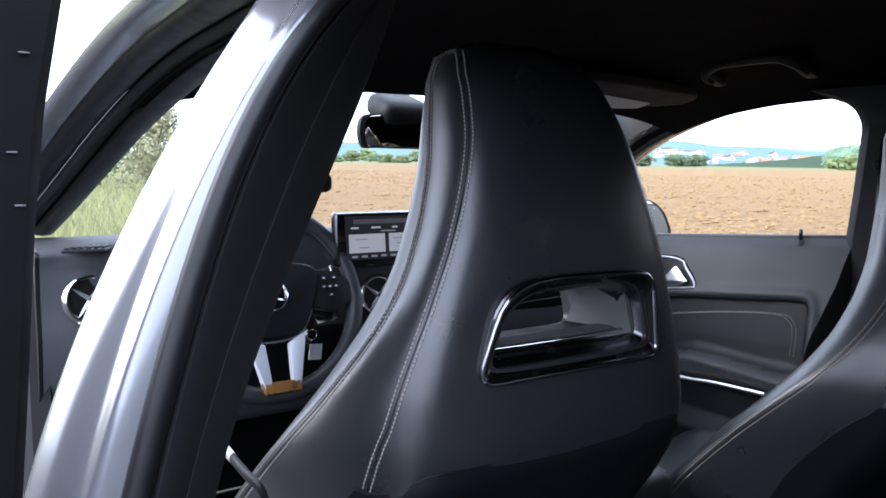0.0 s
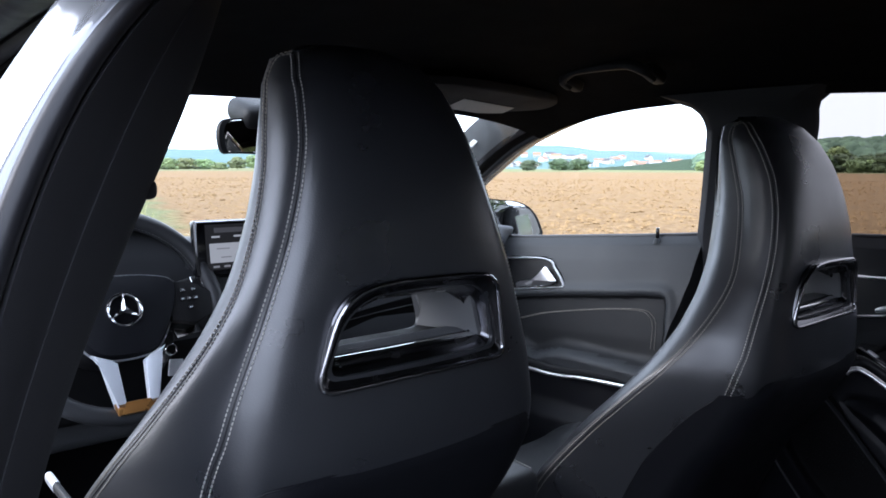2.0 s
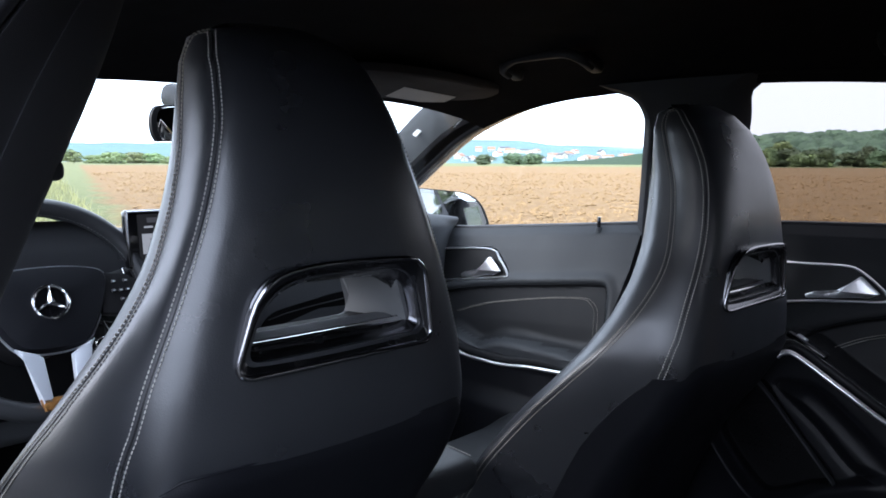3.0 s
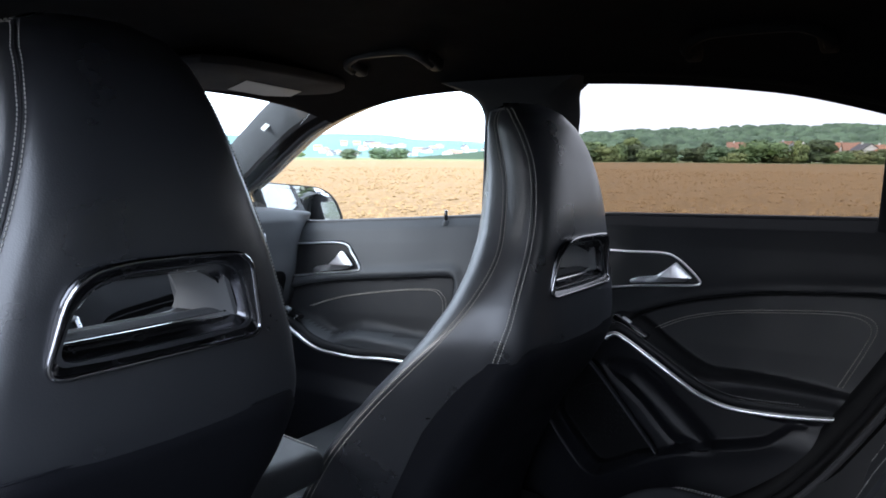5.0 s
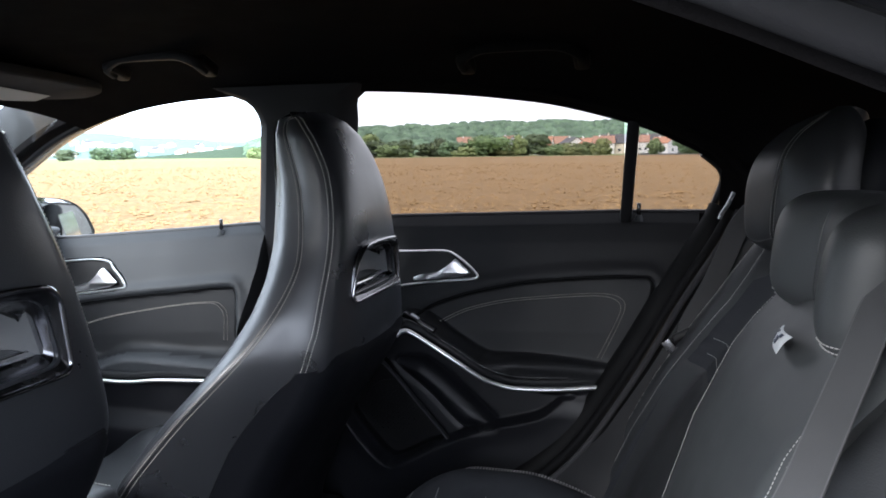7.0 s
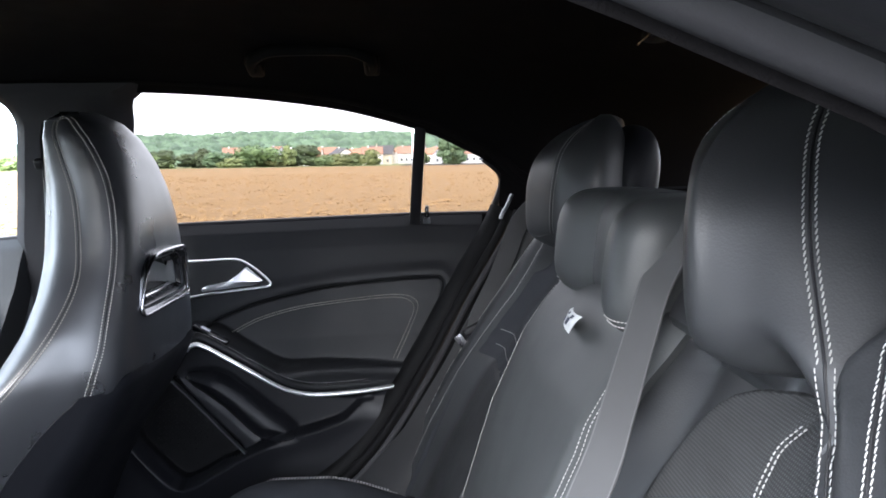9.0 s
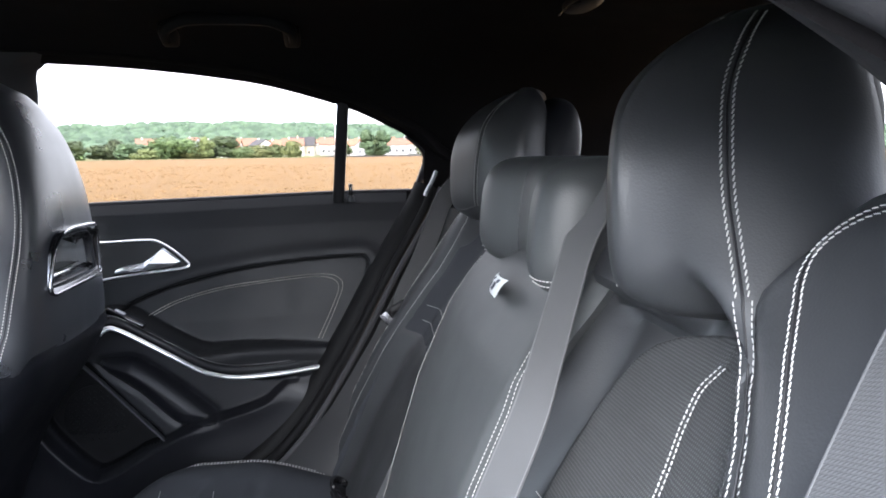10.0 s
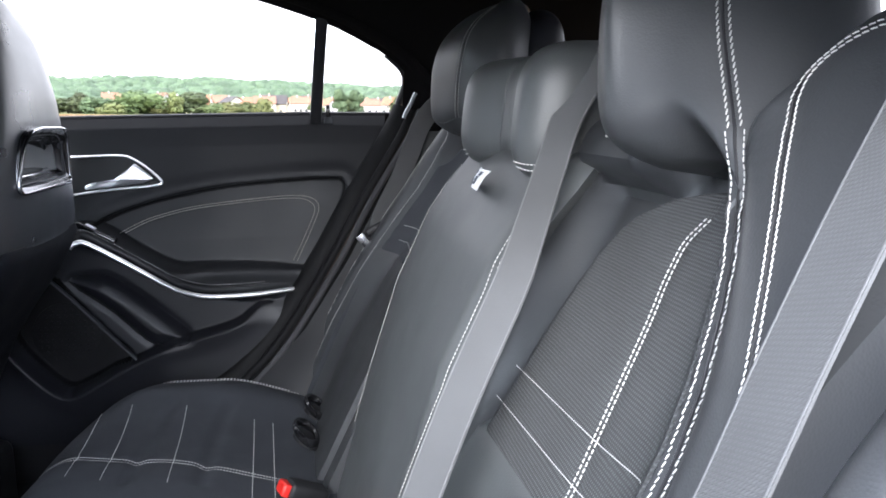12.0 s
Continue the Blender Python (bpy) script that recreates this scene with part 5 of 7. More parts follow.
def outer_headrest(sign):
    """Barrel-shaped head cushion; its outer flank runs down into the shoulder of the backrest."""
    s = thing("rear_headrest", (sign * 0.325, -0.27, 0.96), "black leather rear headrest with white double corner stitching", "headrest", "rear headrests")
    rings = []
    m = 40
    for j in range(m + 1):
        v = j / m
        g = math.sqrt(max(0.0, 1 - 0.97 * max(0.0, (v - 0.62) / 0.38) ** 2.2))
        tuck = max(0.0, 1 - v / 0.17)
        under = 1 - math.sqrt(max(0.0, 1 - tuck ** 2.2))

        def level(lo):
            return lo + (HEAD_TOP - lo) * v
        zo, zi = level(0.955), level(0.962)
        ox, oy = table(OUT_FINE, zo)
        ix, iy = table(IN_FINE, zi)
        ctl = [(ox, oy, zo)]
        for side, k, bul, lo in ((OUT_FINE, 0.35, 0.005, 0.980), (OUT_FINE, 0.72, 0.006, 0.962), (OUT_FINE, 1.0, 0.001, 0.955), (IN_FINE, 0.55, 0.003, 0.952)):
            z = level(lo)
            cx, cy = table(side, z)
            dx, dy = table(BULGE_FINE, z)
            ctl.append((cx + (dx - cx) * k - 0.5 * bul * g, cy + (dy - cy) * k + bul * g - 0.06 * under * min(1.0, k / 0.5), z))
        ctl.append((ix, iy - 0.05 * under, zi))
        mx, my = 0.325, -0.262
        for x, y, lo in ((0.258, -0.196, 0.966), (0.236, -0.230, 0.975), (0.242, -0.262, 0.975), (0.264, -0.288, 0.975), (0.355, -0.300, 0.965)):
            gb = math.sqrt(max(0.0, 1 - 0.97 * max(0.0, (v - 0.30) / 0.70) ** 2.0))
            ctl.append((mx + (x - mx) * (0.4 * g + 0.6 * gb), my + (y - my) * gb - (0.02 * under if y > -0.25 else 0), level(lo)))
        for dx, dy in ((0.010, -0.096), (0.023, -0.066), (0.017, -0.030)):
            z = level(0.935)
            cx, cy = table(OUT_FINE, z)
            ctl.append((cx + dx * (0.4 + 0.6 * g), cy + dy * (0.02 + 0.98 * g), z))
        rings.append([Vector((sign * p.x, p.y, p.z)) for p in curve(ctl, 4, True)])
    bm = loft(rings)
    bmesh.ops.recalc_face_normals(bm, faces=bm.faces)
    skin = Skin(bm, lambda q: Vector((sign * 0.34, -0.265, q.z - 0.01)))
    part("head_pad", bm, LEATHER, s, "black leather head cushion")
    part("back_shell", pad((sign * 0.315, -0.292, 1.062), (0.082, 0.040, 0.088), 2.4, 8), SHELL, s, "black plastic shell on the back of the headrest")
    for idx, lab, j0 in ((0, "dark outer corner seam", 6), (20, "dark inner corner seam", 5)):
        line = curve([rings[j][idx] for j in range(j0, m)], 2)
        if idx == 0:
            joining_seam(s, sign, skin, line[:2])
        part("seam", tube(line, 0.0011, 6), RUBBER, s, lab)
        for row in twin_seam(skin, line, 0.0034, 0.0034, 0.0008, 0.0006, 0.0007, 0.0011):
            part("stitching", row, THREAD if idx == 0 else THREAD_GREY, s, "white double stitching" if idx == 0 else "grey double stitching")
    # piped lower edge at the inner side
    line = curve([rings[5][i] + Vector((0, 0.0006, 0)) for i in range(14, 24)], 3)
    part("piping", tube(line, 0.0008, 6), LEATHER, s, "pale piping at the lower corner")
    return s


outer_headrest(-1)
outer_headrest(1)
ch = thing("centre_headrest", (0, -0.2, 0.93), "low black leather centre headrest with panel seams", "headrest", "rear headrests")


def centre_rings():
    """Saddle-shaped cushion: the two side panels stand forward of the middle one."""
    rings = []
    for i in range(49):
        x = -0.165 + 0.330 * i / 48
        e = max(0.0, (abs(x) - 0.130) / 0.0355)
        k = math.sqrt(max(0.0, 1 - 0.98 * e ** 2.4))
        front = -0.180 + 0.036 * float(ease((abs(x) - 0.030) / 0.095)) - 0.003 * math.exp(-((abs(x) - 0.052) / 0.004) ** 2)
        yb, zc = -0.285, 0.995
        yc, a = (front + yb) / 2, (front - yb) / 2
        rings.append([Vector((x, yc + p * (0.25 + 0.75 * k) - 0.10 * (zc + q * k - 0.93), zc + q * (0.45 + 0.55 * k))) for p, q in oval(a, 0.068, 40, 3.4)])
    return rings


cbm = loft(centre_rings())
bmesh.ops.recalc_face_normals(cbm, faces=cbm.faces)
cskin = Skin(cbm, (0, -0.24, 0.99))
cpad = part("head_pad", cbm, LEATHER_MATT, ch, "black leather head cushion")
for x in (-0.052, 0.052):
    line = snap(cskin, [Vector((x, -0.178 - 0.10 * (z - 0.93), z)) for z in np.linspace(0.938, 1.045, 20)] + [Vector((x, y, 1.075)) for y in np.linspace(-0.225, -0.275, 6)], 0.0)
    part("seam", tube(line, 0.0009, 6), LEATHER, cpad, "dark panel seam")
for sx in (-1, 1):
    for dz in (0.0, -0.008):
        line = snap(cskin, [Vector((sx * (0.118 + 0.036 * i / 10), -0.150 - 0.02 * (i / 10) ** 3, 0.947 + dz)) for i in range(11)], 0.0)
        part("stitching", seam(line, outward(cskin), 0.0030, 0.0010, 0.0008, 0.0008), THREAD, cpad, "white stitching at the lower corner")
tg = thing("care_tag", (0.018, -0.145, 0.91), "small white sewn-in cloth tag with dark print under the headrest", "label")
TAG_AT = [Vector((0.044, -0.1475, 0.911)), Vector((-0.018, -0.1435, 0.935)), Vector((-0.064, -0.1435, 0.934)), Vector((-0.040, -0.1335, 0.911))]


def tag_at(u, v, lift=0.0):
    a, b = TAG_AT[0].lerp(TAG_AT[1], u), TAG_AT[3].lerp(TAG_AT[2], u)
    return a.lerp(b, v) + Vector((0, 0.004 * math.sin(math.pi * v) + lift, 0.003 * math.sin(math.pi * u)))


tag_body = part("cloth_tag", sheet(lambda u, v: tag_at(u, v), 8, 8, 0.0006), TAG, tg)
for u, v, w in ((0.25, 0.30, 0.30), (0.35, 0.62, 0.36), (0.72, 0.35, 0.22), (0.70, 0.70, 0.26)):
    part("print_bar", loft([[tag_at(u + a * w / 2, v + b * 0.07, 0.0012 + d) for a, b in ((-1, -1), (1, -1), (1, 1), (-1, 1))] for d in (0, 0.0006)]), TAG_DARK, tag_body)


# bench cushion
def bench_top(x, y):
    z = 0.452 + 0.045 * float(ease((y - 0.02) / 0.25)) - 0.10 * max(0.0, (y - 0.38) / 0.12) ** 2.2 * (1 if y < 0.5 else 1)
    z += 0.012 * math.exp(-((abs(x) - 0.50) / 0.05) ** 2) - 0.012 * math.exp(-((abs(x) - 0.33) / 0.12) ** 2)
    z -= 0.05 * max(0.0, (abs(x) - 0.53) / 0.06) ** 2
    for yy in (0.305, 0.205):
        z -= 0.006 * math.exp(-((y - yy) / 0.010) ** 2) * (1 if 0.16 < abs(x) < 0.47 else 0)
    z -= 0.004 * math.exp(-((abs(x) - line_x(y)) / 0.006) ** 2)
    return z


def line_x(y):
    return float(np.interp(y, [0.0, 0.04, 0.136, 0.21, 0.33, 0.42, 0.5], [0.212, 0.216, 0.226, 0.233, 0.255, 0.285, 0.32]))


def bench_front(x):
    return 0.50 - 0.16 * max(0.0, (abs(x) - 0.30) / 0.29) ** 2.6


bc = thing("rear_bench_cushion", (0, 0.25, 0.27), "black cloth and leather rear bench cushion with white stitched squares", "car seat")


def bench_fn(u, v):
    x = (2 * u - 1) * 0.59
    y = -0.02 + (bench_front(x) + 0.02) * v
    k = y * 0.5 / max(0.2, bench_front(x))
    return Vector((x, y, bench_top(x, k)))


bm = sheet(bench_fn, 120, 70)
cush = part("cushion", bm, CLOTH, bc, "dark cloth seat cushion with raised squares")
part("front_skirt", loft([[bench_fn(i / 60, 1.0) + Vector((0, 0.006 * math.sin(k * 1.5) - 0.04 * (k / 3) ** 2 * 1.0, -0.06 * k)) for i in range(61)] for k in (0, 0.3, 1, 2, 3)], closed=False), LEATHER, bc, "black leather front edge of the bench")
for s in (-1, 1):
    edge = [bench_fn(0.5 + s * (0.545 / 1.18), v) + Vector((0, 0, 0.001)) for v in np.linspace(0.02, 0.97, 60)]
    for d in (0.0, 0.006):
        part("stitching", seam(shift(edge, (s * d, 0, 0)), (0, 0, 1), 0.004, 0.002, 0.0008, 0.001), THREAD_GREY, cush, "grey stitching along the cushion edge")
    lx = []
    for y in np.linspace(0.01, 0.46, 60):
        x = s * line_x(y)
        lx.append(bench_fn(0.5 + x / 1.18, (y + 0.02) / (bench_front(x) + 0.02)) + Vector((0, 0, 0.0015)))
    for d in (-0.004, 0.004):
        part("stitching", seam(shift(lx, (d, 0, 0)), (0, 0, 1), 0.0030, 0.0015, 0.0007, 0.001), THREAD_GREY, cush, "double stitching across the squares")
    for y, x0, x1 in ((0.385, 0.20, 0.45), (0.335, 0.18, 0.45), (0.245, 0.16, 0.44), (0.133, 0.14, 0.42), (0.102, 0.12, 0.42)):
        cr = []
        for x in np.linspace(x0, x1, 30):
            cr.append(bench_fn(0.5 + s * x / 1.18, (y + 0.065 * (x - 0.15) + 0.02) / (bench_front(x) + 0.02)) + Vector((0, 0, 0.0012)))
        part("stitching", seam(cr, (0, 0, 1), 0.0030, 0.0003, 0.0006, 0.0006), THREAD, cush, "white cross seam")
# belt buckles and child seat guides in the gap
for x, y, lab in ((0.352, 0.062, ""), (0.46, 0.045, "")):
    g = thing("anchor_guide", (x, y, 0.455), "black plastic child seat anchor guide in the seat gap", "anchor guide", "anchor guides")
    part("guide_ring", sweep([Vector((x + 0.034 * math.cos(a), y + 0.018 * math.sin(a), 0.472 + 0.014 * math.sin(a))) for a in np.linspace(0, 2 * math.pi, 24, endpoint=False)], oval(0.0045, 0.007, 8), (0, 0, 1), True), BLACK_GLOSS, g)
    part("guide_floor", cylinder(0.026, 0.008, (x, y - 0.002, 0.460), (30, 0, 0), 20), LINER, g)
bk = thing("belt_buckle", (0.16, 0.10, 0.46), "black belt buckle with red release button", "belt buckle")
part("buckle_body", box((0.032, 0.06, 0.024), (0.150, 0.060, 0.473), 0.006, (25, 0, 20)), LINER, bk)
part("release_button", box((0.026, 0.014, 0.018), (0.140, 0.089, 0.486), 0.004, (25, 0, 20)), RED, bk, "red release button")


def strap(path, across, width=0.047, thick=0.0014):
    rings = []
    for i, p in enumerate(path):
        a = Vector(across[min(i, len(across) - 1)] if isinstance(across, list) else across).normalized() * width / 2
        t = (path[min(i + 1, len(path) - 1)] - path[max(i - 1, 0)]).normalized()
        nrm = t.cross(a).normalized() * thick / 2
        rings.append([p - a - nrm, p - a * 0.5 - nrm * 1.1, p + a * 0.5 - nrm * 1.1, p + a - nrm, p + a + nrm, p + a * 0.5 + nrm * 1.1, p - a * 0.5 + nrm * 1.1, p - a + nrm])
    return loft(rings)


def selvedge(path, across, ob, width):
    """Tightly woven edges of a belt."""
    a = Vector(across).normalized() * (width / 2 - 0.0012)
    for s in (-1, 1):
        part("selvedge", sweep([p + a * s for p in path], oval(0.0009, 0.0011, 6)), WEBBING_EDGE, ob, "tightly woven belt edge")


sb = thing("centre_seat_belt", (-0.1, -0.24, 1.0), "grey woven centre seat belt lying over the backrest", "seat belt", "rear seat belts")
path = curve([(-0.178, -0.270, 1.085), (-0.172, -0.222, 1.045), (-0.176, -0.188, 0.995), (-0.206, -0.162, 0.947), (-0.259, -0.131, 0.905), (-0.295, -0.107, 0.869), (-0.322, -0.066, 0.796), (-0.333, -0.037, 0.729), (-0.335, 0.002, 0.62), (-0.33, 0.05, 0.50)], 8)
part("webbing", strap(path, (0.80, 0.30, 0.17), 0.041), WEBBING, sb)
selvedge(path, (0.80, 0.30, 0.17), sb, 0.041)
sb = thing("rear_seat_belt", (-0.59, -0.1, 0.9), "grey woven seat belt hanging beside the open door", "seat belt", "rear seat belts")
path = curve([(-0.575, -0.270, 1.14), (-0.585, -0.215, 1.06), (-0.592, -0.180, 1.005), (-0.595, -0.154, 0.955), (-0.595, -0.131, 0.900), (-0.595, -0.109, 0.844), (-0.597, -0.080, 0.785), (-0.600, -0.02, 0.66), (-0.605, 0.04, 0.50)], 8)
part("webbing", strap(path, (-0.94, 0.05, 0.16), 0.043), WEBBING, sb)
selvedge(path, (-0.94, 0.05, 0.16), sb, 0.043)
sb = thing("rear_seat_belt", (0.58, -0.1, 0.9), "dark woven seat belt on the far side with metal tongue", "seat belt", "rear seat belts")
path = curve([(0.575, -0.30, 1.09), (0.590, -0.200, 1.02), (0.600, -0.163, 0.975), (0.600, -0.143, 0.925), (0.600, -0.117, 0.862), (0.600, -0.082, 0.787), (0.598, -0.085, 0.73), (0.590, -0.12, 0.62)], 8)
part("webbing", strap(path, (0.35, -0.8, -0.45), 0.040), WEBBING, sb)
tn = part("tongue_grip", box((0.014, 0.042, 0.016), (0.590, -0.072, 0.775), 0.005, (-28, 0, 0)), LINER, sb, "black grip of the belt tongue")
part("tongue_plate", box((0.003, 0.016, 0.034), (0.588, -0.052, 0.750), 0.001, (-40, 0, 0)), SMOKE, tn, "steel belt tongue")

# ---- dashboard ----
def dash_section(x):
    e = float(ease((abs(x) - 0.62) / 0.12))
    hump = 0.030 * math.exp(-((x + 0.37) / 0.17) ** 4)
    face = 1.395 + 0.03 * e + 0.04 * math.exp(-((x) / 0.16) ** 4) * 0
    top = 0.952 - 0.012 * e
    pts = [(1.84, 0.925), (1.70, 0.938), (1.54, top + 0.2 * hump), (1.46, top + hump * 0.9), (1.415, top - 0.004 + hump * 0.8), (face, top - 0.025 + hump * 0.4), (face + 0.004, 0.90), (face + 0.012, 0.84), (face + 0.012, 0.78), (face + 0.03, 0.70), (face + 0.07, 0.62), (face + 0.13, 0.55), (1.82, 0.52)]
    return [Vector((x, p.x, p.y)) for p in curve([(a, b, 0) for a, b in pts], 4)]


dash = thing("dashboard", (0, 1.5, 0.52), "black soft-skinned dashboard with round silver vents", "dashboard")
part("dash_body", loft([dash_section(x) for x in np.linspace(-0.725, 0.725, 59)]), DASH, dash, "black soft dashboard moulding")
part("end_cap", plate([Vector((-0.726, p.y, p.z)) for p in dash_section(-0.725)[14:]], 0.006, (-1, 0, 0), 0.002), DOOR_SKIN, dash, "grey plastic end cap")
part("trim_bar", box((0.42, 0.012, 0.062), (0.33, 1.392, 0.865), 0.005), ALU, dash, "silver dashboard trim bar")
part("lower_panel", box((0.52, 0.05, 0.14), (-0.42, 1.43, 0.70), 0.02), EDGE_BLACK, dash, "black knee panel")

# glove box: dark recessed lid with rounded corners, its edge and its grip line
lid = fillet([(0.088, 0.640), (0.096, 0.752), (0.36, 0.788), (0.62, 0.790), (0.62, 0.640)], [0.02, 0.055, 0.10, 0.03, 0.02], 8)


def dash_front(z, off):
    return float(np.interp(z, [0.62, 0.70, 0.78, 0.84], [1.465, 1.425, 1.407, 1.407])) - off


gb = part("glove_box", loft([[Vector((x, dash_front(z, d), z)) for x, z in lid] for d in (0.006, -0.02)]), EDGE_BLACK, dash, "black glove box lid")
part("lid_line", tube([Vector((x, dash_front(z, 0.007), z)) for x, z in ((0.112, 0.738), (0.16, 0.748), (0.24, 0.757), (0.34, 0.764), (0.48, 0.768))], 0.0018, 6), LINER, gb, "thin edge of the glove box grip")


def round_vent(x, y, z, yaw=0.0):
    m = Matrix.Translation((x, y, z)) @ Matrix.Rotation(radians(yaw), 4, "Z") @ Matrix.Rotation(radians(-8), 4, "X")
    circ = [Vector((math.cos(a), 0, math.sin(a))) for a in np.linspace(0, 2 * math.pi, 48, endpoint=False)]
    bm = sweep([c * 0.040 for c in circ], oval(0.0065, 0.010, 10), (0, 1, 0), True)
    bm.transform(m)
    v = part("air_vent", bm, CHROME, dash, "round silver air vent ring")
    bm = loft([[c * r + Vector((0, d, 0)) for c in circ] for r, d in ((0.036, -0.004), (0.034, 0.02), (0.02, 0.03), (0.001, 0.03))])
    bm.transform(m)
    part("vent_throat", bm, LINER, v, "dark vent throat")
    for k in range(4):
        a = math.pi / 4 + k * math.pi / 2 + 0.12
        rings = []
        for r, w in ((0.004, 0.0045), (0.016, 0.0032), (0.034, 0.0022)):
            p = Vector((r * math.cos(a), -0.006 + 0.1 * r, r * math.sin(a)))
            q = Vector((-math.sin(a), 0, math.cos(a)))
            rings.append([p + q * w, p + Vector((0, -0.003, 0)), p - q * w, p + Vector((0, 0.004, 0))])
        bm = loft(rings)
        bm.transform(m)
        part("vent_spoke", bm, ALU, v, "silver vent spoke")


round_vent(-0.652, 1.405, 0.856, 14)
round_vent(-0.100, 1.385, 0.819)
round_vent(0.008, 1.385, 0.819)
slit = part("defroster_outlet", box((0.066, 0.15, 0.006), (-0.650, 1.405, 0.944), 0.002, (-4, 0, -14)), LINER, dash, "side window defroster outlet")
for i in range(6):
    part("slat", box((0.005, 0.135, 0.006), (-0.677 + 0.011 * i, 1.405, 0.9475), 0.001, (-4, 0, -14)), DOOR_SKIN, slit)
# instrument hood and dial
part("instrument_hood", loft([[Vector((-0.375 + 0.175 * k * math.cos(a), y, 0.905 + 0.105 * k * math.sin(a))) for a in np.linspace(0.0, math.pi, 25)] + [Vector((-0.375 + 0.16 * k * math.cos(a), y, 0.905 + 0.09 * k * math.sin(a))) for a in np.linspace(math.pi, 0, 25)] for y, k in ((1.50, 0.96), (1.42, 1.0), (1.375, 0.985))]), DASH, dash, "black hood over the instruments")
cl = part("instrument_panel", box((0.30, 0.01, 0.15), (-0.375, 1.445, 0.90), 0.004, (12, 0, 0)), BLACK_GLOSS, dash, "black instrument panel")
DIAL_RING = material("dial_face", (0.5, 0.5, 0.5), 0.5, vary=0.05)
DIAL_RED = material("dial_red", (0.55, 0.05, 0.05), 0.5, vary=0.05)
for cx in (-0.445, -0.305):
    c = Vector((cx, 1.432, 0.905))
    ringp = [c + Vector((0.056 * math.cos(a), 0.0, 0.056 * math.sin(a))) for a in np.linspace(0, 2 * math.pi, 48, endpoint=False)]
    d = part("dial", tube(ringp, 0.0035, 8, True, (0, 1, 0)), CHROME, cl, "round silver-rimmed instrument dial")
    part("scale", sweep([c + Vector((0.047 * math.cos(a), 0.002, 0.047 * math.sin(a))) for a in np.linspace(math.radians(-40), math.radians(220), 40)], [(0.006, 0.0), (0.006, 0.002), (-0.006, 0.002), (-0.006, 0)], (0, 1, 0)), DIAL_RING, cl, "pale dial scale")
    part("red_zone", sweep([c + Vector((0.049 * math.cos(a), -0.001, 0.049 * math.sin(a))) for a in np.linspace(math.radians(20), math.radians(75), 14)], [(0.002, 0.0), (0.002, 0.002), (-0.002, 0.002), (-0.002, 0)], (0, 1, 0)), DIAL_RED, cl, "red zone of the dial")
    part("needle", box((0.003, 0.002, 0.040), c + Vector((-0.012, -0.003, -0.012)), 0, (0, 45, 0)), DIAL_RED, cl, "dial needle")

# media screen
ms = thing("media_screen", (-0.105, 1.33, 0.90), "black free-standing media screen showing a pale radio menu", "screen")
part("housing", box((0.262, 0.022, 0.105), (-0.106, 1.310, 0.950), 0.006, (-6, 0, 0)), BLACK_GLOSS, ms, "gloss black housing")
part("housing_rim", sweep([Vector((-0.106 + a, 1.302 + 0.1 * b * -0.0, 0.950 + b)) for a, b in rounded([(-0.128, -0.050), (-0.128, 0.050), (0.128, 0.050), (0.128, -0.050)], 1)], oval(0.002, 0.003, 6), (0, 1, 0), True), ALU, ms, "thin silver rim")
part("stem", box((0.16, 0.09, 0.03), (-0.106, 1.36, 0.905), 0.01), LINER, ms, "black stem")
LCD = glow("lcd_panel", (0.03, 0.03, 0.033), 0.5)
LCD_PALE = glow("lcd_pale", (0.52, 0.53, 0.56), 0.55)
LCD_BAND = glow("lcd_band", (0.10, 0.10, 0.11), 0.5)
LCD_TEXT = glow("lcd_lines", (0.30, 0.30, 0.32), 0.5)


def on_screen(x, z, w, h, lift, mat, name, parent, label=""):
    return part(name, box((w, 0.001, h), (x, 1.2965 - lift + 0.105 * (z - 0.953), z), 0, (-6, 0, 0)), mat, parent, label)


lcd = on_screen(-0.125, 0.953, 0.184, 0.084, 0.0, LCD, "display", ms, "lit display")
on_screen(-0.125, 0.984, 0.150, 0.009, 0.001, LCD_BAND, "menu_band", lcd, "dark grey title band")
for x, w in ((-0.172, 0.078), (-0.085, 0.078)):
    on_screen(x, 0.942, w, 0.036, 0.001, LCD_PALE, "menu_field", lcd, "pale grey menu field")
for x, w in ((-0.198, 0.016), (-0.152, 0.020), (-0.110, 0.012), (-0.068, 0.020)):
    on_screen(x, 0.972, w, 0.0035, 0.0012, LCD_PALE, "text_bar", lcd)
on_screen(-0.125, 0.965, 0.032, 0.0025, 0.0012, LCD_TEXT, "text_bar", lcd)
for x, z, w in ((-0.185, 0.950, 0.025), (-0.10, 0.950, 0.03), (-0.10, 0.940, 0.016), (-0.18, 0.934, 0.02)):
    on_screen(x, z, w, 0.0022, 0.002, LCD_TEXT, "text_bar", lcd)
for i in range(8):
    on_screen(-0.20 + 0.021 * i, 0.917, 0.012, 0.004, 0.0012, LCD_TEXT, "text_bar", lcd)

# steering wheel
HUB = Vector((-0.380, 1.285, 0.852))
WHEEL = Matrix.Translation(HUB) @ Matrix.Rotation(radians(-22), 4, "X")


def wheel_bm(bm):
    bm.transform(WHEEL)
    return bm


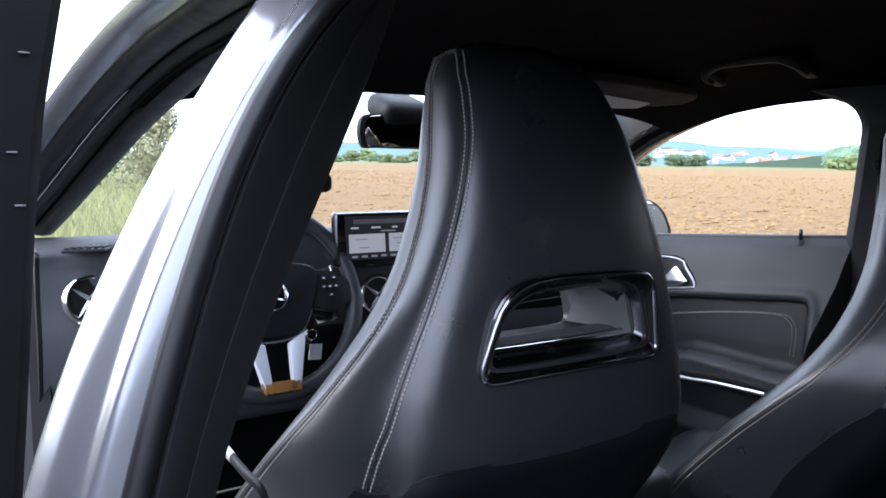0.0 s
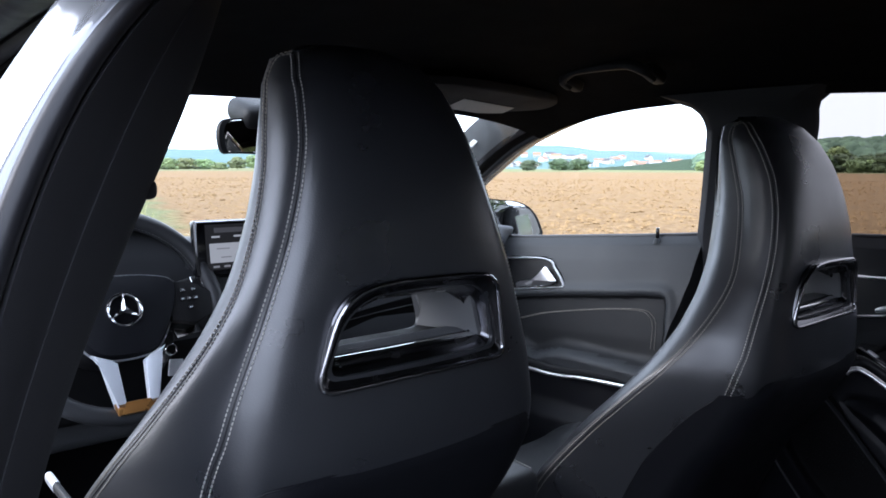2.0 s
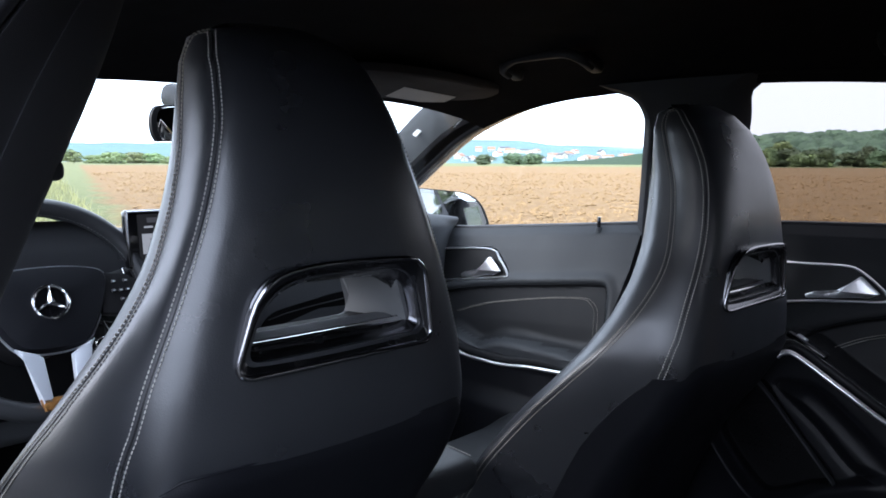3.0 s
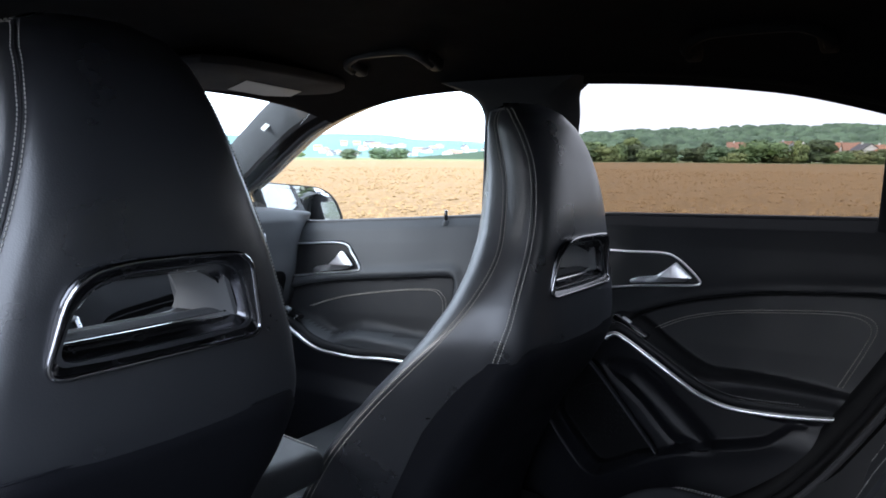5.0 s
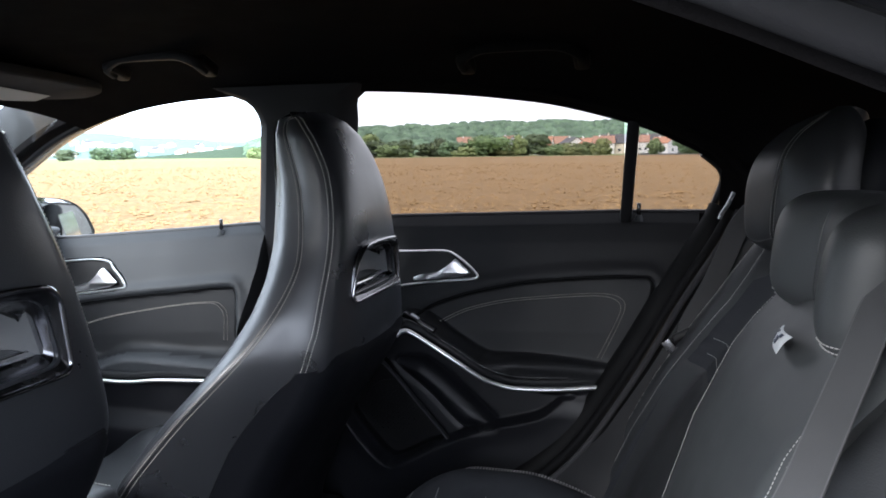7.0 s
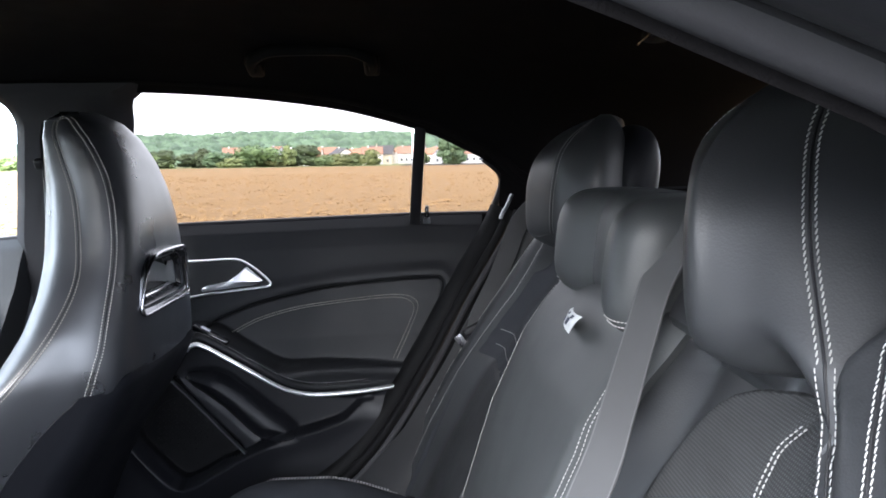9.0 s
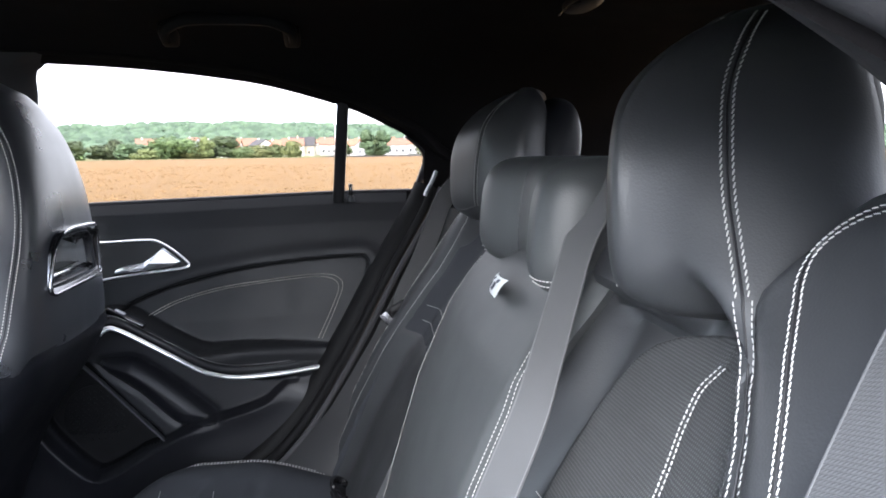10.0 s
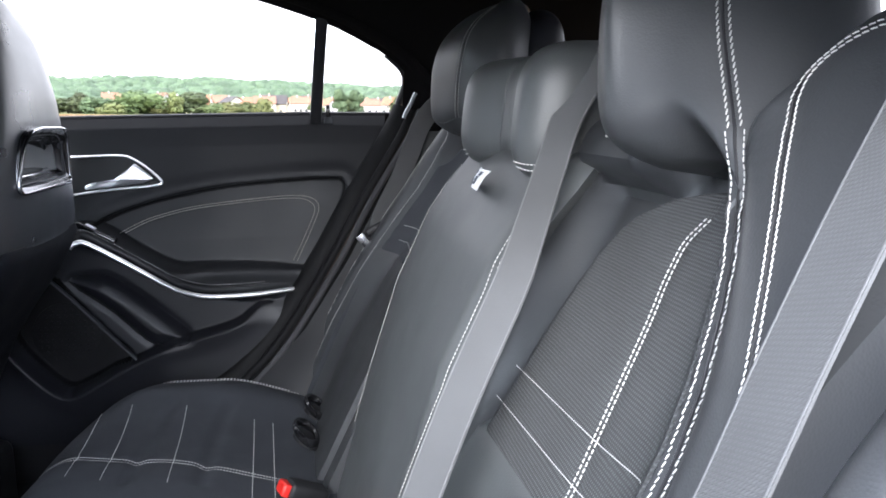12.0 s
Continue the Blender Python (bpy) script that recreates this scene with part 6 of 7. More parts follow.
sw = thing("steering_wheel", HUB, "black leather sports steering wheel with silver lower spokes", "steering wheel")
rim = []
for a in np.linspace(0, 2 * math.pi, 72, endpoint=False):
    r = 0.172
    z = r * math.sin(a)
    rim.append(Vector((r * math.cos(a), 0, max(z, -0.160 - 0.012 * (1 - (r * math.cos(a) / 0.172) ** 2)))))
part("rim", wheel_bm(sweep(rim, oval(0.0155, 0.018, 14), (0, 1, 0), True)), LEATHER, sw, "black perforated leather rim")
part("rim_stitching", wheel_bm(seam([p * 0.918 + Vector((0, -0.004, 0)) for p in rim], lambda p: Vector((-p.x, -0.3, -p.z)), 0.004, 0.002, 0.0007)), THREAD_GREY, sw, "grey stitching inside the rim")
hubp = [(-0.098, 0.046), (-0.06, 0.060), (0, 0.064), (0.06, 0.060), (0.098, 0.046), (0.094, 0.005), (0.062, -0.058), (0.03, -0.076), (-0.03, -0.076), (-0.062, -0.058), (-0.094, 0.005)]
hubs = rounded(hubp, 4)
part("airbag_cover", wheel_bm(loft([[Vector((a * k, d, b * k)) for a, b in hubs] for k, d in ((0.96, 0.03), (1.0, 0.0), (0.99, -0.012), (0.93, -0.022), (0.5, -0.030), (0.02, -0.031))])), SHELL, sw, "black airbag cover")
em = part("badge_ring", wheel_bm(tube([Vector((0.0265 * math.cos(a), -0.034, 0.0265 * math.sin(a))) for a in np.linspace(0, 2 * math.pi, 40, endpoint=False)], 0.003, 8, True, (0, 1, 0))), CHROME, sw, "round chrome badge ring")
part("badge_disc", wheel_bm(cylinder(0.026, 0.004, (0, -0.031, 0), (90, 0, 0), 36)), BLACK_GLOSS, em, "dark badge disc")
for k in range(3):
    a = math.pi / 2 + k * 2 * math.pi / 3
    t_, q = Vector((math.cos(a), 0, math.sin(a))), Vector((-math.sin(a), 0, math.cos(a)))
    o = Vector((0, -0.034, 0))
    part("badge_arm", wheel_bm(loft([[o + t_ * r + q * w, o + t_ * r + Vector((0, -0.0035, 0)), o + t_ * r - q * w, o + t_ * r + Vector((0, 0.001, 0))] for r, w in ((0.0, 0.0052), (0.012, 0.0030), (0.0255, 0.0008))])), CHROME, em, "chrome badge arm")
part("hub_edge", wheel_bm(tube([Vector((a * 1.01, -0.004, b * 1.01)) for a, b in hubs], 0.0022, 6, True, (0, 1, 0))), ALU, sw, "thin silver line round the airbag cover")
for s in (-1, 1):
    pod = part("spoke", wheel_bm(plate([Vector((s * a, 0.0, b)) for a, b in ((0.088, 0.046), (0.130, 0.040), (0.160, 0.020), (0.158, -0.020), (0.125, -0.036), (0.082, -0.026))], 0.016, (0, -1, 0), 0.004)), LINER, sw, "black side spoke with buttons")
    for i, (a, b) in enumerate(((0.108, 0.026), (0.118, 0.010), (0.130, 0.010), (0.106, 0.010), (0.118, -0.006), (0.128, 0.026))):
        part("button", wheel_bm(box((0.009, 0.004, 0.007), (s * a, -0.018, b), 0.0015)), BLACK_GLOSS, pod)
        part("symbol", wheel_bm(box((0.004, 0.001, 0.002), (s * a, -0.0205, b), 0)), TAG, pod)
    part("lower_spoke", wheel_bm(plate([Vector((s * a, -0.012, b)) for a, b in ((0.060, -0.066), (0.048, -0.084), (0.034, -0.160), (0.018, -0.160), (0.022, -0.086), (0.034, -0.078))], 0.014, (0, -1, 0), 0.003)), SPOKE, sw, "satin silver lower spoke")
    st = part("stalk", wheel_bm(sweep([Vector((s * 0.05, 0.05, 0.035)), Vector((s * 0.12, 0.045, 0.044)), Vector((s * 0.175, 0.035, 0.052))], oval(0.007, 0.012, 10, 3))), LINER, sw, "black column stalk")
    part("stalk_ring", wheel_bm(box((0.004, 0.018, 0.028), (s * 0.150, 0.040, 0.048), 0.003, (0, -9 * s, 0))), CHROME, st, "bright ring on the stalk")
    part("paddle", wheel_bm(plate([Vector((s * a, 0.028, b)) for a, b in ((0.09, -0.02), (0.14, -0.024), (0.150, -0.045), (0.10, -0.052))], 0.006, (0, -1, 0), 0.002)), CHROME, sw, "silver shift paddle")
part("spoke_bridge", wheel_bm(plate([Vector((a, -0.014, b)) for a, b in ((-0.036, -0.150), (0.036, -0.150), (0.032, -0.170), (-0.032, -0.170))], 0.012, (0, -1, 0), 0.003)), AMBER, sw, "satin bridge of the lower spokes with an orange reflection painted in")
part("column", loft([[Vector((-0.38 + 0.055 * math.cos(a), y, 0.82 + (y - 1.30) * -0.35 + 0.055 * math.sin(a))) for a in np.linspace(0, 2 * math.pi, 20, endpoint=False)] for y in (1.31, 1.36, 1.44)]), LINER, sw, "black steering column cover")

# key with fob in the ignition
ky = thing("key_bunch", (-0.318, 1.30, 0.79), "car key with small metal fob hanging from the ignition", "keys")
part("lock_barrel", cylinder(0.017, 0.02, (-0.288, 1.335, 0.798), (90, 0, 0), 24, bevel=0.002), CHROME, ky, "chrome ignition ring")
part("key_head", box((0.016, 0.035, 0.026), (-0.290, 1.312, 0.794), 0.005), LINER, ky, "black key head")
part("split_ring", tube([Vector((-0.290 + 0.010 * math.cos(a), 1.292, 0.775 + 0.010 * math.sin(a))) for a in np.linspace(0, 2 * math.pi, 20, endpoint=False)], 0.0012, 6, True, (0, 1, 0)), CHROME, ky, "steel split ring")
part("fob", box((0.026, 0.004, 0.030), (-0.284, 1.290, 0.742), 0.002, (0, 6, 0)), TAG, ky, "pale square metal fob")
part("spare_key", box((0.014, 0.003, 0.030), (-0.302, 1.294, 0.758), 0.001, (0, 35, 0)), SMOKE, ky, "small spare key")

# centre console, armrest
cc = thing("centre_console", (0, 1.1, 0.27), "black centre console with silver surround and padded armrest lid", "console")
part("console_body", loft([[Vector((c + a * w, y, b)) for a, b in ((-1, 0.28), (-1.0, h - 0.03), (-0.85, h), (0.85, h), (1.0, h - 0.03), (1, 0.28))] for y, h, w, c in ((0.52, 0.52, 0.09, 0.0), (0.85, 0.53, 0.09, 0.0), (1.05, 0.56, 0.09, -0.03), (1.25, 0.64, 0.085, -0.06), (1.40, 0.76, 0.085, -0.06))]), LINER, cc, "black console body")
part("armrest_lid", box((0.170, 0.30, 0.060), (0.0, 0.885, 0.604), 0.026, (3, 0, 0), 6), LEATHER, cc, "black leather armrest lid")
line = [Vector((0.074, 0.755 + 0.24 * i / 20, 0.6215 + 0.0126 * i / 20)) for i in range(21)]
part("stitching", seam(line, (0.6, 0, 1), 0.004, 0.002, 0.0008, 0.003), THREAD_GREY, cc, "grey stitching on the lid edge")
part("trim_frame", sweep([Vector((a, 1.33 + 0.35 * (0.72 - b) * -1.0, b)) for a, b in rounded([(-0.140, 0.758), (-0.125, 0.770), (-0.004, 0.770), (0.011, 0.762), (0.016, 0.66), (-0.14, 0.66)], 3)], oval(0.006, 0.008, 8), (0, 1, 0), True), ALU, cc, "silver console surround")
for i in range(3):
    for k in range(5):
        part("console_switch", box((0.034, 0.012, 0.010), (-0.105 + 0.044 * i, 1.312 + 0.35 * (0.752 - 0.018 * k - 0.72), 0.752 - 0.018 * k), 0.003, (-19, 0, 0)), LINER, cc, "black console switch")

# ---- roof fittings ----
mr = thing("interior_mirror", (-0.06, 1.32, 1.20), "black rear-view mirror below the windscreen header", "mirror")
part("mirror_housing", loft([[Vector((-0.052 + a * k, 1.320 + d - 0.10 * a, 1.160 + b * k)) for a, b in rounded([(-0.115, -0.030), (-0.118, 0.020), (-0.08, 0.034), (0.08, 0.034), (0.118, 0.020), (0.115, -0.030), (0.08, -0.034), (-0.08, -0.034)], 4)] for k, d in ((0.6, 0.035), (0.95, 0.02), (1.0, 0.004), (0.98, -0.002))]), LINER, mr, "black mirror housing")
part("mirror_glass", loft([[Vector((-0.052 + a * k, 1.317 + d - 0.10 * a, 1.160 + b * k)) for a, b in rounded([(-0.115, -0.030), (-0.118, 0.020), (-0.08, 0.034), (0.08, 0.034), (0.118, 0.020), (0.115, -0.030), (0.08, -0.034), (-0.08, -0.034)], 4)] for k, d in ((0.90, -0.0005), (0.88, -0.0015))]), MIRROR, mr, "mirror glass")
part("mirror_foot", box((0.11, 0.10, 0.05), (-0.07, 1.355, 1.205), 0.02, (18, 0, 0)), LINER, mr, "black mirror foot with sensor cover")

for sign in (1,):
    vz = thing("sun_visor", (sign * 0.30, 1.13, 1.24), "dark cloth sun visor folded up, with pale warning label", "sun visor", "sun visors")
    body = rounded([(0.075, 1.020), (0.40, 1.030), (0.47, 1.050), (0.495, 1.10), (0.47, 1.175), (0.40, 1.215), (0.10, 1.225), (0.07, 1.20)], 4)

    def vis(p, up):
        x, y = p
        return Vector((sign * x, y, 1.253 - 0.12 * (y - 1.02) - 0.03 * max(0, x - 0.3) - up))
    part("visor_body", loft([[vis((0.28 + (a - 0.28) * k, 1.12 + (b - 1.12) * k), u) for a, b in body] for k, u in ((0.98, -0.012), (1.0, -0.006), (1.0, 0.003), (0.97, 0.006), (0.5, 0.0065), (0.02, 0.0065))]), PILLAR, vz, "dark cloth visor board")
    lab = part("warning_label", loft([[vis((x, y), 0.0075 + d) for x, y in ((0.262, 1.180), (0.236, 1.092), (0.410, 1.120), (0.440, 1.205))] for d in (0.0, 0.0006)]), STICKER, vz, "pale warning label")
for y0, y1 in ((0.765, 0.965), (0.095, 0.298)):
    gh = thing("grab_handle", (0.43, (y0 + y1) / 2, 1.29), "dark folding grab handle under the roof edge", "grab handle", "grab handles")
    ym = (y0 + y1) / 2
    xg, zg = (0.372, 1.284) if y0 > 0.5 else (0.395, 1.272)
    line = curve([(xg + 0.03, y0 + 0.004, zg - 0.020), (xg + 0.006, y0 + 0.006, zg - 0.010), (xg, y0 + 0.030, zg + 0.002), (xg, y0 + 0.06, zg + 0.006), (xg, y1 - 0.06, zg + 0.006), (xg, y1 - 0.030, zg + 0.002), (xg + 0.006, y1 - 0.006, zg - 0.010), (xg + 0.03, y1 - 0.004, zg - 0.020)], 6)
    # rear handle in a duller black: the dim rear put into its colour
    part("grip", sweep(line, oval(0.008, 0.010, 12, 2.5)), LINER if y0 > 0.5 else EDGE_BLACK, gh, "dark curved grip")
    for y in (y0 + 0.006, y1 - 0.006):
        part("hinge_cover", box((0.05, 0.026, 0.024), (xg + 0.035, y, zg - 0.012), 0.006, (0, 20, 0)), LINER if y0 > 0.5 else EDGE_BLACK, gh, "hinge cover")
hk = thing("roof_lamp", (0.115, -0.28, 1.24), "small black glossy rear lamp on the headliner", "lamp")
part("hook_body", pad((0.115, -0.280, ceiling(0.17, -0.28).z - 0.010), (0.055, 0.020, 0.010), 2.4), LINER, hk)
part("hook_edge", tube([Vector((0.07 + 0.09 * i / 8, -0.262, ceiling(0.17, -0.28).z - 0.018 + 0.003 * math.sin(i * 0.39))) for i in range(9)], 0.0012, 6), CHROME, hk, "bright edge of the lamp")

# ---- outside mirror, right ----
em = thing("door_mirror", (0.86, 1.56, 0.90), "black door mirror outside the front window reflecting the car side", "door mirror")
def mirror_shape(w, h, grow, y0):
    """Rounded, slightly wedge-shaped outline, turned towards the driver."""
    c = [(0.732, 1.018), (0.915, 0.998), (0.956, 0.965), (0.982, 0.888), (0.765, 0.896)]
    cx, cz = 0.868, 0.950
    pts = fillet([(cx + (a - cx) * grow, cz + (b - cz) * grow) for a, b in c], [0.012, 0.03, 0.03, 0.022, 0.012], 5)
    return [Vector((a, y0 - 0.48 * (a - cx) + 0.03 * (b - cz), b)) for a, b in pts]


part("mirror_shell", loft([mirror_shape(1, 1, k, 1.585 + d) for k, d in ((0.30, 0.10), (0.75, 0.08), (0.98, 0.035), (1.0, 0.0), (0.99, -0.008), (0.94, -0.008), (0.93, 0.002))]), BLACK_GLOSS, em, "black mirror shell")
part("mirror_glass", loft([mirror_shape(1, 1, k, 1.582 + d) for k, d in ((0.935, 0.0), (0.93, -0.002))]), MIRROR, em, "mirror glass")
part("mirror_stalk", plate([(0.700, 1.60, 0.880), (0.700, 1.60, 0.960), (0.735, 1.61, 0.950), (0.770, 1.62, 0.890)], 0.03, (0, 1, 0), 0.004), LINER, em, "black mirror foot panel")

# ---- small fittings round the front seats ----
ab = thing("airbag_badge", (0.578, 1.42, 1.166), "small pale raised airbag badge on the pillar trim", "badge")
part("badge_plate", box((0.004, 0.016, 0.024), (0.576, 1.422, 1.166), 0.0018, (35, 28, 20)), STICKER, ab)
bl = thing("belt_anchor", (-0.645, 0.62, 0.80), "dark belt anchor strap with a pale end beside the driver seat", "belt anchor")
anchor = curve([(-0.633, 0.695, 0.826), (-0.633, 0.665, 0.8245), (-0.633, 0.630, 0.8235), (-0.633, 0.590, 0.823), (-0.633, 0.57, 0.80)], 6)
part("anchor_strap", sweep(anchor, oval(0.003, 0.005, 10, 2.6)), LINER, bl, "dark belt anchor strap")
part("anchor_tip", sweep(anchor[:6], oval(0.0034, 0.0054, 10, 2.6)), ALU, bl, "pale metal tip")

# ---- open rear door by the camera, only its front edge is near ----
od = thing("open_rear_door", (-0.86, 0.55, 0.35), "open rear door edge with black rubber seal and clips", "car door")
EDGE = [(1.30, -0.757), (1.20, -0.775), (1.129, -0.788), (1.058, -0.796), (0.948, -0.805), (0.88, -0.811), (0.45, -0.832)]
part("door_edge", loft([[Vector((x + a, 0.545 + b, z)) for a, b in ((0.0, -0.012), (0.0, 0.012), (-0.006, 0.02), (-0.07, 0.02), (-0.07, -0.02), (-0.006, -0.02))] for z, x in EDGE]), EDGE_BLACK, od, "black door edge seal")
part("door_board", box((0.055, 0.80, 0.62), (-1.28, 0.36, 0.64), 0.02, (0, 0, 115)), DOOR_SKIN, od, "dark inner board of the open door")
for x, z in ((-0.798, 1.163), (-0.807, 1.104), (-0.804, 1.072)):
    part("seal_clip", box((0.006, 0.003, 0.0012), (x, 0.524, z), 0.0004), GREY_LINER, od, "small pale clip")

# ---- outdoors: field, verge, trees, village, hills ----
def ground_material():
    m = material("ploughed_field", (0.25, 0.152, 0.072), 0.95, vary=0.25, scale=0.35, bump=0.0, spec=0.15)
    n, l = m.node_tree.nodes, m.node_tree.links
    b = n["Principled BSDF"]
    co = n.new("ShaderNodeTexCoord")
    clod = n.new("ShaderNodeTexNoise")
    clod.inputs["Scale"].default_value, clod.inputs["Detail"].default_value, clod.inputs["Roughness"].default_value = 5.0, 8.0, 0.72
    l.new(co.outputs["Object"], clod.inputs["Vector"])
    ramp = n.new("ShaderNodeValToRGB")
    ramp.color_ramp.elements[0].position, ramp.color_ramp.elements[0].color = 0.36, (0.125, 0.070, 0.030, 1)
    ramp.color_ramp.elements[1].position, ramp.color_ramp.elements[1].color = 0.66, (0.47, 0.325, 0.165, 1)
    e = ramp.color_ramp.elements.new(0.5)
    e.color = (0.275, 0.168, 0.078, 1)
    l.new(clod.outputs["Fac"], ramp.inputs[0])
    big = b.inputs["Base Color"].links[0].from_node
    soil = n.new("ShaderNodeMix")
    soil.data_type = "RGBA"
    soil.inputs[0].default_value = 0.65
    l.new(big.outputs[2], soil.inputs[6])
    l.new(ramp.outputs[0], soil.inputs[7])
    # grass verge ahead of the car, meadow beyond the field
    sep = n.new("ShaderNodeSeparateXYZ")
    l.new(co.outputs["Object"], sep.inputs[0])

    def calc(op, a, bb):
        k = n.new("ShaderNodeMath")
        k.operation = op
        for i, v in enumerate((a, bb)):
            if isinstance(v, (int, float)):
                k.inputs[i].default_value = v
            else:
                l.new(v, k.inputs[i])
        return k.outputs[0]
    verge = calc("SUBTRACT", calc("MULTIPLY", sep.outputs[1], 0.34), sep.outputs[0])
    wob = n.new("ShaderNodeTexNoise")
    wob.inputs["Scale"].default_value = 0.4
    l.new(co.outputs["Object"], wob.inputs["Vector"])
    verge = calc("ADD", verge, calc("MULTIPLY", calc("SUBTRACT", wob.outputs["Fac"], 0.5), 2.0))
    far2 = calc("SUBTRACT", calc("SQRT", calc("ADD", calc("MULTIPLY", sep.outputs[0], sep.outputs[0]), calc("MULTIPLY", sep.outputs[1], sep.outputs[1])), 0), 215.0)
    track = calc("SUBTRACT", 1.25, sep.outputs[0])
    mask = calc("MAXIMUM", calc("MAXIMUM", verge, far2), track)
    clampn = n.new("ShaderNodeMapRange")
    clampn.inputs[1].default_value, clampn.inputs[2].default_value = -0.3, 0.3
    l.new(mask, clampn.inputs[0])
    # unseen dark ground round the car, added to cut bounced light
    dim_reach = n.new("ShaderNodeMapRange")
    dim_reach.inputs[1].default_value, dim_reach.inputs[2].default_value = 5.5, 7.0
    dim_reach.inputs[3].default_value, dim_reach.inputs[4].default_value = 1.0, 0.0
    l.new(sep.outputs[1], dim_reach.inputs[0])
    grass = n.new("ShaderNodeValToRGB")
    grass.color_ramp.elements[0].position, grass.color_ramp.elements[0].color = 0.35, (0.10, 0.12, 0.045, 1)
    grass.color_ramp.elements[1].position, grass.color_ramp.elements[1].color = 0.68, (0.30, 0.29, 0.14, 1)
    l.new(clod.outputs["Fac"], grass.inputs[0])
    mix = n.new("ShaderNodeMix")
    mix.data_type = "RGBA"
    l.new(clampn.outputs[0], mix.inputs[0])
    l.new(soil.outputs[2], mix.inputs[6])
    dim_ground = n.new("ShaderNodeMix")
    dim_ground.data_type = "RGBA"
    dim_ground.inputs[7].default_value = (0.062, 0.058, 0.052, 1)
    l.new(dim_reach.outputs[0], dim_ground.inputs[0])
    l.new(grass.outputs[0], dim_ground.inputs[6])
    l.new(dim_ground.outputs[2], mix.inputs[7])
    l.new(mix.outputs[2], b.inputs["Base Color"])
    bp = n.new("ShaderNodeBump")
    bp.inputs["Strength"].default_value, bp.inputs["Distance"].default_value = 1.0, 0.10
    l.new(clod.outputs["Fac"], bp.inputs["Height"])
    l.new(bp.outputs[0], b.inputs["Normal"])
    return m


FIELD = ground_material()


def height(x, y):
    r = math.hypot(x, y)
    amp = 0.07 * float(ease((r - 3) / 5)) * (1 if x > max(1.3, 0.34 * y) else 0.35)
    h = amp * noise.noise(Vector((x * 0.9, y * 0.9, 0))) + amp * 0.7 * noise.noise(Vector((x * 2.3, y * 2.3, 3.1)))
    return h if r < 230 else 0.0


bm = bmesh.new()
radii = [0.0] + [2.5 * 1.058 ** i for i in range(126)]
NA = 240
prev = None
for r in radii:
    if r == 0:
        continue
    ring = []
    for k in range(NA):
        a = 2 * math.pi * k / NA
        x, y = r * math.sin(a), r * math.cos(a)
        ring.append(bm.verts.new((x, y, height(x, y))))
    if prev is None:
        bm.faces.new(ring)
    else:
        for k in range(NA):
            bm.faces.new((prev[k], prev[(k + 1) % NA], ring[(k + 1) % NA], ring[k]))
    prev = ring
setting("ground", bm, FIELD, "ploughed brown field with grass verge reaching the horizon", "ground")

# clods of earth
CLOD = material("earth_clods", (0.32, 0.205, 0.10), 0.95, vary=0.45, scale=1.1, bump=0.6, bump_scale=30, spec=0.1)
rng = random.Random(7)
bm = bmesh.new()
OCTA = [(1, 0, 0), (0, 1, 0), (-1, 0, 0), (0, -1, 0), (0.1, 0.1, 1), (0, 0, -0.6)]
FACES = [(0, 1, 4), (1, 2, 4), (2, 3, 4), (3, 0, 4), (1, 0, 5), (2, 1, 5), (3, 2, 5), (0, 3, 5)]
verts, faces = [], []
for i in range(22000):
    r = 9 + 70 * rng.random() ** 1.5
    a = radians(rng.uniform(18, 118))
    x, y = r * math.sin(a), r * math.cos(a)
    if x < max(1.6, 0.34 * y + 0.5):
        continue
    s = rng.uniform(0.015, 0.048) * (1 + r / 60)
    turn = rng.uniform(0, 3.14)
    base = len(verts)
    for p in OCTA:
        k = s * rng.uniform(0.6, 1.35)
        px, py = p[0] * math.cos(turn) - p[1] * math.sin(turn), p[0] * math.sin(turn) + p[1] * math.cos(turn)
        verts.append((x + px * k * 1.5, y + py * k, height(x, y) + p[2] * k * 0.75))
    faces += [tuple(base + q for q in f) for f in FACES]
me = bpy.data.meshes.new("clods")
me.from_pydata(verts, [], faces)
me.materials.append(CLOD)
tagged(new("clods", me), "dry brown clods of ploughed earth", "soil", "", "stuff")


def leaf_material(name, color, var):
    m = bpy.data.materials.new(name)
    m.use_nodes = True
    n, l = m.node_tree.nodes, m.node_tree.links
    b = n["Principled BSDF"]
    b.inputs["Roughness"].default_value = 0.7
    b.inputs["Specular IOR Level"].default_value = 0.2
    g, o = n.new("ShaderNodeNewGeometry"), n.new("ShaderNodeObjectInfo")
    ramp = n.new("ShaderNodeValToRGB")
    ramp.color_ramp.elements[0].color = (*[c * 0.75 for c in color], 1)
    ramp.color_ramp.elements[1].color = (*[c * (1 + v) for c, v in zip(color, var)], 1)
    l.new(g.outputs["Random Per Island"], ramp.inputs[0])
    hs = n.new("ShaderNodeHueSaturation")
    mr = n.new("ShaderNodeMapRange")
    mr.inputs[3].default_value, mr.inputs[4].default_value = 0.47, 0.53
    l.new(o.outputs["Random"], mr.inputs[0])
    l.new(mr.outputs[0], hs.inputs["Hue"])
    mv = n.new("ShaderNodeMapRange")
    mv.inputs[3].default_value, mv.inputs[4].default_value = 0.7, 1.35
    l.new(o.outputs["Random"], mv.inputs[0])
    l.new(mv.outputs[0], hs.inputs["Value"])
    l.new(ramp.outputs[0], hs.inputs["Color"])
    l.new(hs.outputs[0], b.inputs["Base Color"])
    return m


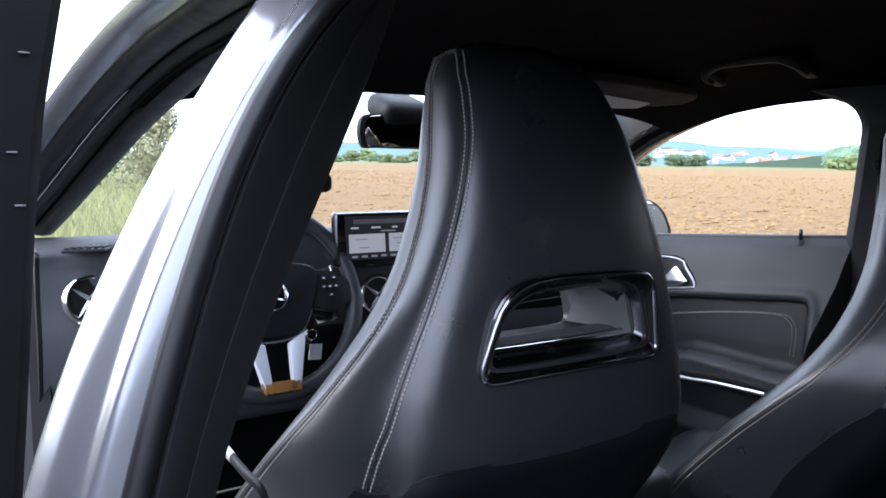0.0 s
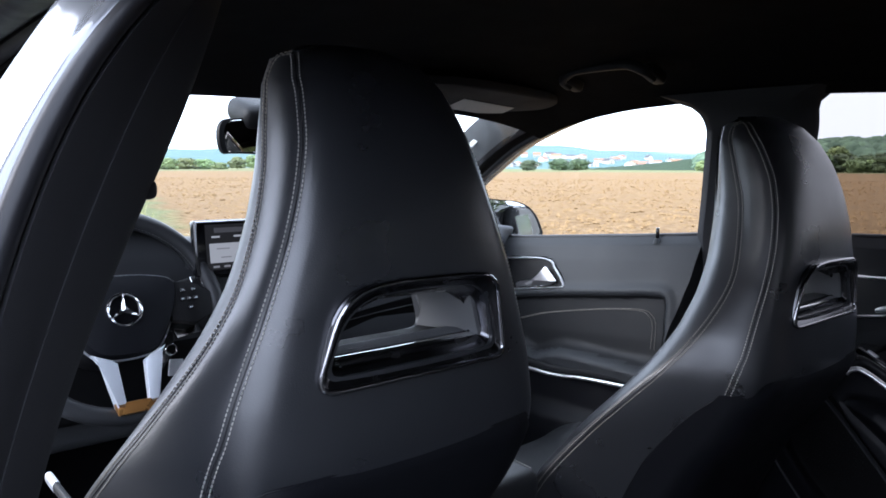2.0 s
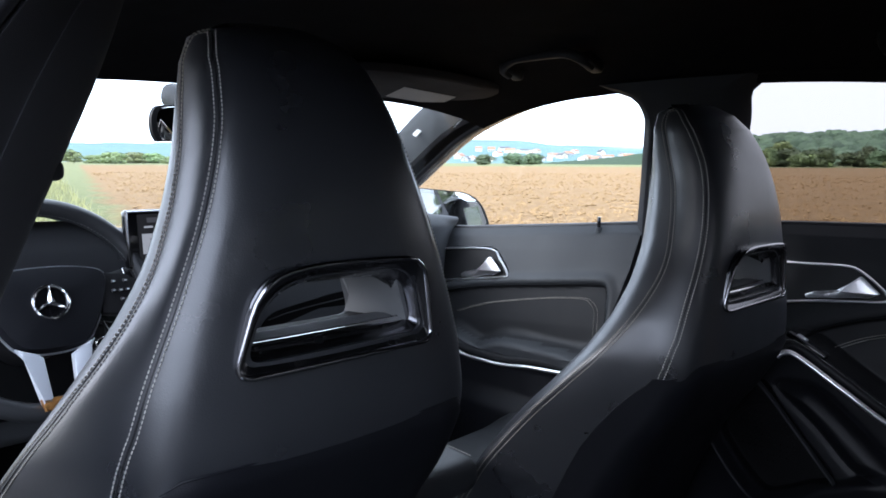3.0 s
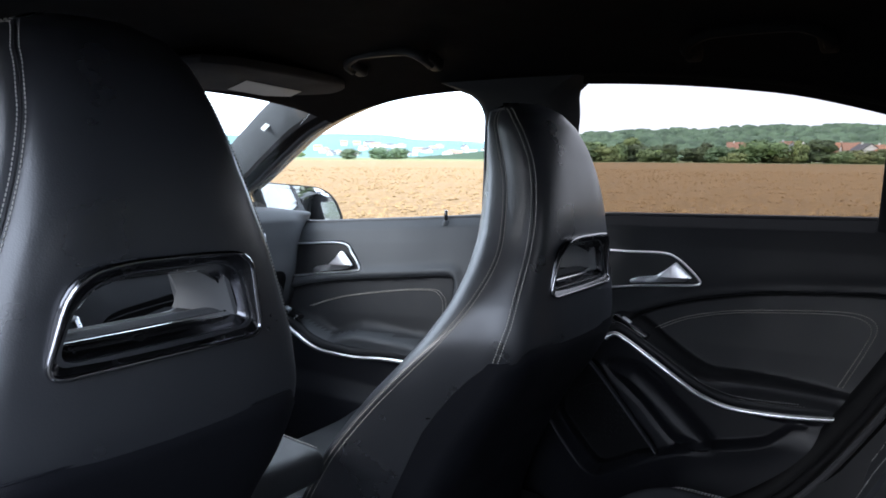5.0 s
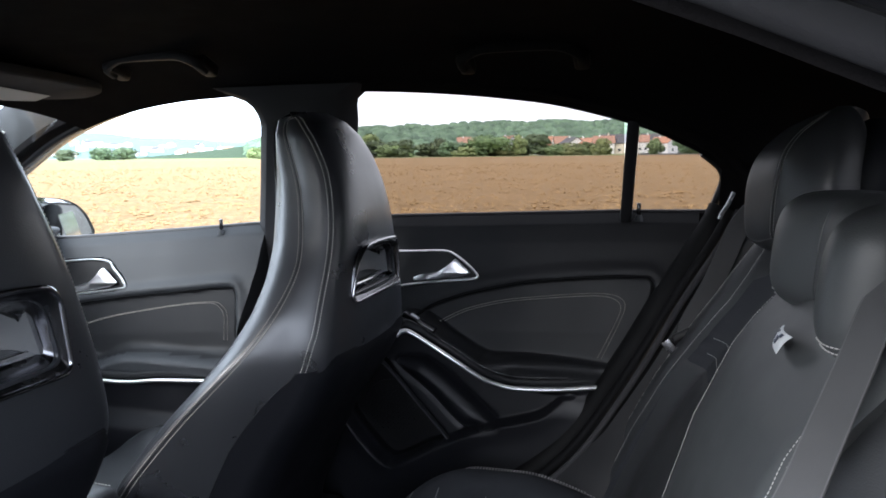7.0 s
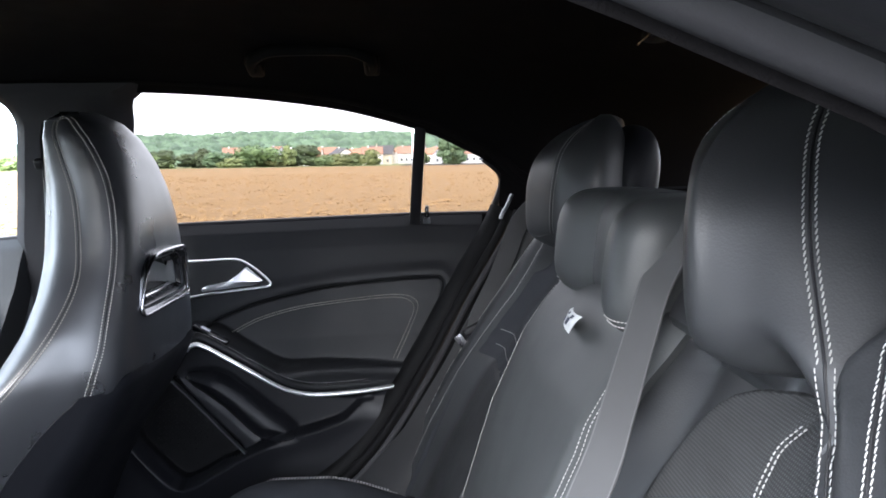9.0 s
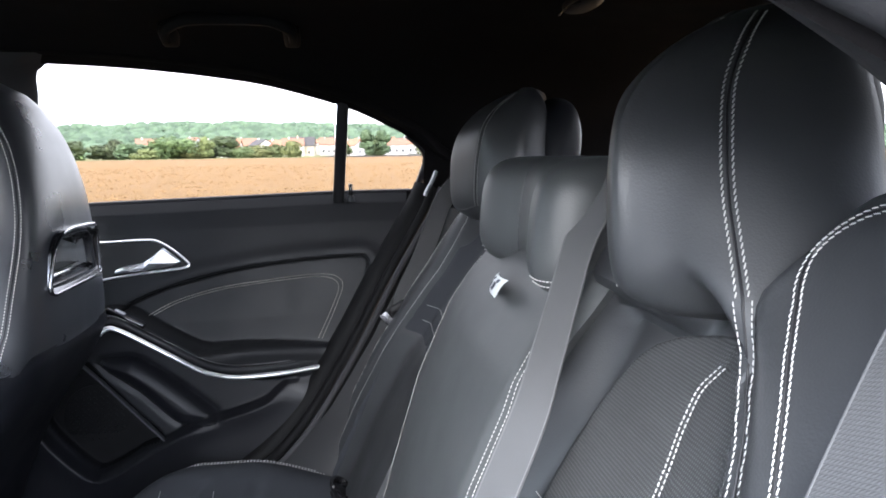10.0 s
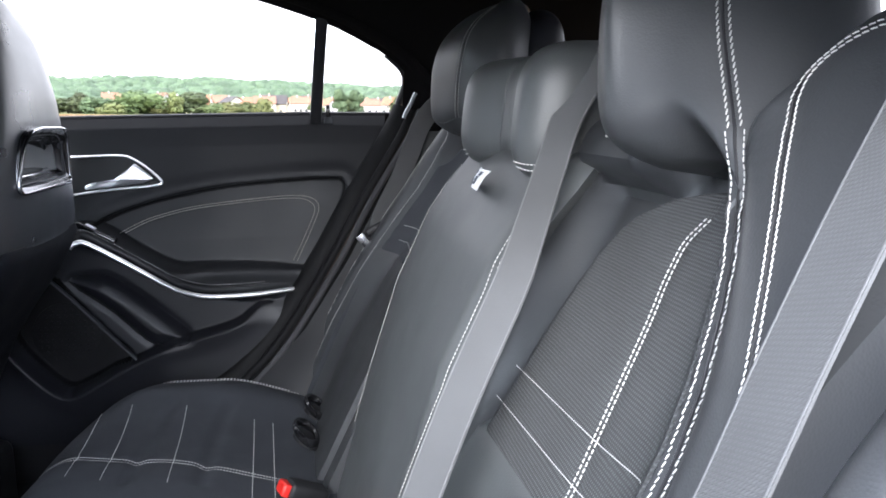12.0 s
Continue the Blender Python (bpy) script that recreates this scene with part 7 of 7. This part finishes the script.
LEAF = leaf_material("foliage", (0.115, 0.155, 0.078), (0.8, 0.7, 0.5))
LEAF_PALE = leaf_material("pale_foliage", (0.185, 0.235, 0.105), (0.6, 0.5, 0.4))
LEAF_DARK = leaf_material("dark_foliage", (0.098, 0.132, 0.082), (0.7, 0.7, 0.4))
# bluer green: a little distance haze put into the ridge foliage
WOOD_LEAF = leaf_material("hazed_woodland_foliage", (0.100, 0.141, 0.095), (0.45, 0.40, 0.30))
BARK = material("bark", (0.09, 0.07, 0.05), 0.9, vary=0.3, scale=3, bump=0.6, bump_scale=20)


def crown_cloud(rng, w, h, lumps, leaves, size, z0, ragged=1.0):
    """Leaf clumps on a heap of uneven lumps."""
    verts, faces = [], []
    L = []
    for _ in range(lumps):
        a, q = rng.uniform(0, 2 * math.pi), rng.random() ** 0.6
        zz = rng.random()
        rad = w * (0.30 + 0.70 * math.sin(math.pi * min(0.95, zz * 0.8 + 0.18))) * 0.62
        L.append((math.cos(a) * rad * q, math.sin(a) * rad * q, z0 + h * (0.12 + 0.76 * zz), rng.uniform(0.20, 0.42) * w))
    for _ in range(leaves):
        c = rng.choice(L)
        a, b = rng.uniform(0, 2 * math.pi), math.acos(rng.uniform(-0.8, 1))
        d = Vector((math.cos(a) * math.sin(b), math.sin(a) * math.sin(b), math.cos(b) * 0.85))
        p = Vector(c[:3]) + d * c[3] * rng.uniform(0.75, 1.08)
        t1 = d.orthogonal().normalized()
        t1 = Matrix.Rotation(rng.uniform(0, 6.28), 3, d) @ t1
        t2 = d.cross(t1)
        s = size * rng.uniform(0.6, 1.4)
        tip = d * s * rng.uniform(-0.4, 0.5) * ragged
        k = len(verts)
        verts += [tuple(p + t1 * s + tip), tuple(p + t2 * s * 0.8), tuple(p - t1 * s - tip * 0.5), tuple(p - t2 * s * 0.8)]
        faces.append((k, k + 1, k + 2, k + 3))
    return verts, faces


def tree_thing(rng, w, h, mat, name="tree", label="", trunk=0.25, leaves=700, size=0.45, lumps=16):
    t = thing(name, (0, 0, 0), label, "tree" if name == "tree" else "bush", "trees by the village" if name == "tree" else "")
    tb = curve([(0, 0, -0.2), (0.05 * w, 0.02 * w, h * trunk), (0.0, 0.05 * w, h * 0.6)], 4)
    part("trunk", sweep(tb, oval(h * 0.022, h * 0.022, 8), (0, 1, 0), scale=lambda s: 1.2 - 0.9 * s), BARK, t, "brown tree trunk")
    bm = bmesh.new()
    for k in range(5):
        a = k * 1.26 + rng.random()
        p0 = Vector((0.03 * w, 0.03 * w, h * (0.3 + 0.06 * k)))
        tube([p0, p0 + Vector((math.cos(a) * w * 0.16, math.sin(a) * w * 0.16, h * 0.12)), p0 + Vector((math.cos(a) * w * 0.3, math.sin(a) * w * 0.3, h * 0.2))], h * 0.007, 5, bm=bm)
    part("limbs", bm, BARK, t, "brown limbs")
    v, f = crown_cloud(rng, w / 2, h * (1 - trunk * 0.6), lumps, leaves, size, h * trunk * 0.6)
    me = bpy.data.meshes.new("crown")
    me.from_pydata(v, [], f)
    me.materials.append(mat)
    c = new("crown", me)
    c.parent = t
    return t


def polar(az, dist, z=0.0):
    return Vector((dist * math.sin(radians(az)), dist * math.cos(radians(az)), z))


rng = random.Random(11)
KINDS = []
for i in range(7):
    mat, lab = ((LEAF, "broad green leafy tree at the field edge"), (LEAF_DARK, "dark green dense tree at the field edge"), (LEAF_PALE, "yellow-green rounded bush tree at the field edge"))[(0, 1, 2, 2, 0, 1, 2)[i]]
    w, h = ((9, 6.6), (10, 6.2), (7, 7.6), (9, 5.4), (12, 7.0), (7, 7.8), (11, 5.8))[i]
    KINDS.append(tree_thing(rng, w, h, mat, "tree", lab, 0.10, 2000, 0.36, 26))
for i, k in enumerate(KINDS):
    k.location = polar(68 + i * 6.1, 262 + 6 * math.sin(i * 2.1), -0.3)
    k.rotation_euler = (0, 0, i * 1.3)
# tree belt between field and village; it thins out towards the rear
for az in np.arange(62, 134, 0.62):
    if (az > 86.5 and rng.random() < 0.68) or rng.random() < 0.08:
        continue
    k = rng.choice(KINDS if az < 86.5 else (KINDS[0], KINDS[2], KINDS[3], KINDS[4], KINDS[6], KINDS[5]))
    s = rng.uniform(0.6, 1.2)
    c = copy_thing(k, Matrix.Translation(polar(az + rng.uniform(-0.4, 0.4), rng.uniform(248, 280), -0.3)) @ Matrix.Rotation(rng.uniform(0, 6.28), 4, "Z"))
    wide, low, high = (1.6, 0.75, 1.05) if az < 86.5 else (1.2, 0.9, 1.35)
    c.scale = (s * wide, s * wide, s * rng.uniform(low, high))
# trees behind the car, as the door mirror shows them
for az, dist, s in ((150, 44, 1.1), (156, 41, 1.2), (162, 40, 1.0), (168, 42, 1.1), (176, 60, 1.0)):
    k = KINDS[(0, 1, 4, 5)[int(az) % 4]]
    c = copy_thing(k, Matrix.Translation(polar(az, dist, -0.3)) @ Matrix.Rotation(az, 4, "Z"))
    c.scale = (s, s, s * 1.25)
for az, s in [(6 + 1.25 * q, 0.8 + 0.5 * abs(math.sin(q * 2.3))) for q in range(26)] + [(40.5, 1.5), (42.2, 1.7), (43.6, 1.5), (47.8, 1.0), (50.0, 1.15), (51.4, 1.2), (60.5, 1.2), (61.5, 1.3)]:
    k = KINDS[1] if 47 < az < 52 else rng.choice((KINDS[2], KINDS[3], KINDS[6]))
    c = copy_thing(k, Matrix.Translation(polar(az, rng.uniform(330, 380), -0.3)) @ Matrix.Rotation(rng.uniform(0, 6.28), 4, "Z"))
    c.scale = (s * 1.4, s * 1.4, s * 0.72)


# wooded ridges and far hills
def rise_of(az0, az1, rise, seed, wave, az):
    q = (az - az0) / (az1 - az0)
    env = max(0.0, min(1.0, q / 0.14, (1 - q) / 0.14))
    env = env * env * (3 - 2 * env)
    return rise(az) * (1 + 0.10 * noise.noise(Vector((az * 0.22 * wave, seed, 0)))) * env


def slope(top, s):
    return -1 + (top + 1) * math.sin(s * math.pi / 2) ** 1.2


def hill(name, az0, az1, dist, rise, mat, label, seed, deep=0.35, wave=1.0, lumpy=0.0, n=160):
    bm = bmesh.new()
    cols = []
    for i in range(n + 1):
        az = az0 + (az1 - az0) * i / n
        top = rise_of(az0, az1, rise, seed, wave, az)
        col = []
        for j in range(13):
            s = j / 12
            z = slope(top, s) + lumpy * noise.noise(Vector((az * 3.1, s * 9, seed))) * s
            col.append(bm.verts.new(polar(az, dist * (1 + deep * s), z)))
        cols.append(col)
    for a, b in zip(cols, cols[1:]):
        for j in range(12):
            bm.faces.new((a[j], b[j], b[j + 1], a[j + 1]))
    return setting(name, bm, mat, label, "hills")


WOOD_FAR = material("distant_wood", (0.045, 0.068, 0.038), 0.95, vary=0.35, scale=0.05, bump=0.8, bump_scale=0.2, spec=0.05)
# distance haze is put into the hill colours, paler further off
HAZE1 = material("blue_green_haze_hills", (0.145, 0.22, 0.212), 0.95, vary=0.22, scale=0.012, spec=0.05)
HAZE2 = material("pale_blue_haze_hills", (0.27, 0.38, 0.43), 0.95, vary=0.06, scale=0.003, spec=0.05)
RIDGE = lambda az: float(np.interp(az, [58, 63, 66, 71, 77, 82, 87, 93, 100, 112, 140], [12, 18, 22, 24.5, 27, 28, 26.5, 23.5, 21.5, 18, 12]))
TOWN = lambda az: float(np.interp(az, [8, 25, 40, 48, 52, 57, 62, 70, 92], [34, 40, 46, 52, 46, 34, 30, 34, 30]))
hill("ridge_wooded", 50, 150, 470, RIDGE, WOOD_FAR, "wooded green ridge behind the village", 2.0, 0.62, 2.0, 1.2, 300)
hill("hills_middle", 4, 96, 950, TOWN, HAZE1, "distant hills with blue-green haze in their colour", 5.0, 0.85, 1.5, 1.5)
hill("hills_far", -6, 116, 3000, lambda az: float(np.interp(az, [0, 30, 45, 60, 75, 90, 110], [50, 70, 95, 85, 120, 100, 80])), HAZE2, "far hills with pale blue haze in their colour", 8.0, 0.3, 0.8, 4.0)
# the wood on the ridge: crowns too many to count, each an uneven dome with loose leaf clumps
verts, faces = [], []
for i in range(4200):
    az = rng.uniform(60, 138)
    s = 0.08 + 0.92 * rng.random() ** 0.8
    p = polar(az, 470 * (1 + 0.62 * s), slope(rise_of(50, 150, RIDGE, 2.0, 2.0, az), s) - 2.0)
    w, hh = rng.uniform(3.4, 6.4), rng.uniform(4.0, 7.5)
    k = len(verts)
    for q, (rr, zz) in enumerate(((1.0, 0.0), (1.08, 0.34), (0.82, 0.68), (0.45, 0.92))):
        for m in range(9):
            a = 2 * math.pi * (m + 0.5 * q) / 9
            u = rng.uniform(0.78, 1.18)
            verts.append((p.x + math.cos(a) * w * rr * u, p.y + math.sin(a) * w * rr * u, p.z + hh * zz * rng.uniform(0.9, 1.1)))
    verts.append((p.x, p.y, p.z + hh))
    for q in range(3):
        for m in range(9):
            a, b = k + 9 * q + m, k + 9 * q + (m + 1) % 9
            faces.append((a, b, b + 9, a + 9))
    faces += [(k + 27 + m, k + 27 + (m + 1) % 9, k + 36) for m in range(9)]
    v, f = crown_cloud(rng, w * 0.95, hh * 0.9, 5, 9, 0.8, 0, 0.3)
    k = len(verts)
    verts += [(a + p.x, b + p.y, c + p.z) for a, b, c in v]
    faces += [tuple(q + k for q in g) for g in f]
me = bpy.data.meshes.new("woodland")
me.from_pydata(verts, [], faces)
me.polygons.foreach_set("use_smooth", [True] * len(me.polygons))
me.materials.append(WOOD_LEAF)
tagged(new("woodland", me), "mixed green woodland on the ridge", "woodland", "", "stuff")

# houses
WALLS = [material("white_render", (0.72, 0.71, 0.68), 0.9, vary=0.06, scale=0.5), material("cream_render", (0.62, 0.56, 0.45), 0.9, vary=0.06, scale=0.5), material("grey_render", (0.45, 0.46, 0.47), 0.9, vary=0.06, scale=0.5)]
ROOFS = [material("red_roof_tiles", (0.36, 0.20, 0.14), 0.85, vary=0.25, scale=1.2), material("dark_roof_tiles", (0.10, 0.095, 0.10), 0.8, vary=0.25, scale=1.2), material("orange_roof_tiles", (0.43, 0.21, 0.13), 0.85, vary=0.25, scale=1.2)]
PANE_FAR = material("dark_window_pane", (0.05, 0.06, 0.07), 0.2, vary=0.1)


def house(i, at, turn, w, dpt, eave, ridge):
    roof_word = ("red", "dark grey", "orange")[i % 3]
    kind = 0 if 3 < i < 30 and i % 5 else i % 4
    wall_word = ("white", "white", "cream", "grey")[kind]
    h = thing("house", at, "%s rendered village house with %s tiled gable roof" % (wall_word, roof_word), "house", "village houses")
    wm, rm = WALLS[(0, 0, 1, 2)[kind]], ROOFS[i % 3]
    m = Matrix.Translation(at) @ Matrix.Rotation(radians(turn), 4, "Z")

    def place(bm):
        bm.transform(m)
        return bm
    prof = [(-dpt / 2, -1), (dpt / 2, -1), (dpt / 2, eave), (0, ridge - 0.15), (-dpt / 2, eave)]
    part("wall", place(loft([[Vector((x, a, b)) for a, b in prof] for x in (-w / 2, w / 2)])), wm, h, "", False)
    rp = [(-dpt / 2 - 0.5, eave - 0.4), (0, ridge), (dpt / 2 + 0.5, eave - 0.4), (dpt / 2 + 0.5, eave - 0.1), (0, ridge + 0.3), (-dpt / 2 - 0.5, eave - 0.1)]
    rf = part("roof", place(loft([[Vector((x, a, b)) for a, b in rp] for x in (-w / 2 - 0.4, w / 2 + 0.4)])), rm, h, "", False)
    part("chimney", place(box((0.6, 0.6, 1.5), (w * 0.2, 0.4, ridge + 0.2))), wm, rf)
    for s in (-1, 1):
        for k in range(3):
            for z in (1.2, 3.9):
                if z + 1 < eave:
                    part("window", place(box((1.1, 0.12, 1.2), ((k - 1) * w * 0.3, s * (dpt / 2 + 0.02), z))), PANE_FAR, h)
        for z in (1.3, 4.0, 6.2):
            if z < ridge - 2:
                part("window", place(box((0.12, 1.1, 1.2), (s * (w / 2 + 0.02), 0.0, z))), PANE_FAR, h)


i = 0
for az in (76.2, 77.6, 78.4, 79.3, 80.7, 81.9, 83.0, 84.1, 85.2, 86.4, 87.1, 88.0, 89.0, 89.8, 90.7, 91.5, 92.4, 93.2, 94.0, 95.0, 95.9, 96.8, 97.9, 99.0, 100.4, 102.0, 104.0, 106.5, 109.5):
    dd = rng.uniform(360, 440)
    house(i, polar(az, dd, 0.3 + max(0.0, dd - 360) * 0.022), rng.choice((10, 35, 80, 100, 60)) + rng.uniform(-8, 8), rng.uniform(9, 12), rng.uniform(7.5, 9), rng.uniform(3.6, 5.0), rng.uniform(6.8, 8.6))
    i += 1
# far pale town on the foot of the hill
for az in np.arange(45.5, 60, 0.48):
    s = rng.uniform(0.05, 0.32)
    house(i, polar(az, 950 * (1 + 0.85 * s), slope(rise_of(4, 96, TOWN, 5.0, 1.5, az), s) - 0.5), rng.uniform(0, 180), rng.uniform(10, 22), rng.uniform(8, 11), rng.uniform(3.5, 5), rng.uniform(6, 8))
    i += 1

# bush and grass on the verge
# leaf colour lightened to carry the glare haze of the window
bush = tree_thing(rng, 3.2, 2.9, leaf_material("glare_paled_leaves", (0.34, 0.34, 0.20), (0.5, 0.45, 0.4)), "bush", "loose grey-green bush on the grass verge, paled for glare haze", 0.10, 5200, 0.05, 30)
bush.location = polar(10.0, 23.0, 0.0)
b2 = tree_thing(rng, 3.2, 2.3, LEAF, "bush", "low green bush on the grass verge", 0.10, 3500, 0.05, 24)
b2.location = polar(6.6, 30.0, 0.0)
verts, faces = [], []
for i in range(9000):
    a, r = rng.uniform(-4, 17), 8 + 34 * rng.random() ** 1.3
    p = polar(a, r)
    if p.x > 0.34 * p.y - 0.4:
        continue
    hgt, ww, tw = rng.uniform(0.10, 0.38), rng.uniform(0.006, 0.014), rng.uniform(0, 3.14)
    lx, ly = math.cos(tw) * ww, math.sin(tw) * ww
    bx, by = rng.uniform(-0.12, 0.12), rng.uniform(-0.12, 0.12)
    k = len(verts)
    verts += [(p.x - lx, p.y - ly, 0), (p.x + lx, p.y + ly, 0), (p.x + bx * 0.4 + lx * 0.7, p.y + by * 0.4 + ly * 0.7, hgt * 0.6), (p.x + bx, p.y + by, hgt)]
    faces += [(k, k + 1, k + 2), (k, k + 2, k + 3)]
me = bpy.data.meshes.new("grass")
me.from_pydata(verts, [], faces)
me.materials.append(leaf_material("dry_grass", (0.26, 0.26, 0.13), (0.5, 0.4, 0.3)))
tagged(new("grass", me), "tall dry grass on the verge", "grass", "", "stuff")
